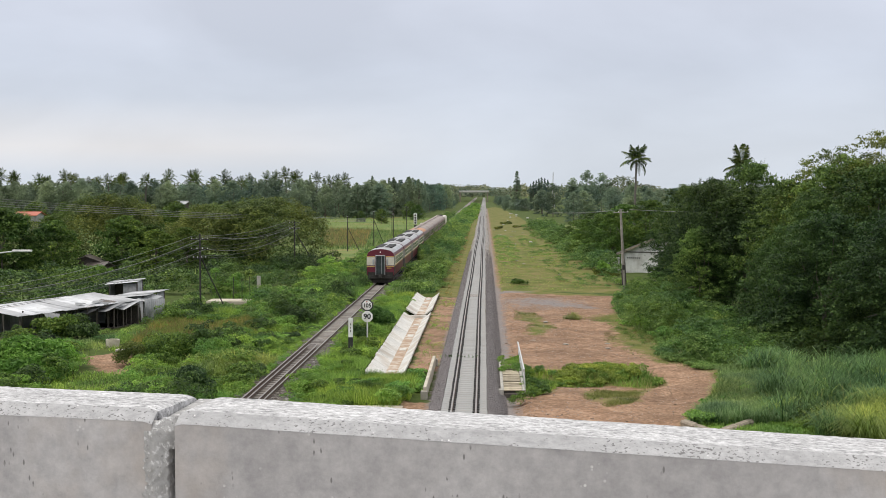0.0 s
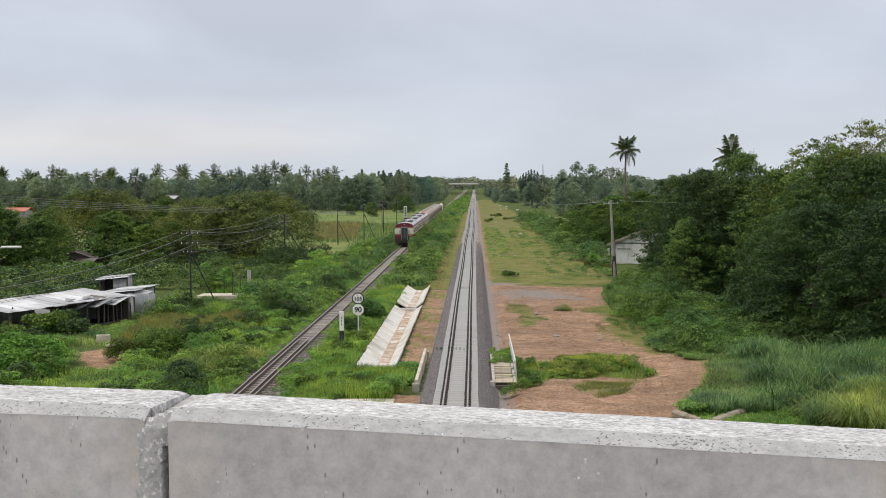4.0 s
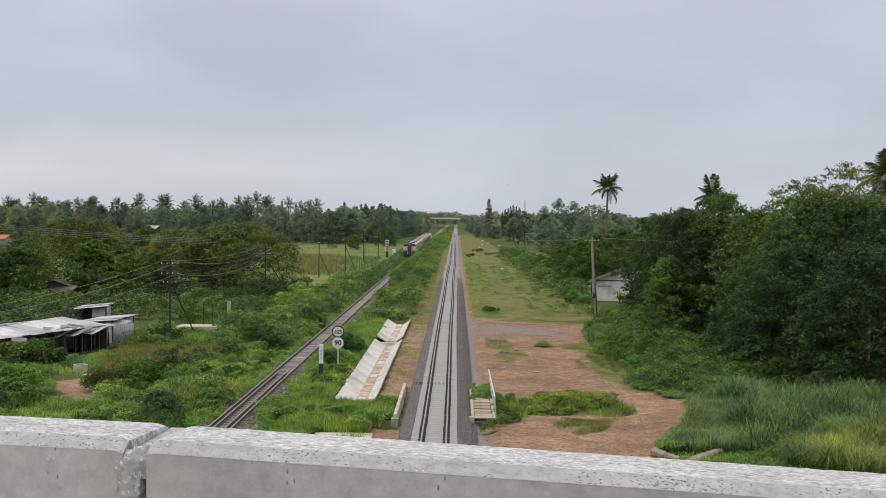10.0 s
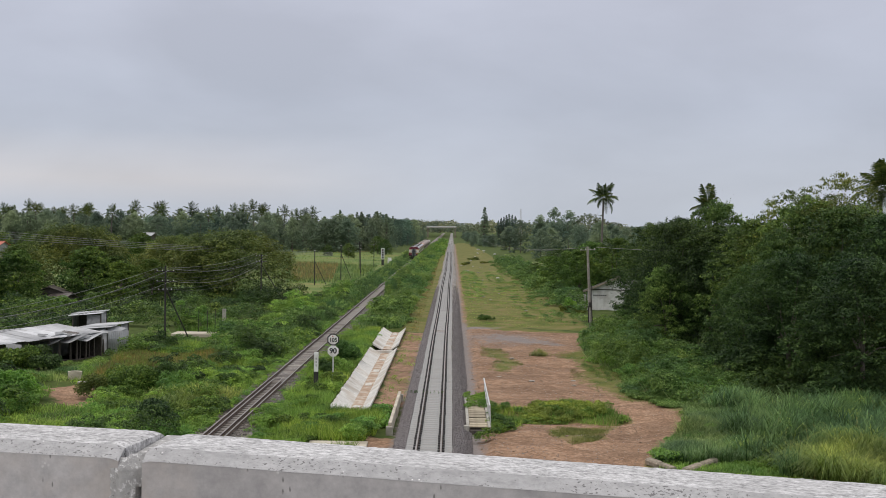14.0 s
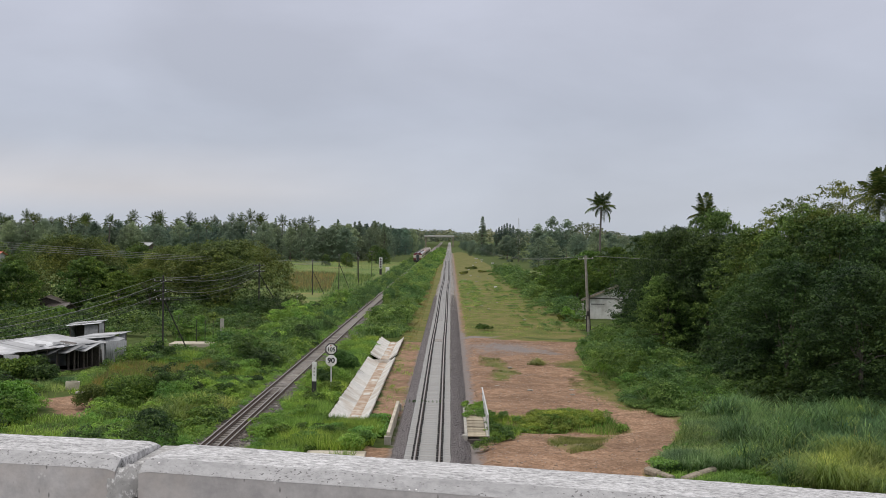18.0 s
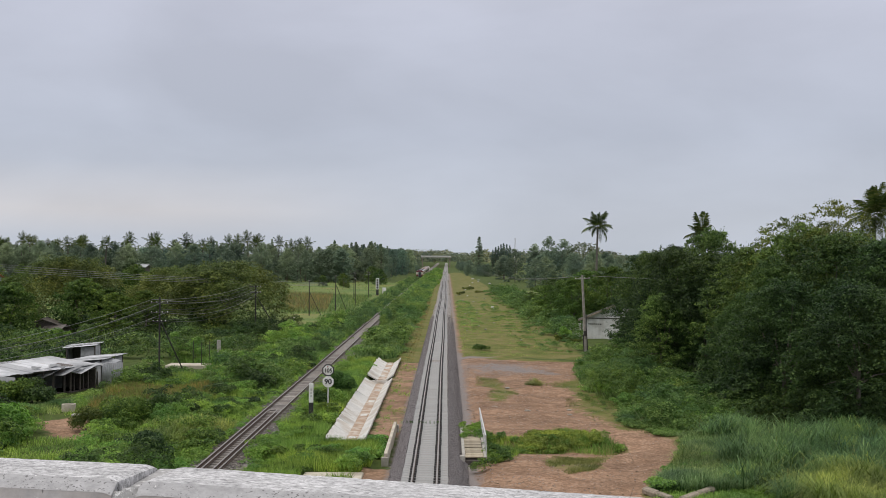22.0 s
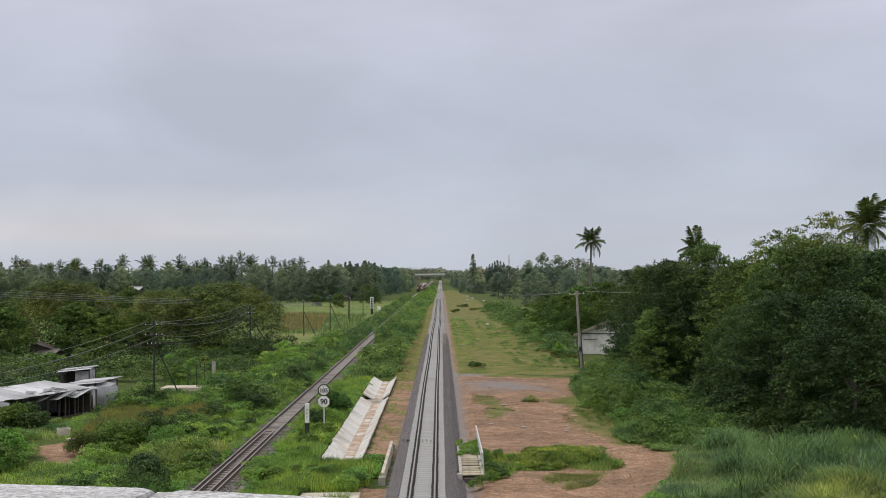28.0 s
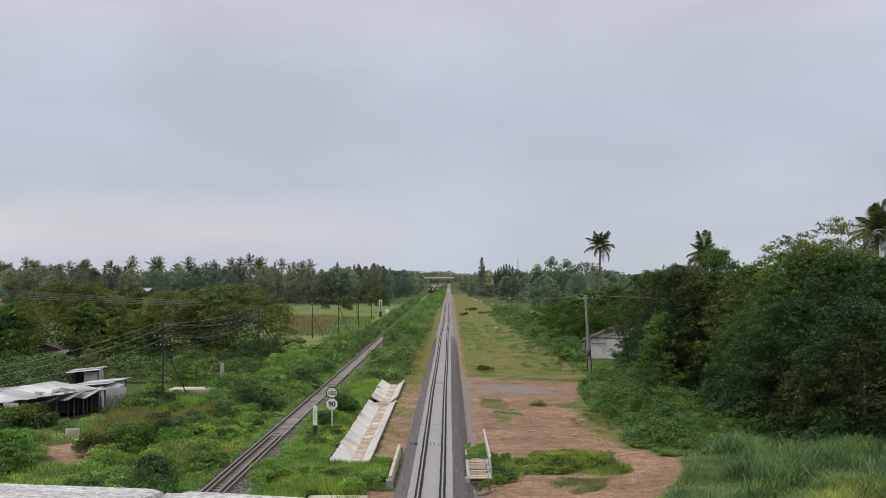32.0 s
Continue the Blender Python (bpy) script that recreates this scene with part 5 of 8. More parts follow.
def gable_house(name, label, x, y, w, d, h, rise, rz, wall, roof, text=False):
    th = thing(name, label, "house", x, y, -0.35, rz)
    bm = bmesh.new()
    prof = [(-w / 2, 0), (w / 2, 0), (w / 2, h), (0, h + rise), (-w / 2, h)]
    f0 = [bm.verts.new((a, -d / 2, b)) for a, b in prof]
    f1 = [bm.verts.new((a, d / 2, b)) for a, b in prof]
    bm.faces.new(f0)
    bm.faces.new(f1[::-1])
    for i in range(5):
        bm.faces.new((f0[i], f1[i], f1[(i + 1) % 5], f0[(i + 1) % 5]))
    bmesh.ops.recalc_face_normals(bm, faces=bm.faces)
    part("wall", bm, wall, th)
    ang = math.atan2(rise, w / 2)
    ln = math.hypot(rise, w / 2) + 0.55
    for s in (-1, 1):
        m = Matrix.Translation((0, 0, h + rise + 0.05)) @ Matrix.Rotation(s * ang, 4, "Y")
        bm = bmesh.new()
        add_box(bm, s * ln / 2, 0, 0, ln, d + 0.9, 0.07, m)
        chamfer(bm, 0.015)
        part("roof_slope", bm, roof, th)
    part("ridge_cap", tubes(((0, -d / 2 - 0.45, h + rise + 0.10), (0, d / 2 + 0.45, h + rise + 0.10), 0.1)), roof, th)
    if text:
        for k in range(7):
            part("writing", boxes((-3.35 + 0.24 * k, -d / 2 - 0.006, h - 0.75, 0.16, 0.012, 0.14)), "dark_pole", th, "faded unreadable writing")
        part("beam", boxes((0, -d / 2 - 0.03, h - 0.02, w, 0.05, 0.12)), "dark_timber", th)
        part("fascia", boxes((0, 0, 0, ln - 0.1, 0.06, 0.2)), "kerb", th).matrix_basis = Matrix.Translation((-(w / 4 + 0.2), -d / 2 - 0.47, h + rise / 2 - 0.26)) @ Matrix.Rotation(-ang, 4, "Y")
        for k in range(5):
            part("broken_tile", boxes((0, 0, 0, 0.9, 0.6, 0.05)), "tile_roof", th, "loose displaced roof sheet").matrix_basis = Matrix.Translation((-0.7 - 0.8 * k, -d / 2 + 0.2, h + rise + 0.10 - (0.7 + 0.8 * k) * rise / (w / 2))) @ Matrix.Rotation(-ang + 0.06 * (k % 3 - 1), 4, "Y") @ Matrix.Rotation(0.12 * (k % 2), 4, "Z")
    return th


gable_house("house", "white plastered house with a worn grey roof half hidden by trees", 22.3, 147.0, 8.3, 5.0, 2.5, 1.75, -17, "plaster", "tile_roof", True)
gable_house("house", "old timber house with a rusty roof among trees", -47.2, 142, 2.7, 2.6, 1.6, 0.5, 8, "dark_timber", "roof_rust")
gable_house("house", "low lean-to of rusty sheets beside the old house", -45.4, 140.8, 1.9, 1.8, 1.0, 0.4, 75, "dark_timber", "roof_rust")
gable_house("house", "far house with an orange-red roof", -97.6, 252, 4.0, 6.0, 4.7, 0.6, 86, "wall_zinc", "roof_red")
gable_house("house", "far low house with a white roof", -58.5, 232, 1.6, 1.9, 7.4, 0.35, 70, "dark_timber", "roof_grey")
w_ = part("low_wall", boxes((0, 0, 0, 2.4, 0.2, 1.7), bevel=0.02), "plaster")
w_.location = (16.6, 149, -0.35)
tagged(w_, "low whitewashed yard wall beside the house", "wall")


def far_bridge():
    th = thing("road_bridge", "far low road bridge across the railway, its railing paled for haze", "bridge", -8, 960, -0.35)
    part("deck", boxes((0, 0, 7.9, 24, 10, 0.7)), "concrete", th)
    # whiter than the deck: haze is put into the railing's colour
    part("railing", boxes((0, -5, 8.6, 24, 0.2, 0.8)), "plaster", th)
    for x in (-11, 11):
        part("pier", boxes((x, 0, 0, 0.9, 8, 7.9)), "kerb", th)


far_bridge()
mast_ = thing("radio_mast", "thin far lattice radio mast", "mast", 37.5, 640, -0.35)
for a_ in range(3):
    part("leg", tubes(((math.cos(a_ * 2.1) * 0.9, math.sin(a_ * 2.1) * 0.9, 0), (math.cos(a_ * 2.1) * 0.2, math.sin(a_ * 2.1) * 0.2, 19.5), 0.12, 0.08), seg=5), "galv", mast_)
for k_ in range(12):
    z_ = 1.5 * k_ + 1
    r_ = 0.9 - 0.7 * z_ / 19.5
    part("brace", tubes(((r_, 0, z_), (-r_, r_ * 0.6, z_ + 1.3), 0.06), seg=4), "galv", mast_)


def far_bits():
    gable_house("house", "far low white building under trees", -26, 880, 14, 8, 5.0, 1.2, 85, "plaster", "roof_white")
    rng = random.Random(18)
    for k in range(11):
        o = part("rubbish_bag", boxes((0, 0, 0, rng.uniform(0.3, 0.7), rng.uniform(0.2, 0.4), rng.uniform(0.15, 0.3)), bevel=0.06), "plaster")
        o.matrix_basis = pose(rng.uniform(5, 10), rng.uniform(170, 420), -0.35, 0, 0, rng.uniform(0, 90))
        if k > 5:
            o.matrix_basis = pose(rng.uniform(9, 16), rng.uniform(400, 540), -0.35, 0, 0, rng.uniform(0, 90)) @ Matrix.Diagonal((1.9, 1.5, 1.3, 1))
        tagged(o, "white rubbish dumped on the open strip", "rubbish", "dumped rubbish")
    o = part("rubbish_bag", boxes((0, 0, 0, 0.42, 0.16, 0.05), bevel=0.02), "plaster")
    o.matrix_basis = pose(1.45, 54.8, -0.16, 0, 8, -10)
    tagged(o, "flat white litter on the ballast shoulder", "rubbish", "dumped rubbish")
    o = part("marker_stake", boxes((0, 0, 0, 0.16, 0.16, 1.5), bevel=0.01), "white")
    o.location = (-19.8, 161.0, -0.35)
    tagged(o, "slim white stake in the verge", "stake")
    # joint cover on the new track
    part("joint_cover", boxes((0, 109.5, -0.02, 0.86, 2.2, 0.035), bevel=0.008), "ballast", new_track, "dark gravelly filling between the rails")


far_bits()


# ---- trees ----
def limb_mesh(rng, h, targets, r0):
    bm = bmesh.new()
    fork = Vector((rng.normal(0, 0.15), rng.normal(0, 0.15), h * 0.34))
    add_tube(bm, (0, 0, -0.4), fork, r0, r0 * 0.72, 8)
    bl = bm
    for t in targets:
        t = Vector(t)
        mid = fork.lerp(t, 0.55) + Vector((rng.normal(0, 0.25), rng.normal(0, 0.25), 0.25))
        add_tube(bl, fork - Vector((0, 0, 0.1)), mid, r0 * 0.5, r0 * 0.3, 6)
        add_tube(bl, mid, t, r0 * 0.3, r0 * 0.1, 5)
    return bm


def crown_width(f):
    """Half width of a broadleaf crown at the share f of its height."""
    return max(0.12, math.sin(min(1.0, 0.30 + 0.72 * f) * math.pi * 0.96) ** 0.6) if f > 0.28 else 0.92


def cone_rows(rng, h, r, low, lobes, lump):
    """Narrow conifer-like crown: lobes thinning to a point."""
    rows = []
    for k in range(lobes):
        a, f = rng.uniform(0, 2 * np.pi), rng.uniform(0, 1)
        u = rng.uniform(0, 1) ** 0.5 * (1.02 - f) ** 0.75
        s = r * rng.uniform(*lump) * (1.15 - 0.7 * f)
        z = min(low + (h - low) * f, h - s * 0.8)
        rows.append((math.cos(a) * u * (r - s * 0.7), math.sin(a) * u * (r - s * 0.7), z, s, s, s * 0.8))
    return rows


def bough_rows(rng, h, r, low, boughs, flat, lump):
    """Crown in billows: boughs spread over the outline, each capped by a dome of small leaf clumps, hollow and shaded beneath."""
    rows = []
    for k in range(7):
        # inner growth that closes the crown
        a, e = rng.uniform(0, 2 * np.pi), r * rng.uniform(0.1, 0.5)
        rows.append((math.cos(a) * e, math.sin(a) * e, low + (h - low) * rng.uniform(0.2, 0.7), r * 0.3, r * 0.3, r * 0.26))
    for k in range(boughs):
        a = k * 2.39996 + rng.uniform(-0.5, 0.5)
        f = ((k + 0.5) / boughs) ** (0.8 if flat else 0.9)
        w = math.sqrt(max(0.0, 1 - (f * 0.97) ** 2)) if flat else crown_width(f)
        R = r * rng.uniform(*lump)
        e = max(0.0, w * r - R * rng.uniform(0.75, 1.05))
        flatness = rng.uniform(0.5, 0.72)
        cz = low + (h - low) * f
        cz = min(max(cz, low + R * 0.35), h - R * flatness * 0.9)
        cx, cy = math.cos(a) * e, math.sin(a) * e
        rows.append((cx, cy, cz - R * 0.1, R * 0.62, R * 0.62, R * 0.42))
        clumps = 11
        for j in range(clumps):
            d = rng.normal(size=3)
            d /= np.linalg.norm(d)
            if f > 0.3:
                d[2] = abs(d[2]) if rng.random() < 0.8 else d[2] * 0.5
            q = R * rng.uniform(0.2, 0.38)
            rows.append((cx + d[0] * R * 0.86, cy + d[1] * R * 0.86, cz + d[2] * R * flatness * 1.05, q, q, q * 0.72))
    return rows


def make_tree(name, label, seed, h, r, low, lobes, count, size, leaf, flat=False, group="", bark="bark", shell=(0.72, 1.06), up=0.35, lump=(0.07, 0.17), sprigs=0, cone=False):
    """A leafy tree: tapered trunk, limbs and a crown of many lobes of single leaves."""
    rng = np.random.default_rng(seed)
    th = thing(name, label, "tree", group=group)
    rows = cone_rows(rng, h, r, low, lobes, lump) if cone else bough_rows(rng, h, r, low, lobes, flat, lump)
    if sprigs:
        # loose shoots standing out of the crown
        for k in range(sprigs):
            a, f = rng.uniform(0, 2 * np.pi), rng.uniform(0.25, 1.0)
            e = crown_width(f) * r * rng.uniform(0.9, 1.1)
            s = r * rng.uniform(0.022, 0.05)
            rows.append((math.cos(a) * e, math.sin(a) * e, low + (h - low) * f * rng.uniform(0.96, 1.05), s * 0.8, s * 0.8, s * 1.7))
    lobes = len(rows)
    tg = [rows[i][:3] for i in range(0, lobes, max(1, lobes // (9 if count > 8000 else 4)))]
    tg = [(x * 0.5, y * 0.5, z * 0.85) for x, y, z in tg]
    t = limb_mesh(rng, h, tg, max(0.1, h * 0.017))
    part("trunk", t, bark, th)
    v, q = lobe_leaves(rng, rows, count, size, shell=shell, up=up, spread=0.5)
    part("crown", fast_mesh("crown", v, q, leaf), leaf, th)
    return th


def place(proto, spots, used=None):
    """Puts the first at its own spot and copies at the rest: x, y, scale across, scale up, turn."""
    z0 = -0.35
    for k, (x, y, s, sz, rz) in enumerate(spots):
        m = pose(x, y, z0, 0, 0, rz) @ Matrix.Diagonal((s, s, sz, 1))
        if k == 0 and used is None:
            first = m
        else:
            copy_thing(proto, m)
    if used is None:
        proto.matrix_basis = first
    return True


dark_tree = make_tree("tree", "dense dark green broadleaf tree at the yard's edge", 11, 10, 4.6, 0.2, 58, 40000, 0.16, "leaf_deep", group="dense trees", shell=(0.45, 1.12), sprigs=150, lump=(0.2, 0.36))
place(dark_tree, [(21.0, 112, 1.0, 1.02, 10), (20.0, 100, 0.92, 1.04, 80), (22.6, 76, 0.95, 0.84, 150), (22.4, 98, 1.1, 1.0, 220), (25.0, 69.5, 1.0, 0.83, 300), (31.5, 83, 1.1, 1.1, 30), (27.2, 80, 1.2, 1.14, 20), (28.8, 75, 1.1, 1.1, 40), (22.6, 129, 1.0, 1.02, 75), (26.5, 134, 1.1, 1.1, 190)])
mid_tree = make_tree("tree", "full green broadleaf tree with lighter shoot tips", 12, 10, 4.3, 0.2, 54, 38000, 0.16, "leaf_wood", group="dense trees", shell=(0.45, 1.12), sprigs=160, lump=(0.2, 0.36))
place(mid_tree, [(21.4, 84, 0.62, 0.66, 100), (24.8, 92, 1.15, 1.08, 200), (27.0, 87, 1.2, 1.22, 270), (18.4, 97, 0.68, 0.69, 66), (23.4, 82, 0.8, 0.98, 15), (33.5, 95, 1.1, 1.2, 140), (28.4, 124, 1.15, 1.27, 300)])
thin_tree = make_tree("tree", "tall open-crowned tree with small pale leaves", 13, 13, 4.6, 6.0, 26, 9500, 0.16, "leaf_rain", group="dense trees", shell=(0.3, 1.1), lump=(0.16, 0.28))
place(thin_tree, [(26.6, 90, 0.95, 1.0, 0), (28.6, 85, 0.95, 1.08, 140)])
yellow_tree = make_tree("tree", "yellowish green tree with drooping leaves", 14, 7.5, 3.3, 0.0, 34, 22000, 0.17, "leaf_mid", group="yellowish trees", lump=(0.22, 0.38))
place(yellow_tree, [(17.6, 156, 0.95, 0.96, 0), (17.4, 168, 0.9, 0.88, 90), (17.4, 190, 0.9, 0.72, 200), (22.8, 158, 1.3, 1.15, 250), (17.6, 216, 0.9, 0.62, 20), (-41.5, 149, 0.9, 0.75, 30), (-36, 146, 0.9, 0.72, 210), (21.5, 176, 1.3, 1.05, 60), (20.4, 119, 0.75, 0.75, 130)])

rain_tree = make_tree("tree", "low wide spreading tree with a fine feathery crown", 15, 8.6, 8.6, 1.2, 80, 42000, 0.24, "leaf_rain", True, group="spreading trees", shell=(0.72, 1.08), up=0.95, lump=(0.17, 0.3))
place(rain_tree, [(-28.3, 157, 1.1, 1.0, 0), (-47.5, 153, 0.95, 1.06, 120), (-63, 148, 1.0, 0.95, 40), (-37, 161, 0.72, 0.9, 240)])
mound_tree = make_tree("tree", "dark green mango-like tree behind the sheds", 16, 7.8, 4.6, 0.4, 36, 13000, 0.3, "leaf_mid", group="trees behind the sheds", lump=(0.22, 0.38))
place(mound_tree, [(-56, 138, 1.1, 0.98, 0), (-50.5, 140, 0.8, 0.8, 90), (-67, 136, 1.1, 1.0, 180), (-38.5, 141, 0.7, 0.66, 10), (-44, 146, 0.9, 0.85, 60), (-33, 172, 0.9, 0.9, 100), (-53, 205, 1.0, 0.92, 20), (-58.5, 226, 0.85, 0.97, 140), (-87, 240, 1.2, 0.62, 70)])

# far belts of trees, each tree a thing of its own; leaf colour carries haze
far_tree = make_tree("tree", "distant broadleaf tree with leaves paled for haze", 17, 11.5, 5.4, 0.0, 26, 3600, 0.6, "leaf_belt_haze", group="distant trees", shell=(0.8, 1.06), up=1.2, lump=(0.24, 0.4))
far_tree_b = make_tree("tree", "distant rounded tree beside the line, leaves paled for haze", 18, 10, 5.2, 0.1, 26, 3600, 0.58, "leaf_belt_haze", group="distant trees", shell=(0.8, 1.06), up=1.2, lump=(0.24, 0.4))
far_cas = make_tree("tree", "distant slender casuarina tree with leaves paled for haze", 19, 15, 2.1, 0.3, 260, 9000, 0.3, "leaf_belt_haze", group="distant trees", up=0.3, lump=(0.12, 0.24), cone=True)

field_tree = make_tree("tree", "rounded dark green tree beyond the open strip", 20, 10, 5.2, 0.0, 30, 5000, 0.5, "leaf_wood", group="field trees", shell=(0.7, 1.08), up=0.6, lump=(0.22, 0.38))


def belt():
    rng = random.Random(31)
    a, b, c, d = [], [], [], []
    for k in range(108):
        x = -172 + 150 * (k % 36) / 36 + rng.uniform(-2, 2)
        y = 326 + (k // 36) * 22 + rng.uniform(-8, 8) + 0.12 * abs(x)
        a.append((x * 1.28, y * 1.28, rng.uniform(0.7, 1.05), rng.uniform(0.9, 1.2), rng.uniform(0, 360)))
    for k in range(44):
        x = -175 + 160 * k / 44 + rng.uniform(-3, 3)
        c.append((x * 1.28, 448 + 0.15 * abs(x) + rng.uniform(-8, 24), rng.uniform(1.0, 1.4), rng.uniform(0.85, 1.05), rng.uniform(0, 360)))
    for k in range(30):
        t = k / 29
        b.append((-24 - 16 * rng.random() + 6 * t, 428 + 260 * t + rng.uniform(-6, 6), rng.uniform(0.6, 0.9), rng.uniform(1.05, 1.36), rng.uniform(0, 360)))
        c.append((-26 - 26 * rng.random() + 6 * t, 432 + 250 * t + rng.uniform(-6, 6), rng.uniform(1.1, 1.6), rng.uniform(0.82, 1.02), rng.uniform(0, 360)))
    for k in range(3, 16):
        d.append((-38 - 5 * k + rng.uniform(-2, 2), 215 + rng.uniform(0, 70) + k * 5, rng.uniform(0.5, 0.85), rng.uniform(0.5, 0.8), rng.uniform(0, 360)))
    # right of the line
    for k in range(44):
        x = 15 + rng.random() * 75
        low = 0.55 if x < 24 else 1.0
        a.append((x, 335 + rng.random() * 190 + (60 if x < 24 else 0), low * rng.uniform(0.65, 0.95), low * rng.uniform(0.75, 1.05), rng.uniform(0, 360)))
    for k in range(26):
        t = k / 25
        b.append((9 + 10 * rng.random(), 560 + 380 * t, rng.uniform(0.45, 0.7), rng.uniform(0.4, 0.65), rng.uniform(0, 360)))
        b.append((-19 - 12 * rng.random(), 640 + 330 * t, rng.uniform(0.6, 0.9), rng.uniform(0.55, 0.75), rng.uniform(0, 360)))
    for k in range(22):
        d.append((25 + rng.random() * 60, 200 + rng.random() * 120, rng.uniform(0.5, 0.85), rng.uniform(0.38, 0.62), rng.uniform(0, 360)))
    a += [(42, 480, 0.9, 1.5, 0), (47, 470, 0.95, 1.4, 100), (37, 490, 0.8, 1.25, 50)]
    c += [(17.2, 605, 1.9, 1.3, 0), (23.6, 590, 0.9, 0.86, 60), (25.0, 590, 1.0, 0.95, 10), (26.4, 592, 1.0, 0.98, 120), (27.8, 594, 1.1, 1.04, 250), (29.2, 596, 1.2, 1.08, 180), (30.6, 592, 1.1, 1.05, 330), (32.0, 590, 1.0, 1.0, 220)]
    d += [(-38, 371, 0.36, 0.34, 0), (-30, 354, 0.5, 0.42, 50), (-21.5, 398, 0.5, 0.5, 90), (-24.5, 404, 0.6, 0.6, 10)]
    place(far_tree, a)
    place(far_tree_b, b)
    place(far_cas, c)
    place(field_tree, d)


belt()


# ---- palms ----
def frond_mesh(name, length, leaflets, width, droop, material, seed):
    """An arching rib with two rows of hanging leaflets."""
    rng = np.random.default_rng(seed)
    t = np.linspace(0.12, 1, leaflets)
    ribx = length * (t - 0.12 * t ** 3)
    ribz = length * (0.42 * t - droop * t ** 2.2)
    vs, qs, at = [], [], 0
    for i in range(leaflets):
        ll = width * math.sin(math.pi * min(1, 0.18 + 0.78 * t[i])) + 0.12
        for s in (-1, 1):
            b = np.array([ribx[i], 0, ribz[i]])
            tip = b + np.array([0.45 * ll, s * ll * 0.8, -ll * rng.uniform(0.35, 0.75)])
            w = np.array([(0.021 if leaflets > 20 else 0.045) * length / 3, 0, 0.01])
            mid = (b + tip) / 2 + np.array([0, 0, 0.06 * ll])
            vs += [b - w, b + w, mid + w * 1.2, mid - w * 1.2, tip + w * 0.2, tip - w * 0.2]
            qs += [(at, at + 1, at + 2, at + 3), (at + 3, at + 2, at + 4, at + 5)]
            at += 6
    for i in range(leaflets - 1):
        w = 0.035 * (1.1 - t[i])
        vs += [(ribx[i], -w, ribz[i]), (ribx[i], w, ribz[i]), (ribx[i + 1], w, ribz[i + 1]), (ribx[i + 1], -w, ribz[i + 1])]
        qs.append((at, at + 1, at + 2, at + 3))
        at += 4
    return np.array(vs, float), np.array(qs)


def palm(label, x, y, h, crown, lean, fronds, seed, near=True, turn=0):
    rng = random.Random(seed)
    th = thing("palm_tree", label, "palm tree", x, y, -0.35, turn, group="coconut palms")
    bm = bmesh.new()
    n = 8
    pts = [Vector((lean * (k / n) ** 1.6, 0, h * k / n)) for k in range(n + 1)]
    for k in range(n):
        add_tube(bm, pts[k], pts[k + 1], 0.26 - 0.10 * k / n, 0.26 - 0.10 * (k + 1) / n, 8)
    part("trunk", bm, "palm_bark", th)
    meshes = [frond_mesh("frond", crown, 38 if near else 10, crown * 0.25, d, "frond", seed + i) for i, d in enumerate((0.20, 0.34, 0.48, 0.66))]
    if near:
        data = [fast_mesh("frond", v, q, "frond") for v, q in meshes]
    rows = []
    for k in range(fronds):
        tier = k / fronds
        d = min(3, int(tier * 4))
        m = Matrix.Translation(pts[-1]) @ Matrix.Rotation(k * 2.39996 + rng.uniform(-0.2, 0.2), 4, "Z") @ Matrix.Rotation(radians(-(72 - 128 * tier) + rng.uniform(-14, 14)), 4, "Y") @ Matrix.Diagonal((*(rng.uniform(0.75, 1.2),) * 3, 1))
        if near:
            f = part("frond", data[d], "frond", th)
            f.matrix_basis = m
        else:
            v, q = meshes[d]
            rows.append((v @ np.array(m.to_3x3()).T + np.array(m.translation), q))
    if not near:
        v, q = joined(rows)
        part("crown", fast_mesh("crown", v, q, "frond"), "frond", th)
    bm = bmesh.new()
    for k in range(7):
        a = k * 0.9
        bmesh.ops.create_icosphere(bm, subdivisions=1, radius=0.14, matrix=Matrix.Translation(pts[-1] + Vector((0.25 * math.cos(a), 0.25 * math.sin(a), -0.28))))
    part("coconut_bunch", bm, "leaf_olive", th)
    return th


palm("tall lone coconut palm with a slender trunk", 29.5, 228, 15.9, 3.2, 0.3, 27, 3)
palm("coconut palm rising behind the dense trees", 38.3, 105, 13.9, 3.1, 0.4, 30, 4)
palm("short coconut palm behind a yellowish tree", 30.4, 136, 12.6, 2.6, -0.3, 24, 5)
far_palm = palm("distant coconut palm in the tree belt", -151, 481, 11.4, 3.2, 0.5, 22, 6, False)


def palm_belt():
    rng = random.Random(77)
    for k in range(46):
        x = -168 + 128 * k / 46 + rng.uniform(-2.5, 2.5)
        s = rng.uniform(0.85, 1.1)
        copy_thing(far_palm, pose(x * 1.28, 436 + 0.15 * abs(x) + rng.uniform(-10, 34), -0.35, 0, 0, rng.uniform(0, 360)) @ Matrix.Diagonal((s * 1.15, s * 1.15, rng.uniform(1.05, 1.3), 1)))
    for x, y, s in ((62, 500, 0.9), (70, 520, 0.85), (84, 480, 0.9)):
        copy_thing(far_palm, pose(x, y, -0.35, 0, 0, x * 9) @ Matrix.Diagonal((s, s, s, 1)))


palm_belt()


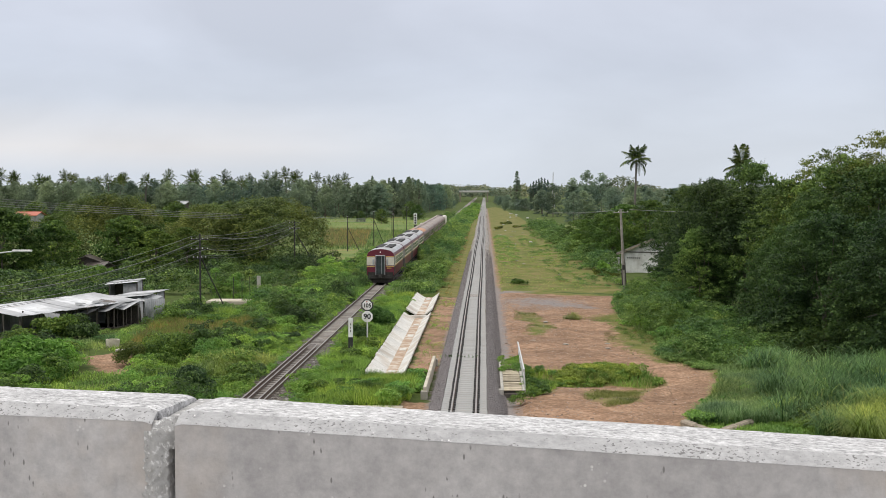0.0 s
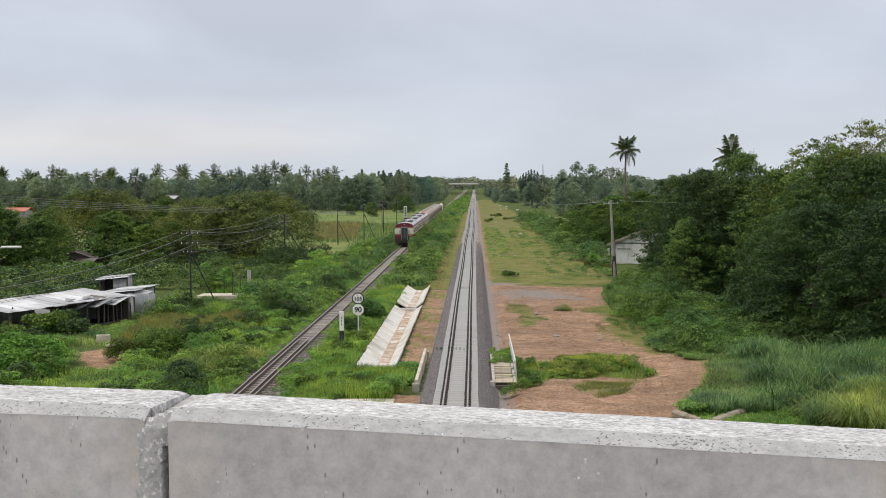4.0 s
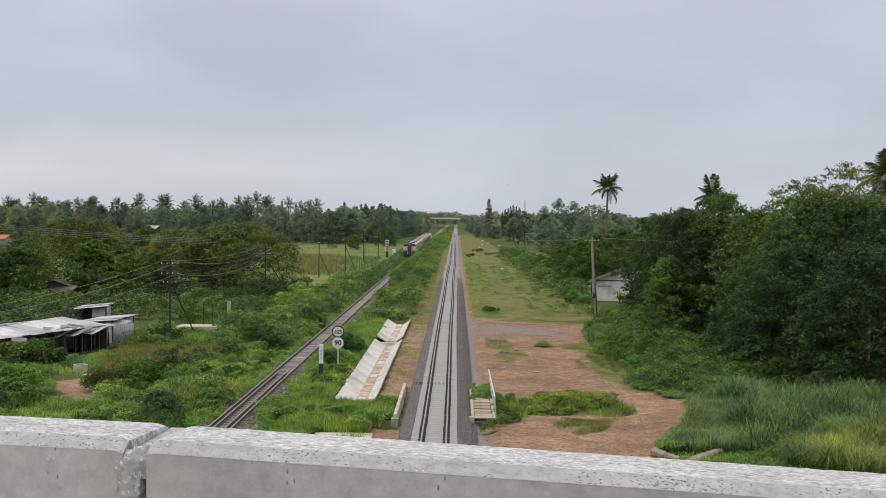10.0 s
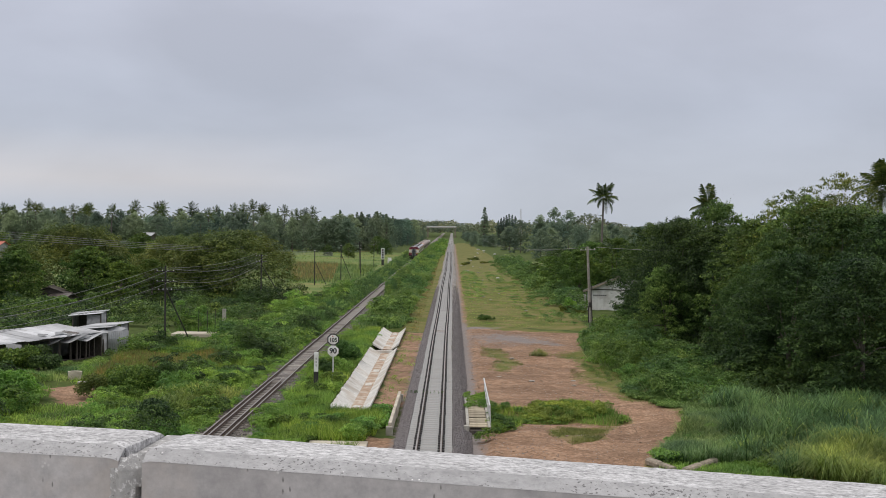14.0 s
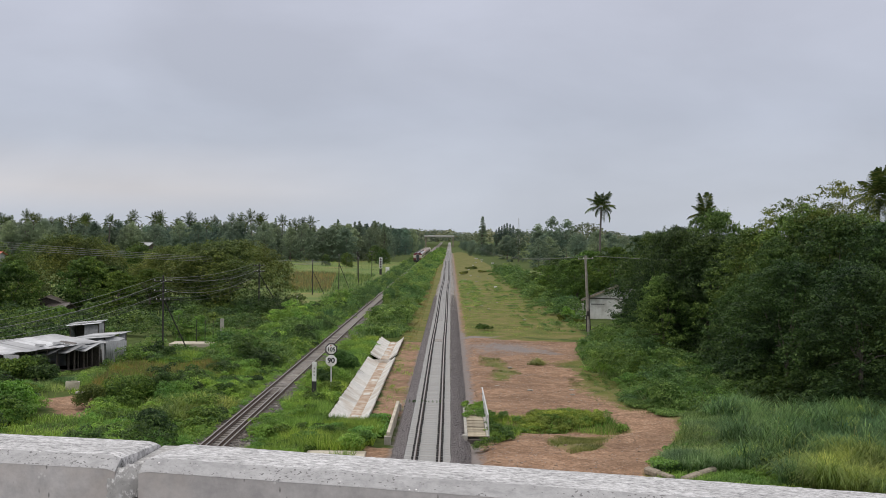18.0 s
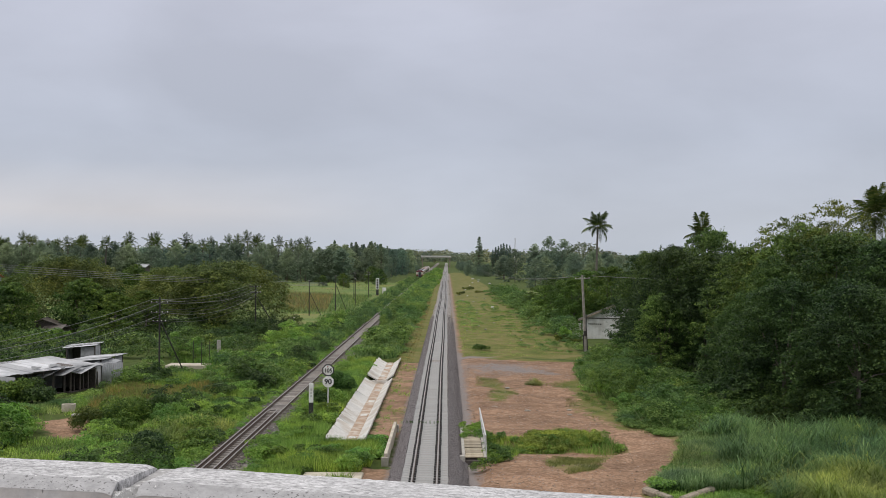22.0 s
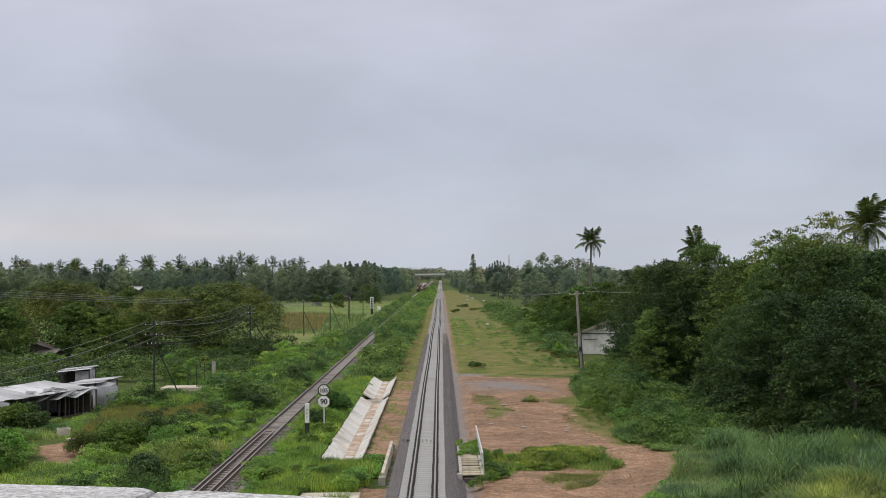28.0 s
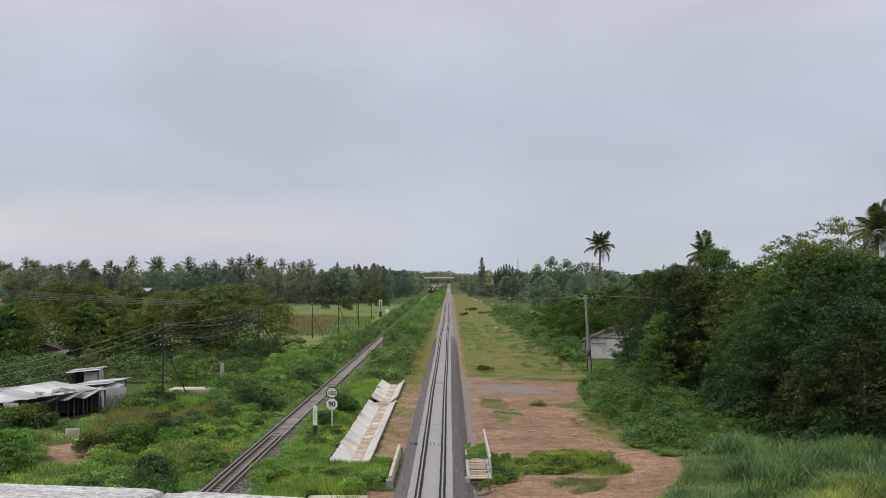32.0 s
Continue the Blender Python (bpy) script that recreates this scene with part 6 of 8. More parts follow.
# ---- undergrowth ----
OPEN = [YARD, STRIP, STRIP_NEAR, PATCH_LEFT, [(-8.1, 72.0), (-6.1, 72.0), (-6.1, 74.7), (-8.1, 74.7)], [(-5.7, 52.6), (-2.8, 52.6), (-2.8, 54.8), (-5.7, 54.8)], [(-5.85, 114.5), (-3.2, 114.5), (-3.2, 61.5), (-5.85, 61.5)], [(-10.9, 20), (-8.85, 20), (-8.7, 126), (-8.5, 1200), (-11.15, 1200), (-11.0, 126)], [(-2.5, 20), (2.5, 20), (2.5, 1200), (-2.5, 1200)],
        [(-35, 78.5), (-25.0, 78.5), (-24.0, 93.8), (-27.6, 100.3), (-31, 100.3)], [(-24.2, 97.4), (-19.0, 98.4), (-19.2, 106.8), (-24.4, 106.8)], [(17, 141), (26, 141), (26, 151), (17, 151)], [(-23.2, 73.4), (-20.4, 72.6), (-18.4, 64.5), (-16.6, 53), (-20.4, 53), (-21.6, 66)]]


def scattered(rng, region, n, gap=0.0):
    """Random places inside an outline and clear of what stays open."""
    pts = np.array(region)
    x = rng.uniform(pts[:, 0].min(), pts[:, 0].max(), n * 3)
    y = rng.uniform(pts[:, 1].min(), pts[:, 1].max(), n * 3)
    ok = poly_dist(x, y, region) > 0
    for o in OPEN:
        ok &= poly_dist(x, y, o) < -gap
    return x[ok][:n], y[ok][:n]


def thicket(name, label, seed, region, n, rad, high, size, per, leaf, gap=0.35, even=False, base=None):
    """A tangle of shrubs as one sheet of leaves."""
    rng = np.random.default_rng(seed)
    x, y = scattered(rng, region, n, gap)
    r = rng.uniform(*rad, len(x))
    h = rng.uniform(*high, len(x)) * (0.9 + 0.1 * np.sin(x + y * 0.4) if even else 0.62 + 0.75 * np.clip(np.sin(x * 0.62 + 1 + np.sin(y * 0.21)) * np.sin(y * 0.33 + 0.8 * np.sin(x * 0.4)), -0.4, 1))
    h = np.clip(h, 0.25, None)
    g = ground_height(x, y) if base is None else np.full(len(x), base)
    lobes = [np.stack([x, y, g + 0.34 * h, r * 0.72, r * 0.72, h * 0.4], 1)]
    for j in range(9):
        a, e = rng.uniform(0, 2 * np.pi, len(x)), rng.uniform(0, 1, len(x)) ** 0.6
        f = r * rng.uniform(0.2, 0.42, len(x))
        top = h * (0.35 + 0.5 * np.sqrt(1 - 0.85 * e ** 2)) * rng.uniform(0.8, 1.1, len(x))
        lobes.append(np.stack([x + np.cos(a) * e * r * 0.85, y + np.sin(a) * e * r * 0.85, g + top, f, f, np.minimum(f * 0.7, h * 0.3)], 1))
    lobes = np.concatenate(lobes)
    v, q = lobe_leaves(rng, lobes, per, size, droop=0.2, spread=0.55, up=0.7)
    me = fast_mesh(name, v, q, leaf)
    return tagged(new(name, me), label, "undergrowth", kind="stuff")


def sward(name, label, seed, region, n, high, width, leaf, lean=0.4, gap=0.1, clump=0.0, tuft=0, thin=False):
    rng = np.random.default_rng(seed)
    x, y = scattered(rng, region, n, gap)
    if clump:
        keep = (np.sin(x * 1.3 + 2.1 * np.sin(y * 0.5)) * np.sin(y * 0.9 + 1.7 * np.sin(x * 0.6)) + rng.uniform(-0.6, 0.6, len(x))) > clump
        x, y = x[keep], y[keep]
    if tuft:
        c = rng.integers(0, max(1, len(x) // tuft), len(x))
        x, y = x[c] + rng.normal(0, 0.16, len(x)), y[c] + rng.normal(0, 0.16, len(x))
        h = rng.uniform(*high, len(x))[c] * rng.uniform(0.55, 1.1, len(x))
    else:
        h = rng.uniform(*high, len(x))
    h = h * (0.8 + 0.3 * np.sin(x * 0.9) * np.sin(y * 0.7))
    v, q = (stalk_arrays if thin else blade_arrays)(rng, x, y, ground_height(x, y) - 0.03, h, np.full(len(x), width), lean)
    me = fast_mesh(name, v, q, leaf)
    return tagged(new(name, me), label, "grass", kind="stuff")


DRY = [(-23.5, 86), (-17, 90), (-15, 82), (-21.5, 73.5)]
OPEN.insert(0, YARD)
OPEN[1] = DRY
LEFT_NEAR = [(-30, 48), (-11, 48), (-11, 92), (-22.5, 88), (-23, 72), (-30, 68)]
LEFT_MID = [(-24, 88), (-11.2, 88), (-11.5, 165), (-16, 165), (-17, 116), (-24, 108)]
LEFT_DEEP = [(-24, 106), (-17, 112), (-15.5, 165), (-34, 165), (-34, 110)]
OPEN.insert(2, [(-47.5, 132), (-41, 132), (-41, 142), (-47.5, 142)])
OPEN.insert(2, [(-22.5, 110), (-20.6, 110), (-20.8, 117.6), (-22.4, 117.6)])
LEFT_BACK = [(-78, 98), (-34, 98), (-30, 128), (-30, 150), (-78, 150)]
BETWEEN = [(-8.7, 44), (-2.8, 44), (-2.6, 62), (-5.2, 62), (-5.4, 114), (-8.7, 114)]
HEDGE = [(-7.6, 112), (-3.9, 114.5), (-3.5, 232), (-8.0, 232)]
HEDGE_MID = [(-8.3, 226), (-3.5, 226), (-3.2, 430), (-8.3, 430)]
HEDGE_FAR = [(-7.6, 400), (-2.6, 400), (-2.2, 800), (-7.0, 800)]
VERGE = [(-14.0, 100), (-11.8, 100), (-11.6, 140), (-10.9, 152), (-10.8, 460), (-13.5, 460)]
RIGHT_BELT = [(13.6, 113), (11.4, 100), (11.4, 88), (13.2, 79), (12.6, 70), (14.4, 66), (18.4, 66), (19.4, 82), (18.2, 100), (16.5, 116)]
TALL = [(14.8, 65.8), (15.2, 61), (14.0, 56), (13.2, 52.6), (13.4, 50.9), (14.2, 50.2), (14.6, 46), (30, 42), (32, 64), (26, 67), (18, 67.5)]
CLUMP = [(14.9, 49.6), (15.6, 46), (21, 44.5), (20.4, 50.8), (17.4, 53), (15.8, 52.4)]
RIGHT_FAR = [(14.6, 152), (14.9, 140), (16.5, 140), (19, 300), (13.0, 340), (13.2, 240), (13.8, 190)]

thicket("undergrowth", "tangled green weeds and creepers beside the old track", 41, LEFT_NEAR, 520, (0.4, 1.0), (0.45, 1.4), 0.10, 250000, "leaf_light", 0.2)
thicket("undergrowth", "dark clumps of shrubs in the weeds beside the old track", 111, LEFT_NEAR, 34, (0.6, 1.3), (1.1, 2.0), 0.12, 34000, "leaf_deep")
thicket("undergrowth", "dark clumps of shrubs farther along the old track", 112, LEFT_MID, 22, (0.7, 1.5), (1.2, 2.4), 0.16, 15000, "leaf_deep")
thicket("undergrowth", "darker shrubs among the weeds", 42, LEFT_NEAR, 120, (0.5, 1.2), (0.9, 2.0), 0.125, 100000, "leaf_mid")
thicket("undergrowth", "green weeds and low shrubs along the old track", 43, LEFT_MID, 330, (0.6, 1.5), (0.6, 1.9), 0.165, 120000, "leaf_light", 0.2)
# canopy shade is given by darker leaf colours in these two thickets
thicket("undergrowth", "darker scrub below the spreading trees, shade in its leaf tone", 122, LEFT_DEEP, 200, (0.7, 1.6), (0.7, 2.0), 0.19, 60000, "leaf_wood", 0.2)
thicket("undergrowth", "dark scrub under the spreading trees, shade put into its leaves", 147, [(-40, 141), (-19, 143), (-18.4, 158), (-40, 158)], 90, (1.0, 1.9), (1.6, 3.0), 0.2, 30000, "leaf_deep", 0.2)
thicket("undergrowth", "mid green shrubs along the old track", 44, LEFT_MID, 150, (0.6, 1.4), (0.9, 2.3), 0.17, 70000, "leaf_hedge")
thicket("undergrowth", "broad green scrub behind the sheds", 45, LEFT_BACK, 330, (1.0, 2.2), (0.8, 2.2), 0.34, 40000, "leaf_wood")
thicket("undergrowth", "paler scrub behind the sheds", 57, LEFT_BACK, 150, (0.9, 2.0), (0.8, 2.2), 0.26, 34000, "leaf_mid")
thicket("undergrowth", "dark scrub behind the sheds", 133, LEFT_BACK, 120, (1.0, 2.2), (1.0, 2.6), 0.26, 34000, "leaf_deep")
thicket("undergrowth", "bright creepers between the two tracks", 46, BETWEEN, 120, (0.4, 0.9), (0.3, 0.9), 0.105, 70000, "leaf_light", 0.15)
thicket("hedge", "dense hedge of shrubs between the two tracks", 47, HEDGE, 300, (0.8, 1.5), (0.8, 1.9), 0.19, 84000, "leaf_hedge", 0.4)
thicket("hedge", "tall weeds crowding the old rails", 82, [(-7.9, 160), (-7.3, 152), (-7.2, 225), (-8.1, 225), (-8.1, 168)], 230, (0.4, 0.65), (2.7, 3.1), 0.17, 46000, "leaf_hedge", -0.6, True)
thicket("hedge", "tall weeds crowding the old rails farther on", 114, [(-8.1, 222), (-7.3, 222), (-7.0, 520), (-8.0, 520)], 420, (0.5, 0.7), (2.7, 3.0), 0.26, 40000, "leaf_hedge", -0.6, True)
thicket("hedge", "darker shrubs in the hedge between the tracks", 48, HEDGE, 110, (0.8, 1.4), (1.0, 2.1), 0.19, 36000, "leaf_mid", 0.5)
thicket("hedge", "lower hedge farther along the line", 98, HEDGE_MID, 420, (0.8, 1.5), (0.6, 1.5), 0.3, 44000, "leaf_hedge", 0.2)
thicket("hedge", "far hedge beside the line", 49, HEDGE_FAR, 300, (1.4, 2.4), (0.8, 1.6), 0.7, 14000, "leaf_light")
thicket("verge_shrubs", "rank green verge beyond the old track", 50, VERGE, 380, (0.8, 1.5), (0.8, 2.1), 0.21, 76000, "leaf_hedge", -0.1)
thicket("undergrowth", "mid green shrubs at the foot of the trees", 51, RIGHT_BELT, 150, (0.7, 1.4), (1.1, 2.6), 0.13, 90000, "leaf_hedge", 0.7)
thicket("undergrowth", "dark shrubs scattered at the foot of the trees", 144, RIGHT_BELT, 90, (0.6, 1.3), (1.2, 2.7), 0.13, 60000, "leaf_mid", 0.7)
# dark leaves added here stand in for the deep shade under the trees
thicket("undergrowth", "dark growth under the dense trees, shade put into its leaf colour", 131, [(19.2, 70), (21, 67.4), (27, 65.6), (33, 70), (30, 82), (21, 92), (19.0, 84)], 120, (0.9, 1.7), (2.4, 4.4), 0.17, 66000, "leaf_deep", -9)
thicket("undergrowth", "bright creeping growth at the foot of the shrubs", 113, [(13.2, 81.5), (12.0, 76), (11.4, 69.6), (12.8, 66.6), (14.8, 65.4), (14.4, 70), (13.4, 74)], 70, (0.35, 0.8), (0.25, 0.8), 0.11, 24000, "leaf_hedge", -9)
thicket("undergrowth", "fresh green low growth at the edge of the yard", 52, RIGHT_BELT, 170, (0.5, 1.1), (0.5, 1.5), 0.125, 80000, "leaf_light", 0.2)
thicket("undergrowth", "green scrub along the far edge of the open strip", 53, RIGHT_FAR, 300, (0.9, 2.0), (0.9, 2.8), 0.28, 60000, "leaf_hedge")
thicket("undergrowth", "tall scrub beyond the house", 57, [(16.5, 154), (32, 152), (34, 215), (16.5, 225)], 170, (1.6, 2.8), (2.0, 4.2), 0.4, 30000, "leaf_mid")
OPEN[0] = [(50, 50), (50.1, 50), (50.1, 50.1)]
thicket("undergrowth", "yellowish weeds filling the ditch by the footbridge", 54, CULVERT_WEEDS, 70, (0.2, 0.5), (0.15, 0.5), 0.075, 22000, "leaf_light", 0.05)
thicket("undergrowth", "yellow-green creepers along the ditch bank", 115, [(5.0, 66.2), (7.4, 67.6), (9.0, 66.0), (9.6, 64), (6.4, 63.4), (4.6, 62.6)], 90, (0.25, 0.6), (0.16, 0.5), 0.075, 34000, "leaf_creeper", -9)
thicket("undergrowth", "dark weeds against the footbridge", 116, [(3.1, 64), (4.6, 63), (4.0, 57.4), (3.0, 55.4), (2.0, 55.6), (2.6, 56.2), (3.1, 57.4)], 18, (0.3, 0.6), (0.4, 0.8), 0.08, 8000, "leaf_mid", -9)
thicket("undergrowth", "weeds grown over the far end of the footbridge", 132, [(1.75, 63.4), (2.9, 63.8), (2.9, 68.6), (1.6, 68.6)], 26, (0.15, 0.35), (0.2, 0.5), 0.08, 5200, "leaf_light", -9, False, -0.08)
thicket("undergrowth", "weeds in the ditch beside the culvert beam", 55, [(-3.2, 66), (-2.5, 66), (-2.3, 57), (-3.6, 57)], 26, (0.4, 0.7), (0.5, 0.7), 0.12, 9000, "leaf_light", -0.6)
thicket("shrub", "low dark weeds at the far end of the yard", 117, [(3.6, 126), (5.4, 126), (5.4, 129), (3.6, 129)], 8, (0.3, 0.6), (0.3, 0.6), 0.15, 1400, "leaf_mid", -9)
thicket("undergrowth", "loose taller weeds over the open strip", 118, [(2.9, 150), (5.6, 150), (6.4, 190), (5.4, 260), (2.9, 260)], 140, (0.3, 0.8), (0.1, 0.35), 0.12, 9000, "leaf_hedge", -9)
thicket("undergrowth", "scattered shrubs before the scrub edge", 151, [(12.0, 122), (15.4, 122), (14.6, 190), (14.4, 330), (10.5, 330), (11.6, 200)], 60, (0.4, 1.1), (0.4, 1.3), 0.17, 14000, "leaf_hedge", -9)
thicket("undergrowth", "low weeds along the right side of the open strip", 119, [(9.0, 122), (13.5, 122), (12.0, 200), (8.6, 260), (7.4, 230)], 120, (0.3, 0.9), (0.1, 0.35), 0.12, 9000, "leaf_hedge", -9)
# very low dark leaves in a thin line across the new track
thicket("track_weeds", "low dark leafy line across the new track", 59, [(-1.35, 68.5), (0.56, 68.5), (0.56, 68.8), (-1.35, 68.8)], 14, (0.05, 0.09), (0.05, 0.1), 0.04, 700, "leaf_deep", -9, False, -0.02)
thicket("brush_pile", "pile of dry brown brush beside the yard wall", 60, [(14.0, 139.5), (16.2, 139.5), (16.2, 141), (14.0, 141)], 9, (0.5, 0.9), (0.7, 1.1), 0.2, 2400, "leaf_olive", -9)
for hx, hy in ((6.4, 350), (7.6, 352), (4.6, 300), (9.6, 318)):
    thicket("brush_pile", "heap of cut brown brush on the open strip", 140 + int(hx), [(hx - 0.9, hy - 2), (hx + 0.9, hy - 2), (hx + 0.9, hy + 2), (hx - 0.9, hy + 2)], 6, (0.5, 0.9), (0.5, 0.9), 0.3, 900, "leaf_olive", -9)
sward("grass_tufts", "thin grass on the bare yard", 64, YARD_TUFT, 12000, (0.06, 0.22), 0.016, "grass_yard", 0.8, -9, 0.3, 0, True)
sward("grass_tufts", "thin grass over the far yard", 65, YARD_TUFT_FAR, 5000, (0.05, 0.16), 0.018, "grass_yard", 0.8, -9, 0.1, 0, True)
thicket("undergrowth", "low creeping weeds along the yard's edge", 155, [(9.8, 90), (11.4, 90), (12.8, 80), (13.2, 68), (10.8, 67.6), (11.2, 78)], 110, (0.15, 0.4), (0.25, 0.3), 0.06, 9000, "leaf_hedge", -9, True, -0.45)
sward("grass_tufts", "sparse grass along the yard's edge", 66, YARD_EDGE, 9000, (0.05, 0.2), 0.018, "grass_yard", 0.8, -9, 0.15, 0, True)
sward("grass_tufts", "tall grass in the ditch by the footbridge", 67, CULVERT_WEEDS, 5000, (0.2, 0.6), 0.02, "grass_fresh", 0.6, -9, 0.0, 0, True)
OPEN[0] = YARD
thicket("verge_shrubs", "lush rounded growth along the verge", 143, [(-17.5, 96), (-13.4, 96), (-12.6, 168), (-16.4, 172), (-18.5, 130)], 74, (0.8, 1.5), (1.3, 2.3), 0.14, 60000, "leaf_light", -9)
OPEN.append(CLUMP)
sward("tall_grass", "tall pale green reed grass below the trees", 61, TALL, 46000, (0.8, 2.1), 0.026, "reed", 0.8, 0.1, 0.0, 60)
sward("tall_grass", "lighter reed blades among the tall grass", 148, TALL, 2200, (1.0, 1.8), 0.02, "reed_warm", 0.8, 0.1, 0.0, 26)
# weeds in the deep green leaf colour, behind the reeds
thicket("undergrowth", "dark weeds behind the reeds", 127, [(17.5, 66), (24, 64.5), (26, 69), (18.5, 72.5)], 44, (0.5, 1.0), (0.6, 1.3), 0.14, 16000, "leaf_deep", -9)
sward("tall_grass", "yellow-green clump of arching reed grass", 120, CLUMP, 11000, (1.0, 1.8), 0.022, "reed_warm", 1.0, -9, 0.0, 90)
thicket("undergrowth", "leafy weeds between the reed clumps", 58, TALL, 120, (0.5, 1.0), (0.5, 1.1), 0.14, 40000, "leaf_mid", 0.3)
thicket("undergrowth", "bright leafy weeds at the edge of the reeds", 125, [(13.6, 64.5), (13.2, 61.5), (11.2, 55.2), (9.8, 51), (13.6, 51), (14.4, 56), (15.6, 64)], 110, (0.3, 0.8), (0.4, 1.0), 0.10, 36000, "leaf_light", 0.1)
sward("tall_grass", "bright grass at the edge of the reeds", 73, [(13.6, 64.5), (13.2, 61.5), (11.2, 55.2), (9.6, 50.6), (13.8, 50.6), (14.8, 56), (16, 65)], 16000, (0.35, 1.0), 0.018, "grass", 0.7, 0.1)
sward("tall_grass", "low bright grass round the fallen kerbs", 145, [(8.9, 47.5), (15, 46), (15, 51.5), (12.4, 52), (10.4, 51.6)], 7000, (0.12, 0.35), 0.018, "grass_fresh", 0.6, -9)
thicket("undergrowth", "leafy weeds round the fallen kerbs", 146, [(10.8, 51.6), (12.4, 52), (15.0, 51), (15.0, 48.5), (13.0, 50.6)], 22, (0.25, 0.55), (0.25, 0.7), 0.085, 9000, "leaf_light", -9)
OPEN.remove(CLUMP)
sward("tall_grass", "straw-coloured stems in the reed grass", 62, TALL, 260, (1.1, 1.9), 0.010, "grass_dry", 0.3, 0.2)
sward("grass", "rank green grass among the weeds", 63, LEFT_NEAR, 28000, (0.3, 0.9), 0.024, "grass_fresh", 0.6, 0.1, -0.25, 0, True)
sward("grass", "green grass along the old track", 68, LEFT_MID, 60000, (0.4, 1.1), 0.04, "grass_fresh", 0.6, 0.1, -0.35, 0, True)
sward("grass", "tall feathery grass on the near verge", 126, [(-15.6, 86), (-11.3, 86), (-11.6, 142), (-14.6, 142)], 30000, (0.7, 1.6), 0.035, "reed", 0.7, 0.1, -0.2, 0, True)
sward("grass", "feathery green grass on the verge", 80, VERGE, 44000, (0.7, 1.8), 0.05, "reed", 0.6, -0.2, -0.6, 0, True)
sward("grass", "long grass in the hedge", 83, HEDGE, 24000, (0.6, 1.7), 0.05, "grass", 0.5, 0.2, -0.2, 0, True)
sward("grass", "long grass in the scrub behind the sheds", 84, LEFT_BACK, 8000, (0.6, 1.6), 0.05, "grass", 0.6, 0.1, -0.1, 0, True)
sward("grass", "grass under the trees at the yard's edge", 85, RIGHT_BELT, 26000, (0.4, 1.3), 0.035, "grass", 0.6, 0.2, -0.1, 0, True)
OPEN.pop()
sward("grass", "brownish grass round the well ring", 123, [(-29, 72), (-23.4, 73.2), (-22.4, 77), (-22.8, 81), (-27, 79)], 7000, (0.25, 0.6), 0.022, "grass", 0.6, -9, -0.3, 0, True)
thicket("undergrowth", "leafy weeds between the sheds and the slab", 154, [(-24.6, 90), (-17.5, 93), (-17.6, 98), (-24.4, 97)], 60, (0.4, 0.8), (0.3, 0.9), 0.12, 18000, "leaf_hedge", -9)
thicket("undergrowth", "leafy weeds round the well ring and the sheds", 153, [(-29.5, 73), (-23.6, 73.6), (-21.6, 80), (-22.6, 90), (-25, 92), (-26, 80)], 70, (0.3, 0.7), (0.25, 0.7), 0.1, 20000, "leaf_hedge", -9)
sward("grass", "low weeds before the dirt patch", 79, [(-22.0, 63.5), (-18.0, 64), (-15.4, 53), (-20.2, 53)], 4500, (0.15, 0.4), 0.02, "grass_fresh", 0.6, 0.0)
sward("grass", "scattered tufts on the earth beside the drain", 124, STRIP, 9000, (0.05, 0.2), 0.016, "grass_fresh", 0.8, -9, 0.25, 0, True)
sward("grass", "pale reed grass beside the old track", 121, [(-16.2, 67.4), (-11.4, 69.5), (-11.2, 62), (-14.9, 62)], 9000, (0.6, 1.3), 0.022, "reed_warm", 0.6, 0.0, 0.0, 14)
thicket("undergrowth", "darker weed clumps in the bright grass between the tracks", 128, [(-8.4, 54), (-4.4, 54), (-5.0, 62), (-6.2, 76), (-8.4, 76)], 22, (0.4, 0.8), (0.5, 1.1), 0.11, 16000, "leaf_mid", 0.0)
sward("grass", "bright grass between the tracks", 69, BETWEEN, 50000, (0.3, 0.8), 0.024, "grass_fresh", 0.6, 0.0, 0.0, 0, True)
sward("grass", "short grass creeping onto the old ballast", 74, [(-11.6, 44), (-10.7, 44), (-10.8, 120), (-11.6, 120)], 3000, (0.15, 0.4), 0.018, "grass_fresh", 0.6, -0.4, 0.0, 0, True)
thicket("undergrowth", "low weeds creeping onto the old ballast", 149, [(-11.7, 44), (-10.75, 44), (-10.8, 160), (-11.8, 160)], 220, (0.2, 0.45), (0.3, 0.6), 0.085, 26000, "leaf_light", -9, False, -0.25)
thicket("undergrowth", "weeds pressing against the old rails", 152, [(-11.0, 44), (-10.62, 44), (-10.6, 74), (-10.75, 150), (-11.2, 150)], 300, (0.15, 0.3), (0.25, 0.5), 0.08, 24000, "leaf_light", -9, True, -0.14)
thicket("undergrowth", "low weeds along the old ballast", 150, [(-8.9, 62), (-8.0, 44), (-8.0, 160), (-9.0, 160), (-9.0, 76)], 220, (0.2, 0.45), (0.3, 0.6), 0.085, 26000, "leaf_light", -9, False, -0.22)
sward("grass", "short grass along the old ballast", 75, [(-8.95, 44), (-8.1, 44), (-8.1, 120), (-8.8, 120)], 3000, (0.15, 0.4), 0.018, "grass_fresh", 0.6, -0.4, 0.0, 0, True)
sward("grass", "tufts over the open strip beyond the yard", 76, [(2.6, 119), (13, 118), (12, 190), (10.4, 260), (2.6, 260)], 24000, (0.04, 0.15), 0.03, "grass_fresh", 0.9, 0.0, -0.2, 0, True)
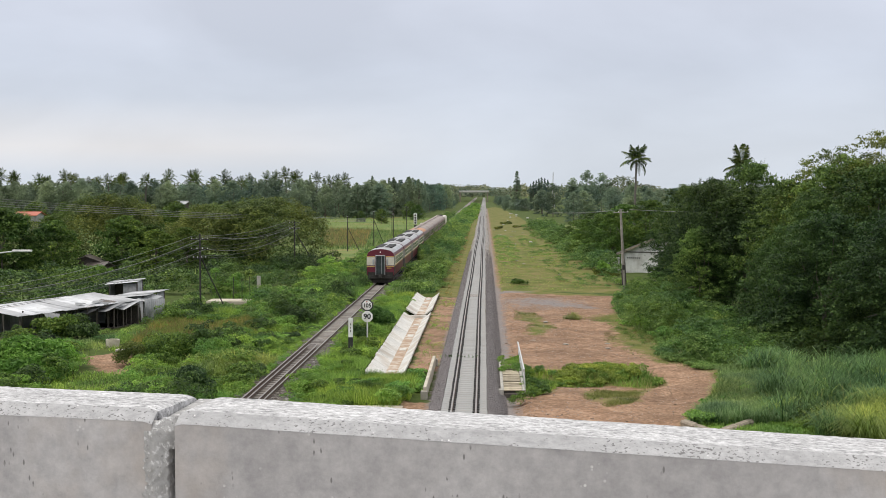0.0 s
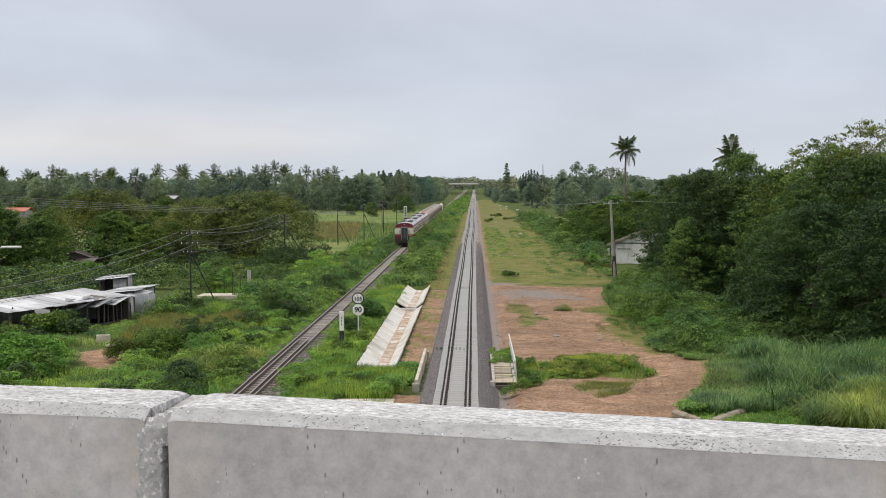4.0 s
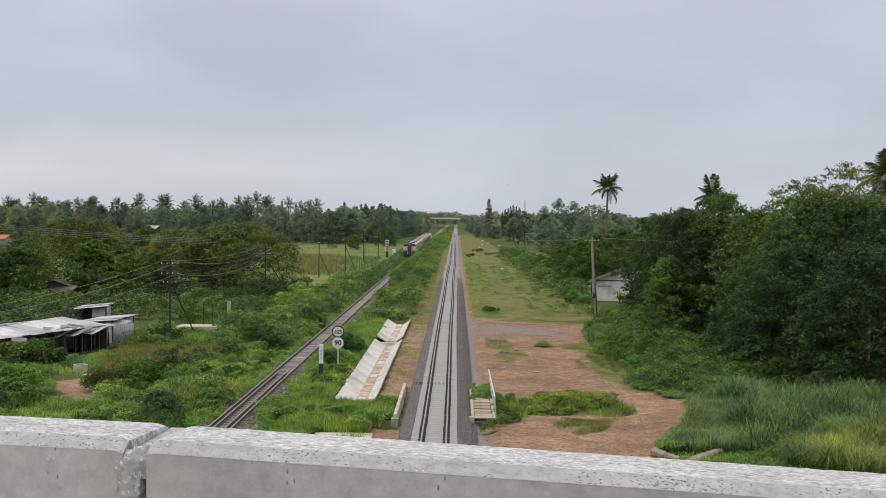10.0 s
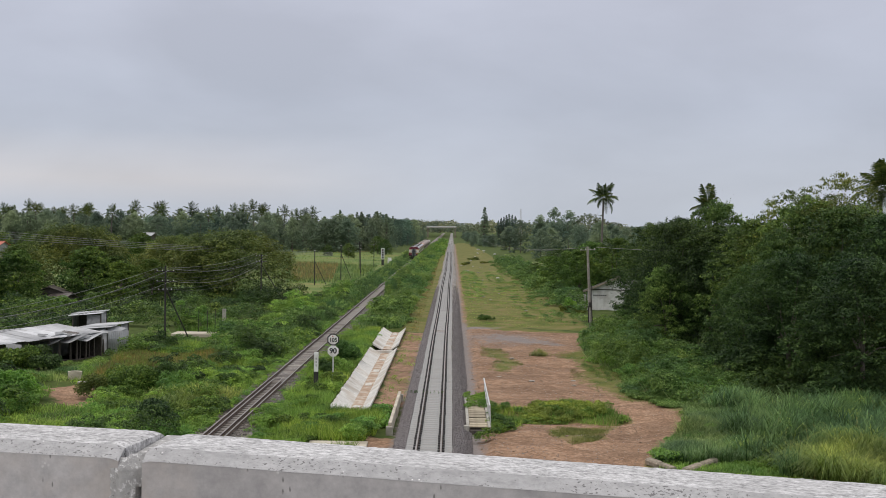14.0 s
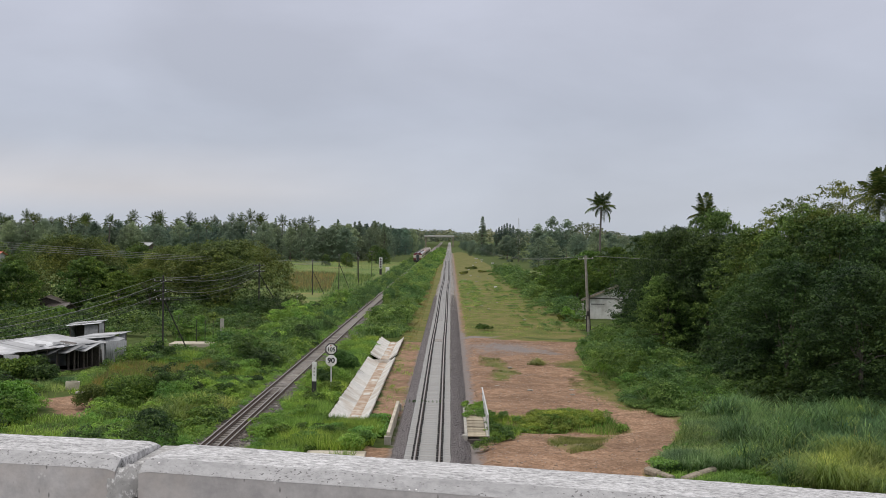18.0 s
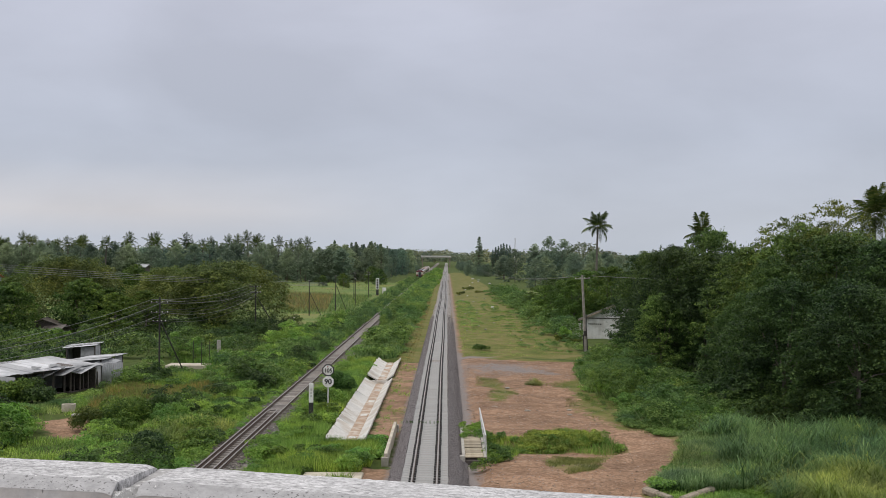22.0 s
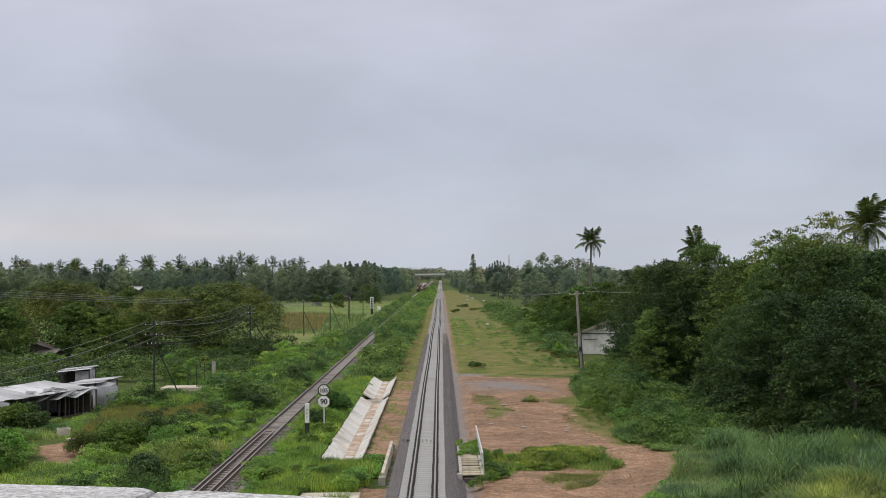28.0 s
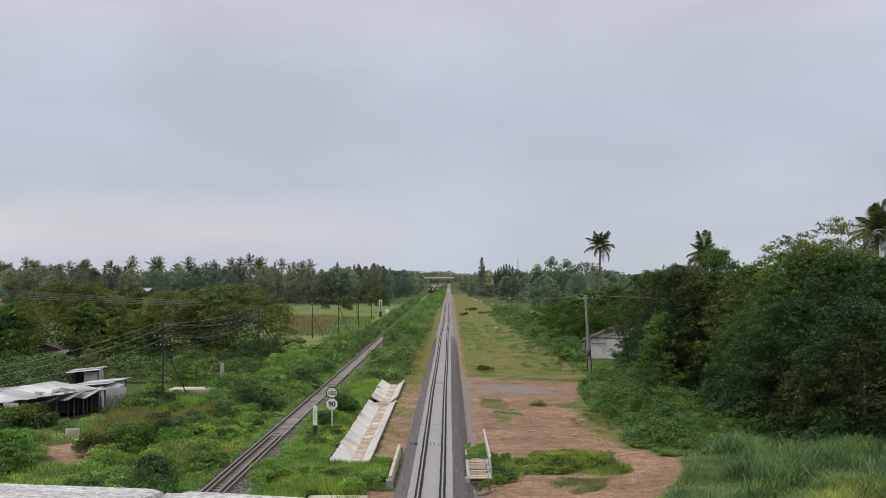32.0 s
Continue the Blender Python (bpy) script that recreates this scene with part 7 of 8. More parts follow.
sward("grass", "dry tufts over the open strip beyond the yard", 77, [(2.6, 119), (13, 118), (12, 190), (10.4, 260), (2.6, 260)], 7000, (0.04, 0.14), 0.03, "grass_dry", 0.9, 0.0, 0.0, 0, True)
sward("grass", "yellowing grass beside the new track", 78, LAWN_LEFT, 12000, (0.05, 0.2), 0.03, "grass_dry", 0.8, -0.2, 0.0, 0, True)
sward("grass", "brownish dry grass in front of the sheds", 70, DRY, 16000, (0.3, 0.85), 0.024, "grass_dry", 0.6, -9, -0.3, 0, True)
sward("grass", "green blades through the dry grass", 99, DRY, 14000, (0.3, 0.8), 0.024, "grass_fresh", 0.6, -9, -0.1, 0, True)
sward("grass", "brown rush patch in the field", 71, [(-26, 206), (-20, 206), (-26.5, 288), (-38, 296), (-34, 250)], 4600, (0.7, 1.5), 0.045, "rush", 0.35, 0.0, 0.0, 0, True)
sward("grass", "green blades through the brown rushes", 142, [(-27, 200), (-16, 200), (-17, 290), (-38, 296), (-34, 250)], 7000, (0.5, 1.1), 0.05, "grass", 0.5, 0.0, 0.0, 0, True)
sward("grass", "long grass in the far field", 72, FIELD, 34000, (0.15, 0.4), 0.10, "field_grass", 0.8, 0.0, -0.1, 0, True)
sward("grass", "grass over the mouth of the drain", 81, [(-5.6, 58), (-3.0, 58), (-3.0, 64.9), (-5.6, 64.9)], 9000, (0.4, 0.8), 0.022, "grass_fresh", 0.6, -9, 0.0, 0, True)


def single_shrub(x, y, r, h, count, size, leaf, label, seed):
    rng = np.random.default_rng(seed)
    th = thing("shrub", label, "shrub", x, y, -0.35)
    rows = []
    for k in range(14):
        a, u = rng.uniform(0, 6.28), rng.uniform(0, 1) ** 0.5
        s = r * rng.uniform(0.28, 0.5)
        rows.append((math.cos(a) * u * r * 0.7, math.sin(a) * u * r * 0.7, rng.uniform(0.25, 0.95) * (h - s * 0.6) * (1 - 0.4 * u), s, s, s * 0.8))
    for k in range(5):
        part("stem", tubes(((0, 0, -0.1), rows[k][:3], 0.04, 0.015), seg=5), "bark", th)
    v, q = lobe_leaves(rng, rows, count, size)
    part("foliage", fast_mesh("foliage", v, q, leaf), leaf, th)


single_shrub(-23.9, 62.6, 2.7, 2.6, 17000, 0.2, "leaf_vine", "vine-covered bright green mound", 81)
single_shrub(-27.2, 60.5, 2.6, 2.8, 11000, 0.17, "leaf_vine", "vine-covered bright green bush", 89)
single_shrub(-28.0, 78.6, 1.7, 2.3, 5200, 0.18, "leaf_mid", "small bushy tree in front of the long shed", 82)
single_shrub(-6.5, 85.5, 1.25, 2.5, 9000, 0.13, "leaf_light", "full green shrub between sign and drain", 83)
single_shrub(-7.7, 81.5, 0.9, 1.5, 3600, 0.12, "leaf_mid", "mid green shrub beside the old rails", 141)
single_shrub(-7.3, 78.2, 0.7, 1.5, 2400, 0.12, "leaf_deep", "dark shrub behind the white post", 84)
single_shrub(-17.9, 69.6, 2.0, 2.4, 12000, 0.14, "leaf_mid", "broad mid green shrub beside the dirt lane", 85)
single_shrub(-19.7, 67.9, 1.1, 1.6, 4200, 0.11, "leaf_olive", "loose brownish shrub beside the dirt patch", 98)
single_shrub(-13.4, 58.6, 1.2, 1.7, 5200, 0.13, "leaf_deep", "dark green bush above the bridge foot", 99)
single_shrub(-14.9, 72.2, 1.3, 1.7, 5000, 0.14, "leaf_deep", "dark green shrub by the old track", 86)
single_shrub(-12.8, 86.0, 1.4, 1.9, 4200, 0.17, "leaf_deep", "dark green shrub along the old track", 87)
single_shrub(18.9, 113.0, 1.7, 3.6, 5000, 0.2, "leaf_deep", "dark shrub hiding the house corner", 90)
single_shrub(-26.6, 79.0, 1.5, 2.0, 4200, 0.17, "leaf_deep", "dark small tree before the long shed", 92)
single_shrub(-24.6, 111.5, 0.9, 3.0, 2600, 0.16, "leaf_light", "upright feathery bush by the concrete post", 93)
single_shrub(-22.9, 112.5, 0.8, 2.8, 2400, 0.16, "leaf_light", "upright feathery bush among the weeds", 94)
single_shrub(-21.4, 91.6, 1.3, 1.9, 3600, 0.15, "leaf_deep", "dark shrub at the foot of the telegraph pole", 95)
single_shrub(-48.6, 137.0, 1.8, 1.5, 4200, 0.24, "leaf_mid", "bush in front of the old timber house", 96)
single_shrub(-44.0, 137.0, 1.6, 1.5, 3200, 0.24, "leaf_light", "pale bush in front of the old timber house", 97)
sward("grass_tufts", "small spiky weed clump on the bare yard", 100, [(7.0, 91.2), (7.6, 90.8), (8.3, 91.5), (8.2, 92.4), (7.4, 92.6)], 420, (0.25, 1.0), 0.018, "grass_yard", 1.2, -9, 0.0, 80)
single_shrub(15.0, 141.0, 1.2, 2.0, 1500, 0.25, "leaf_light", "pale green bush beside the yard wall", 88)


def far_woods():
    """Low distant woods out to the horizon, with haze painted into their leaves."""
    rng = np.random.default_rng(91)
    n = 520
    x = rng.uniform(-700, 700, n)
    y = rng.uniform(620, 1500, n)
    x[:90], y[:90] = rng.uniform(-90, 90, 90), rng.uniform(1000, 1250, 90)
    ok = ((np.abs(x + 4) > 16) | (y > 980)) & (np.abs(x) < y * 0.5)
    x, y = x[ok], y[ok]
    r = rng.uniform(7, 14, len(x))
    h = rng.uniform(8, 15, len(x))
    lob = np.stack([x, y, h * 0.45, r, r, h * 0.55], 1)
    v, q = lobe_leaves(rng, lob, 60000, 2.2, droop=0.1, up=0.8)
    tagged(new("far_woods", fast_mesh("far_woods", v, q, "leaf_far_haze")), "low woods on the horizon, haze put into the leaf colour", "woods", kind="stuff")
    hill = np.array([(150, 1300, 4, 26, 20, 20), (128, 1310, 2, 26, 20, 14), (176, 1310, 2, 26, 20, 13)], float)
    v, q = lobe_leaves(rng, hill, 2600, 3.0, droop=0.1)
    tagged(new("far_woods", fast_mesh("far_woods", v, q, "leaf_far_haze")), "rounded wooded rise far behind the lone palm, leaves greyed for haze", "woods", kind="stuff")


far_woods()


# ---- the train ----
PROFILE = [(-1.4, 1.0), (-1.4, 3.0), (-1.32, 3.27), (-1.05, 3.5), (-0.55, 3.64), (0, 3.69), (0.55, 3.64), (1.05, 3.5), (1.32, 3.27), (1.4, 3.0), (1.4, 1.0)]


def bogie(parent, y):
    b = part("bogie", boxes((-0.85, y, 0.42, 0.14, 2.9, 0.26), (0.85, y, 0.42, 0.14, 2.9, 0.26), (0, y, 0.45, 1.6, 0.5, 0.22)), "under", parent)
    for wy in (-1.05, 1.05):
        for wx in (-0.54, 0.54):
            part("wheel", tubes(((wx - 0.06, y + wy, 0.56), (wx + 0.06, y + wy, 0.56), 0.42), seg=16), "under", b)


def coach(label, livery, L):
    th = thing("passenger_coach", label, "train coach", -9.8, 130, 0, group="coaches of the train")
    red = "coach_red" if livery == "cream" else "coach_brown"
    bm = bmesh.new()
    sweep(bm, PROFILE, [-L / 2, L / 2])
    part("body", bm, red, th)
    bm = bmesh.new()
    top = [(x * 1.012, z + 0.02) for x, z in PROFILE if z >= 3.2]
    sweep(bm, top + [(x * 0.97, z - 0.03) for x, z in reversed(top)], [-L / 2 + 0.12, L / 2 - 0.12])
    roof = part("roof", bm, "coach_roof" if livery == "cream" else "coach_roof_brown", th)
    if livery == "orange":
        bm = bmesh.new()
        top = [(x * 1.016, z + 0.028) for x, z in PROFILE if z >= 3.2]
        sweep(bm, top + [(x * 0.97, z - 0.02) for x, z in reversed(top)], [-L / 2 + 0.10, -L / 2 + 8.0])
        part("repaired_roof", bm, "coach_roof_orange", th, "rusty orange roof end")
    band = "coach_cream" if livery == "cream" else "coach_brown"
    for s in (-1, 1):
        part("side_band", boxes((s * 1.403, 0, 1.98, 0.02, L, 0.92)), band, th, "" if band != "coach_cream" else "cream band along the windows")
        if livery == "cream":
            part("gold_line", boxes((s * 1.405, 0, 1.90, 0.02, L, 0.06)), "coach_gold", th)
            part("gold_line", boxes((s * 1.405, 0, 2.92, 0.02, L, 0.05)), "coach_gold", th)
        n = int((L - 3.6) / 1.55)
        for k in range(n):
            w = part("window", boxes((s * 1.412, (k - (n - 1) / 2) * 1.55, 2.12, 0.02, 1.0, 0.68), bevel=0.006), "glass", th)
            part("sash", boxes((s * 1.424, (k - (n - 1) / 2) * 1.55, 2.44, 0.012, 1.0, 0.05)), band, w)
        for e in (-1, 1):
            part("side_door", boxes((s * 1.414, e * (L / 2 - 0.8), 1.05, 0.02, 0.72, 1.92), bevel=0.006), "inside", th, "dark panel for a doorway at the coach end")
        part("foot_board", boxes((s * 1.3, 0, 0.72, 0.16, L - 2.4, 0.05)), "under", th)
    for e in (-1, 1):
        y = e * (L / 2 + 0.012)
        for s in (-1, 1):
            part("end_band", boxes((s * 0.975, y, 2.02, 0.84, 0.03, 0.84)), band, th)
            if livery == "cream":
                part("gold_line", boxes((s * 0.975, y - 0.004 * -e, 2.90, 0.84, 0.034, 0.06)), "coach_gold", th)
                part("gold_line", boxes((s * 0.975, y - 0.004 * -e, 1.86, 0.84, 0.034, 0.06)), "coach_gold", th)
        g = part("gangway", boxes((-0.46, y + e * 0.10, 1.05, 0.06, 0.22, 2.05), (0.46, y + e * 0.10, 1.05, 0.06, 0.22, 2.05), (0, y + e * 0.10, 2.98, 0.98, 0.22, 0.08), bevel=0.02), "coach_roof", th, "grey gangway frame round an open doorway")
        # flat panel; the gloom inside the doorway is only its dark colour
        part("doorway", boxes((0, y + e * 0.01, 1.15, 0.86, 0.02, 1.85)), "inside", g, "dark panel for the shade inside the open doorway")
        part("door_edge", boxes((0.1, y + e * 0.05, 1.15, 0.04, 0.03, 1.8)), "coach_roof", g)
        part("end_panel", boxes((0, y + e * 0.006, 1.0, 2.6, 0.02, 0.32)), "under", th)
        for s in (-1, 1):
            part("grab_rail", boxes((s * 0.72, y + e * 0.06, 2.1, 0.18, 0.1, 0.55), bevel=0.02), "coach_roof", th)
        # dark block added for the shade below the coach end
        part("brake_gear", boxes((0, e * (L / 2 - 0.7), 0.22, 2.2, 0.9, 0.5), bevel=0.03), "under", th)
        part("step_well", boxes((-1.12, e * (L / 2 - 0.5), 0.3, 0.4, 0.8, 0.7), (1.12, e * (L / 2 - 0.5), 0.3, 0.4, 0.8, 0.7), bevel=0.02), "under", th)
        part("buffer_beam", boxes((0, e * (L / 2 + 0.03), 0.66, 2.5, 0.12, 0.34), bevel=0.02), "under", th)
        part("coupler", boxes((0, e * (L / 2 + 0.22), 0.70, 0.36, 0.36, 0.28), bevel=0.04), "under", th)
        part("end_step", boxes((0, e * (L / 2 + 0.15), 1.0, 1.0, 0.30, 0.06)), "under", th)
        if livery == "cream":
            for k in range(4):
                part("writing", boxes((0.72 + 0.12 * k, y + e * 0.02, 1.70, 0.08, 0.012, 0.09)), "coach_gold", th, "small unreadable gold characters")
            part("tail_lamp", tubes(((0, e * (L / 2 - 0.02), 3.38), (0, e * (L / 2 + 0.07), 3.38), 0.07), seg=10), "white", th)
    part("underframe", boxes((0, 0, 0.78, 2.5, L - 0.3, 0.24)), "under", th)
    for k in range(3):
        part("under_box", boxes((0.5 - 0.5 * k, -3 + 3 * k, 0.3, 1.1, 1.8, 0.5), bevel=0.02), "under", th)
    bogie(th, -(L / 2 - 2.9))
    bogie(th, L / 2 - 2.9)
    if livery == "cream":
        for k in range(6):
            for s in (-0.48, 0.48):
                part("roof_vent", boxes((s, -2.9 + 1.15 * k, 3.56, 0.78, 0.62, 0.19), bevel=0.04), "black", roof, "black roof ventilator")
    else:
        for k in range(6):
            part("roof_vent", boxes((0, -L / 2 + 2.5 + 2.8 * k, 3.66, 0.4, 0.5, 0.14), bevel=0.03), "coach_roof_brown", roof)
    return th


cream_a = coach("dark red and cream passenger coach with a grey roof", "cream", 14.5)
orange_a = coach("dusty maroon coach with a partly orange roof", "orange", 18.6)
brown_a = coach("dusty maroon passenger coach with a sooty roof", "brown", 18.6)
TRAIN = [(cream_a, 14.5)] + [(copy_thing(cream_a, pose(-9.8, 150 + 15 * k, 0)), 14.5) for k in range(3)]
TRAIN += [(orange_a, 18.6), (brown_a, 18.6)] + [(copy_thing(brown_a, pose(-9.8, 240 + 20 * k, 0)), 18.6) for k in range(3)]


def locomotive():
    th = thing("locomotive", "pale diesel locomotive at the head of the train", "locomotive", -9.8, 260, 0)
    bm = bmesh.new()
    sweep(bm, [(-1.35, 0.95), (-1.35, 3.05), (-1.1, 3.5), (1.1, 3.5), (1.35, 3.05), (1.35, 0.95)], [-7.5, 7.5])
    part("body", bm, "coach_cream", th)
    part("stripe", boxes((0, 0, 1.3, 2.74, 15.04, 0.5)), "coach_brown", th, "maroon stripe round the body")
    part("radiator_fan", boxes((0, -3, 3.5, 1.4, 3.0, 0.18), bevel=0.04), "under", th)
    part("exhaust", boxes((0, 1.5, 3.5, 0.6, 1.0, 0.25), bevel=0.04), "under", th)
    part("end_window", boxes((-0.6, -7.52, 2.3, 0.8, 0.04, 0.6)), "glass", th)
    part("end_window", boxes((0.6, -7.52, 2.3, 0.8, 0.04, 0.6)), "glass", th)
    part("frame", boxes((0, 0, 0.7, 2.5, 15.4, 0.26)), "under", th)
    bogie(th, -4.6)
    bogie(th, 4.6)
    return th


TRAIN.append((locomotive(), 15.0))


def bird(label):
    th = thing("bird", label, "bird", 0, 60, 20)
    k = Matrix.Scale(0.42, 4)
    bm = bmesh.new()
    bmesh.ops.create_uvsphere(bm, u_segments=8, v_segments=6, radius=0.09, matrix=Matrix.Diagonal((2.0, 0.9, 0.8, 1)))
    part("body", bm, "black", th).data.transform(k)
    for s in (-1, 1):
        v = [(0.06, 0, 0.02), (-0.08, 0, 0.02), (-0.12, s * 0.22, 0.09), (0.02, s * 0.24, 0.1), (-0.16, s * 0.42, 0.04)]
        bm = bmesh.new()
        vs = [bm.verts.new(p) for p in v]
        bm.faces.new((vs[0], vs[1], vs[2], vs[3]))
        bm.faces.new((vs[3], vs[2], vs[4]))
        bmesh.ops.solidify(bm, geom=list(bm.faces), thickness=0.012)
        part("wing", bm, "black", th).data.transform(k)
    bm = bmesh.new()
    add_box(bm, -0.24, 0, -0.01, 0.16, 0.08, 0.015)
    part("tail", bm, "black", th).data.transform(k)
    return th


BIRDS = [bird("small dark bird gliding over the railway"), bird("small dark swallow crossing the sky")]
FLOCK = [bird("tiny dark bird in a loose flock over the trees") for _ in range(4)]


# ---- sleepers ----
def sleepers():
    bm = bmesh.new()
    for p in (add_box(bm, 0, 0, -0.16, 2.0, 0.31, 0.16),):
        pass
    chamfer(bm, 0.015)
    me = bpy.data.meshes.new("sleeper")
    bm.to_mesh(me)
    bm.free()
    clip = boxes(*[(s * 0.54 + q * 0.105, 0, 0.0, 0.095, 0.22, 0.07) for s in (-1, 1) for q in (-1, 1)], bevel=0.01)
    cm = bpy.data.meshes.new("fastening")
    clip.to_mesh(cm)
    clip.free()
    slip = random.Random(7)
    for k in range(150):
        y = 44 + k * 0.6
        s = part("sleeper", me, "sleeper", new_track)
        s.matrix_basis = pose(lie(y) + slip.uniform(-0.012, 0.012), y, slip.uniform(-0.006, 0.004), 0, 0, slip.uniform(-0.5, 0.5))
        c = part("fastening", cm, "clip", s)
    n = 1000
    base = np.array([v.co for v in me.vertices])
    faces = [tuple(p.vertices) for p in me.polygons]
    bm = bmesh.new()
    for k in range(n):
        y = 134 + k * 0.6
        vs = [bm.verts.new((x + lie(y), yy, z)) for x, yy, z in ((-1, y - 0.155, 0), (1, y - 0.155, 0), (1, y + 0.155, 0), (-1, y + 0.155, 0), (-1, y - 0.155, -0.1), (1, y - 0.155, -0.1))]
        bm.faces.new(vs[:4])
        bm.faces.new((vs[4], vs[5], vs[1], vs[0]))
    tagged(part("far_sleepers", bm, "sleeper", new_track), kind="stuff")
    bm = bmesh.new()
    for k in range(500):
        y = 134 + k * 0.6
        for s in (-1, 1):
            for q in (-1, 1):
                add_quad(bm, s * 0.54 + q * 0.105 + lie(y), y)
    tagged(part("far_fastenings", bm, "clip", new_track), kind="stuff")
    bm = boxes((0, 0, -0.14, 1.9, 0.2, 0.14), bevel=0.012)
    om = bpy.data.meshes.new("timber_sleeper")
    bm.to_mesh(om)
    bm.free()
    tie = part("concrete_tie", boxes((-9.7, 81.5, -0.16, 2.9, 0.22, 0.17), bevel=0.02), "concrete", old_track, "pale concrete tie under the old rails")
    rng = random.Random(4)
    for k in range(110):
        s = part("timber_sleeper", om, "old_sleeper", old_track)
        s.matrix_basis = pose(-9.8 + rng.uniform(-0.04, 0.04), 44 + k * 0.66, -0.02 if k < 44 else rng.uniform(-0.055, -0.022), 0, rng.uniform(-0.6, 0.6), rng.uniform(-1.5, 1.5))


def add_quad(bm, x, y):
    vs = [bm.verts.new(p) for p in ((x - 0.047, y - 0.11, 0.07), (x + 0.047, y - 0.11, 0.07), (x + 0.047, y + 0.11, 0.07), (x - 0.047, y + 0.11, 0.07), (x - 0.047, y - 0.11, 0), (x + 0.047, y - 0.11, 0))]
    bm.faces.new(vs[:4])
    bm.faces.new((vs[4], vs[5], vs[1], vs[0]))


sleepers()


def ballast_stones():
    """Loose stones on the shoulders of the new track and beside the old one."""
    for name, label, seed, n, spans, mat, parent in (("loose_ballast", "", 5, 26000, ((-1.6, -1.04), (1.04, 1.95)), "stone", new_track), ("loose_ballast", "", 6, 5000, ((-11.1, -10.45), (-9.2, -8.5)), "old_ballast", old_track)):
        rng = np.random.default_rng(seed)
        y = 46 + 150 * (1 - np.sqrt(1 - rng.random(n) ** 1.15))
        side = rng.integers(0, 2, n)
        lo, hi = np.array([s[0] for s in spans])[side], np.array([s[1] for s in spans])[side]
        x = lo + (hi - lo) * rng.random(n)
        off = np.abs(x if parent is new_track else x + 9.8)
        z = np.interp(off, [0.9, 1.05, 1.55, 2.1], [-0.04, -0.03, -0.12, -0.44])
        s = rng.uniform(0.018, 0.05, (n, 1, 1))
        tet = np.array([(1, 1, 1), (1, -1, -1), (-1, 1, -1), (-1, -1, 1)], float)[None] * np.array([1, 1, 0.6])
        a = rng.uniform(0, 6.28, n)
        rot = np.zeros((n, 3, 3))
        rot[:, 0, 0], rot[:, 0, 1], rot[:, 1, 0], rot[:, 1, 1], rot[:, 2, 2] = np.cos(a), -np.sin(a), np.sin(a), np.cos(a), 1
        v = np.einsum("nij,nkj->nki", rot, np.broadcast_to(tet, (n, 4, 3))) * s + np.stack([x, y, z + 0.02], 1)[:, None]
        f = np.array([(0, 1, 2), (0, 2, 3), (0, 3, 1), (1, 3, 2)])[None] + np.arange(n)[:, None, None] * 4
        tagged(part(name, fast_mesh(name, v.reshape(-1, 3), f.reshape(-1, 3), mat), mat, parent), kind="stuff")


ballast_stones()


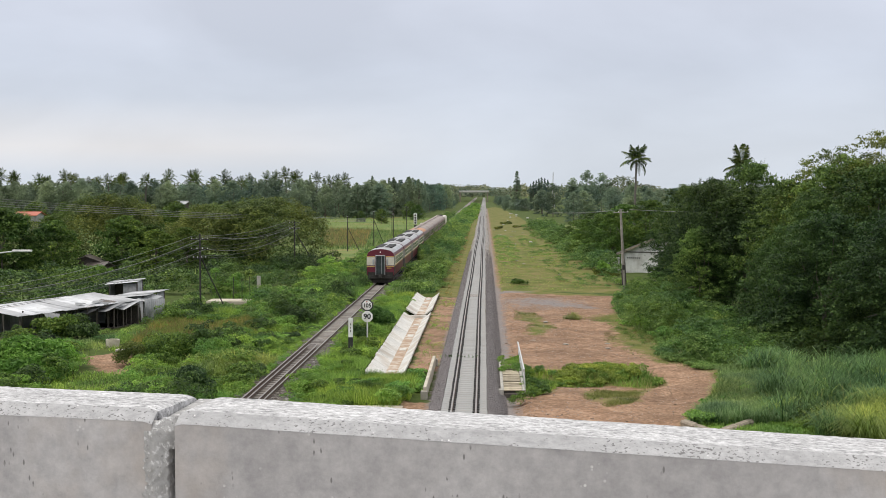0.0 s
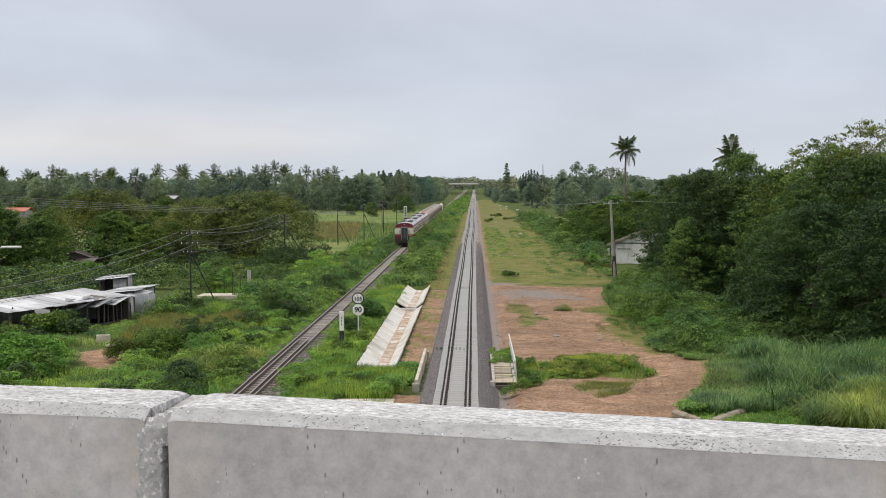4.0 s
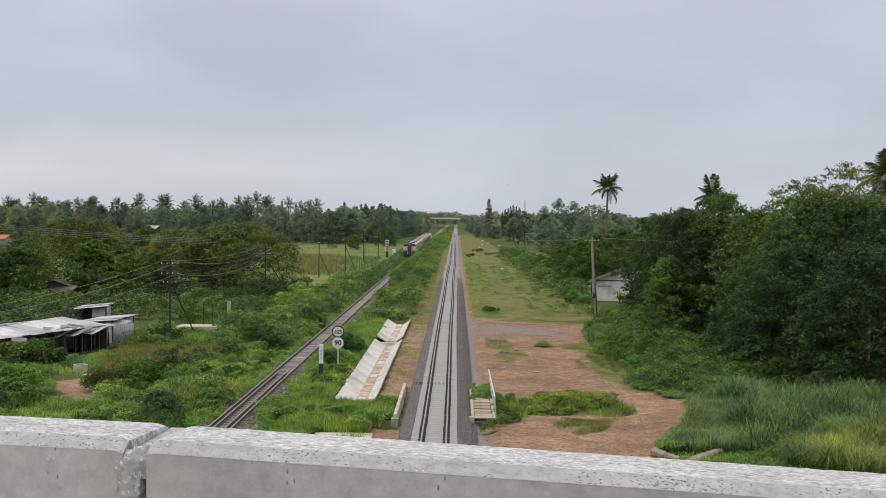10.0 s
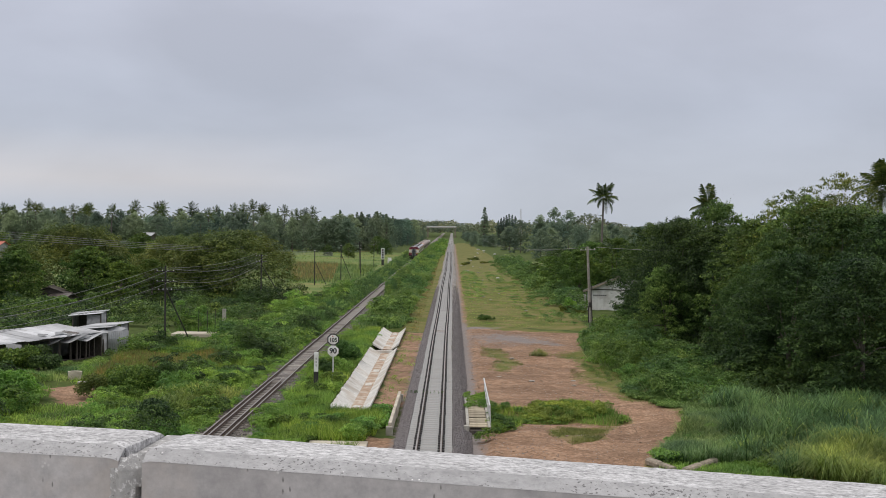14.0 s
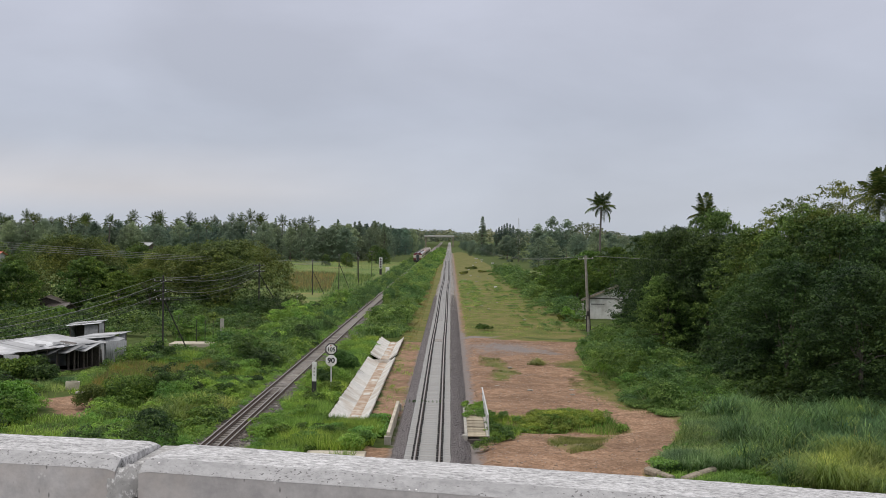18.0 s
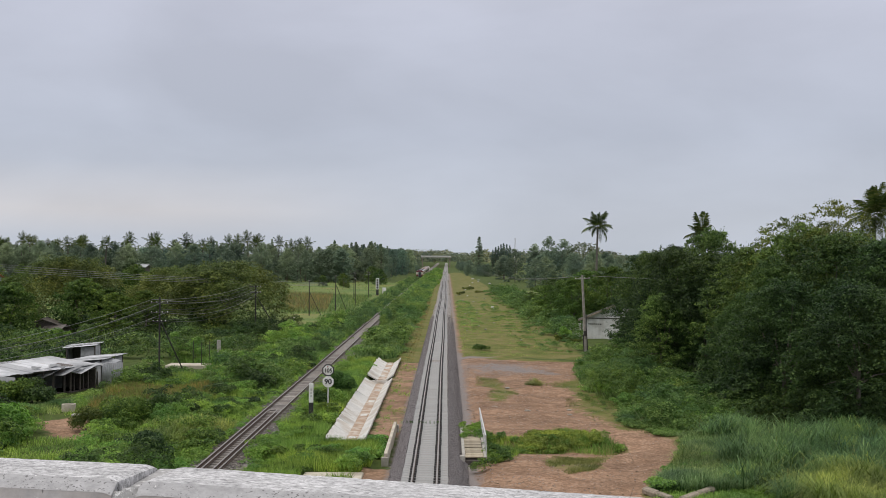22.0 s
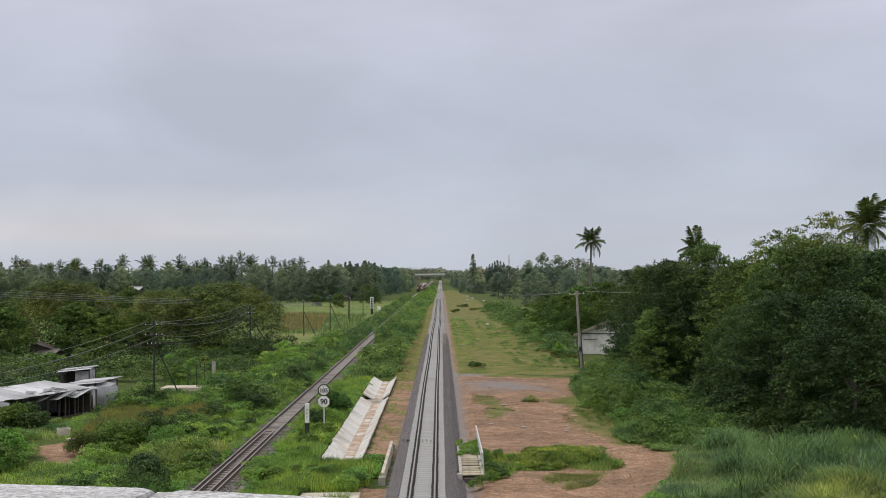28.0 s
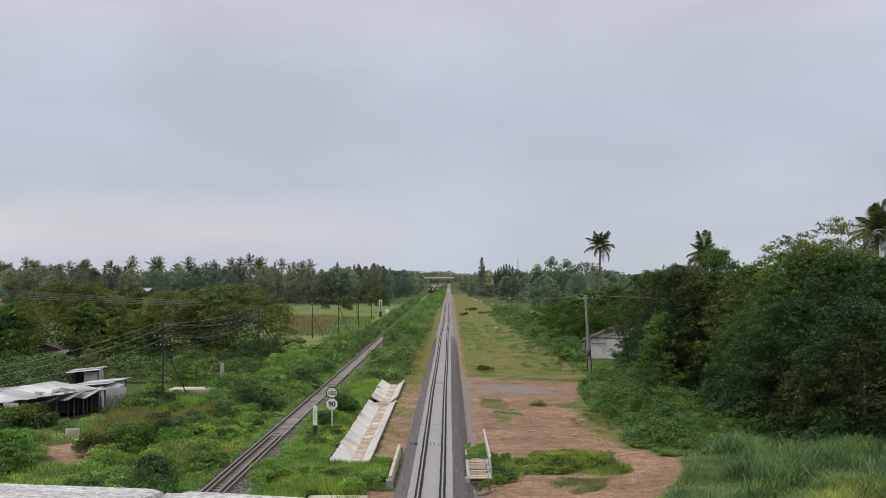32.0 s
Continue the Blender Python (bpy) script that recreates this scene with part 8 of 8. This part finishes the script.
def yard_grit():
    """Small stones and clods over the bare yard."""
    rng = np.random.default_rng(33)
    n = 800
    x, y = rng.uniform(2.2, 13, n), 42 + 75 * rng.random(n) ** 1.3
    ok = (poly_dist(x, y, YARD) > 0.3) & (poly_dist(x, y, CULVERT_WEEDS) < 0)
    x, y = x[ok], y[ok]
    n = len(x)
    s = rng.uniform(0.015, 0.045, (n, 1, 1)) * np.where(rng.random((n, 1, 1)) < 0.03, 2.2, 1)
    tet = np.array([(1, 1, 1), (1, -1, -1), (-1, 1, -1), (-1, -1, 1)], float)[None] * np.array([1, 1, 0.5])
    v = tet * s * rng.uniform(0.6, 1.3, (n, 1, 3)) + np.stack([x, y, ground_height(x, y) + 0.01], 1)[:, None]
    f = np.array([(0, 1, 2), (0, 2, 3), (0, 3, 1), (1, 3, 2)])[None] + np.arange(n)[:, None, None] * 4
    k = 9000
    px, py = rng.uniform(1.4, 13, k) ** 1.0, 42 + 78 * rng.random(k) ** 1.25
    keep = (poly_dist(px, py, YARD) > 0.1) & (poly_dist(px, py, CULVERT_WEEDS) < 0) & (rng.random(k) < np.clip(1.25 - px / 11, 0.25, 1))
    px, py = px[keep], py[keep]
    k = len(px)
    ps = rng.uniform(0.010, 0.032, (k, 1, 1))
    pv = tet * ps * rng.uniform(0.6, 1.3, (k, 1, 3)) + np.stack([px, py, ground_height(px, py) + 0.008], 1)[:, None]
    pf = np.array([(0, 1, 2), (0, 2, 3), (0, 3, 1), (1, 3, 2)])[None] + np.arange(k)[:, None, None] * 4
    tagged(new("yard_pebbles", fast_mesh("yard_pebbles", pv.reshape(-1, 3), pf.reshape(-1, 3), "pebble")), "scattered pale pebbles on the bare yard", "gravel", kind="stuff")
    tagged(new("yard_grit", fast_mesh("yard_grit", v.reshape(-1, 3), f.reshape(-1, 3), "earth")), "small stones and clods on the bare yard", "gravel", kind="stuff")


yard_grit()


# ---- what moves ----
REAR = [(0, 121.5), (1, 136.0), (2, 151.0), (3, 165.0), (4.5, 187.0), (6, 210.5), (8, 241.0), (9.5, 263.0), (11, 287.0), (13, 317.0), (15.5, 352.0), (18, 391.0), (20.5, 436.0), (23, 485.0), (26.5, 555.0), (30, 625.0), (32, 666.0)]


def motions():
    at = 0.0
    for c, length in TRAIN:
        walk(c, [(t, pose(-9.8, y + at + length / 2, 0)) for t, y in REAR])
        at += length + 0.6
    walk(BIRDS[0], [(0, pose(-85, 62, 14)), (5.6, pose(-3.1, 61, 12.6)), (6.0, pose(2.7, 60.5, 12.5)), (6.4, pose(7.9, 60, 12.2)), (8.0, pose(29, 58, 12.0)), (12, pose(90, 54, 14)), (32, pose(260, 40, 20))])
    walk(BIRDS[1], [(0, pose(60, 150, 5, 0, 0, 180)), (8.0, pose(27, 150, 13.0, 0, 0, 180)), (8.4, pose(23.0, 150, 15.0, 0, 0, 180)), (9.0, pose(15.5, 150, 15.1, 0, 0, 180)), (9.6, pose(10.5, 150, 16.6, 0, 0, 180)), (10.0, pose(7.3, 150, 13.9, 0, 0, 180)), (11, pose(-2, 150, 8, 0, 0, 180)), (12, pose(-14, 152, 3, 0, 0, 180)), (32, pose(-60, 170, 4, 0, 0, 180))])

    # a loose flock rising from behind the far trees
    way = [(0, -60, 330, 4), (8, 2, 290, 4), (11.0, 16, 264, 9), (11.6, 23.1, 260, 13.1), (12.0, 28.7, 260, 14.6), (12.6, 36.3, 260, 16.2), (13.0, 42.2, 260, 16.2), (13.4, 48.9, 260, 16.7), (14.2, 61.2, 260, 18.3), (16.5, 97.2, 260, 22.3), (32, 330, 250, 40)]
    for b, (dx, dz) in zip(FLOCK, ((0, 0), (2.7, 1.1), (3.9, -0.5), (1.5, 0.4))):
        walk(b, [(t, pose(x + dx, y, z + dz)) for t, x, y, z in way])


motions()
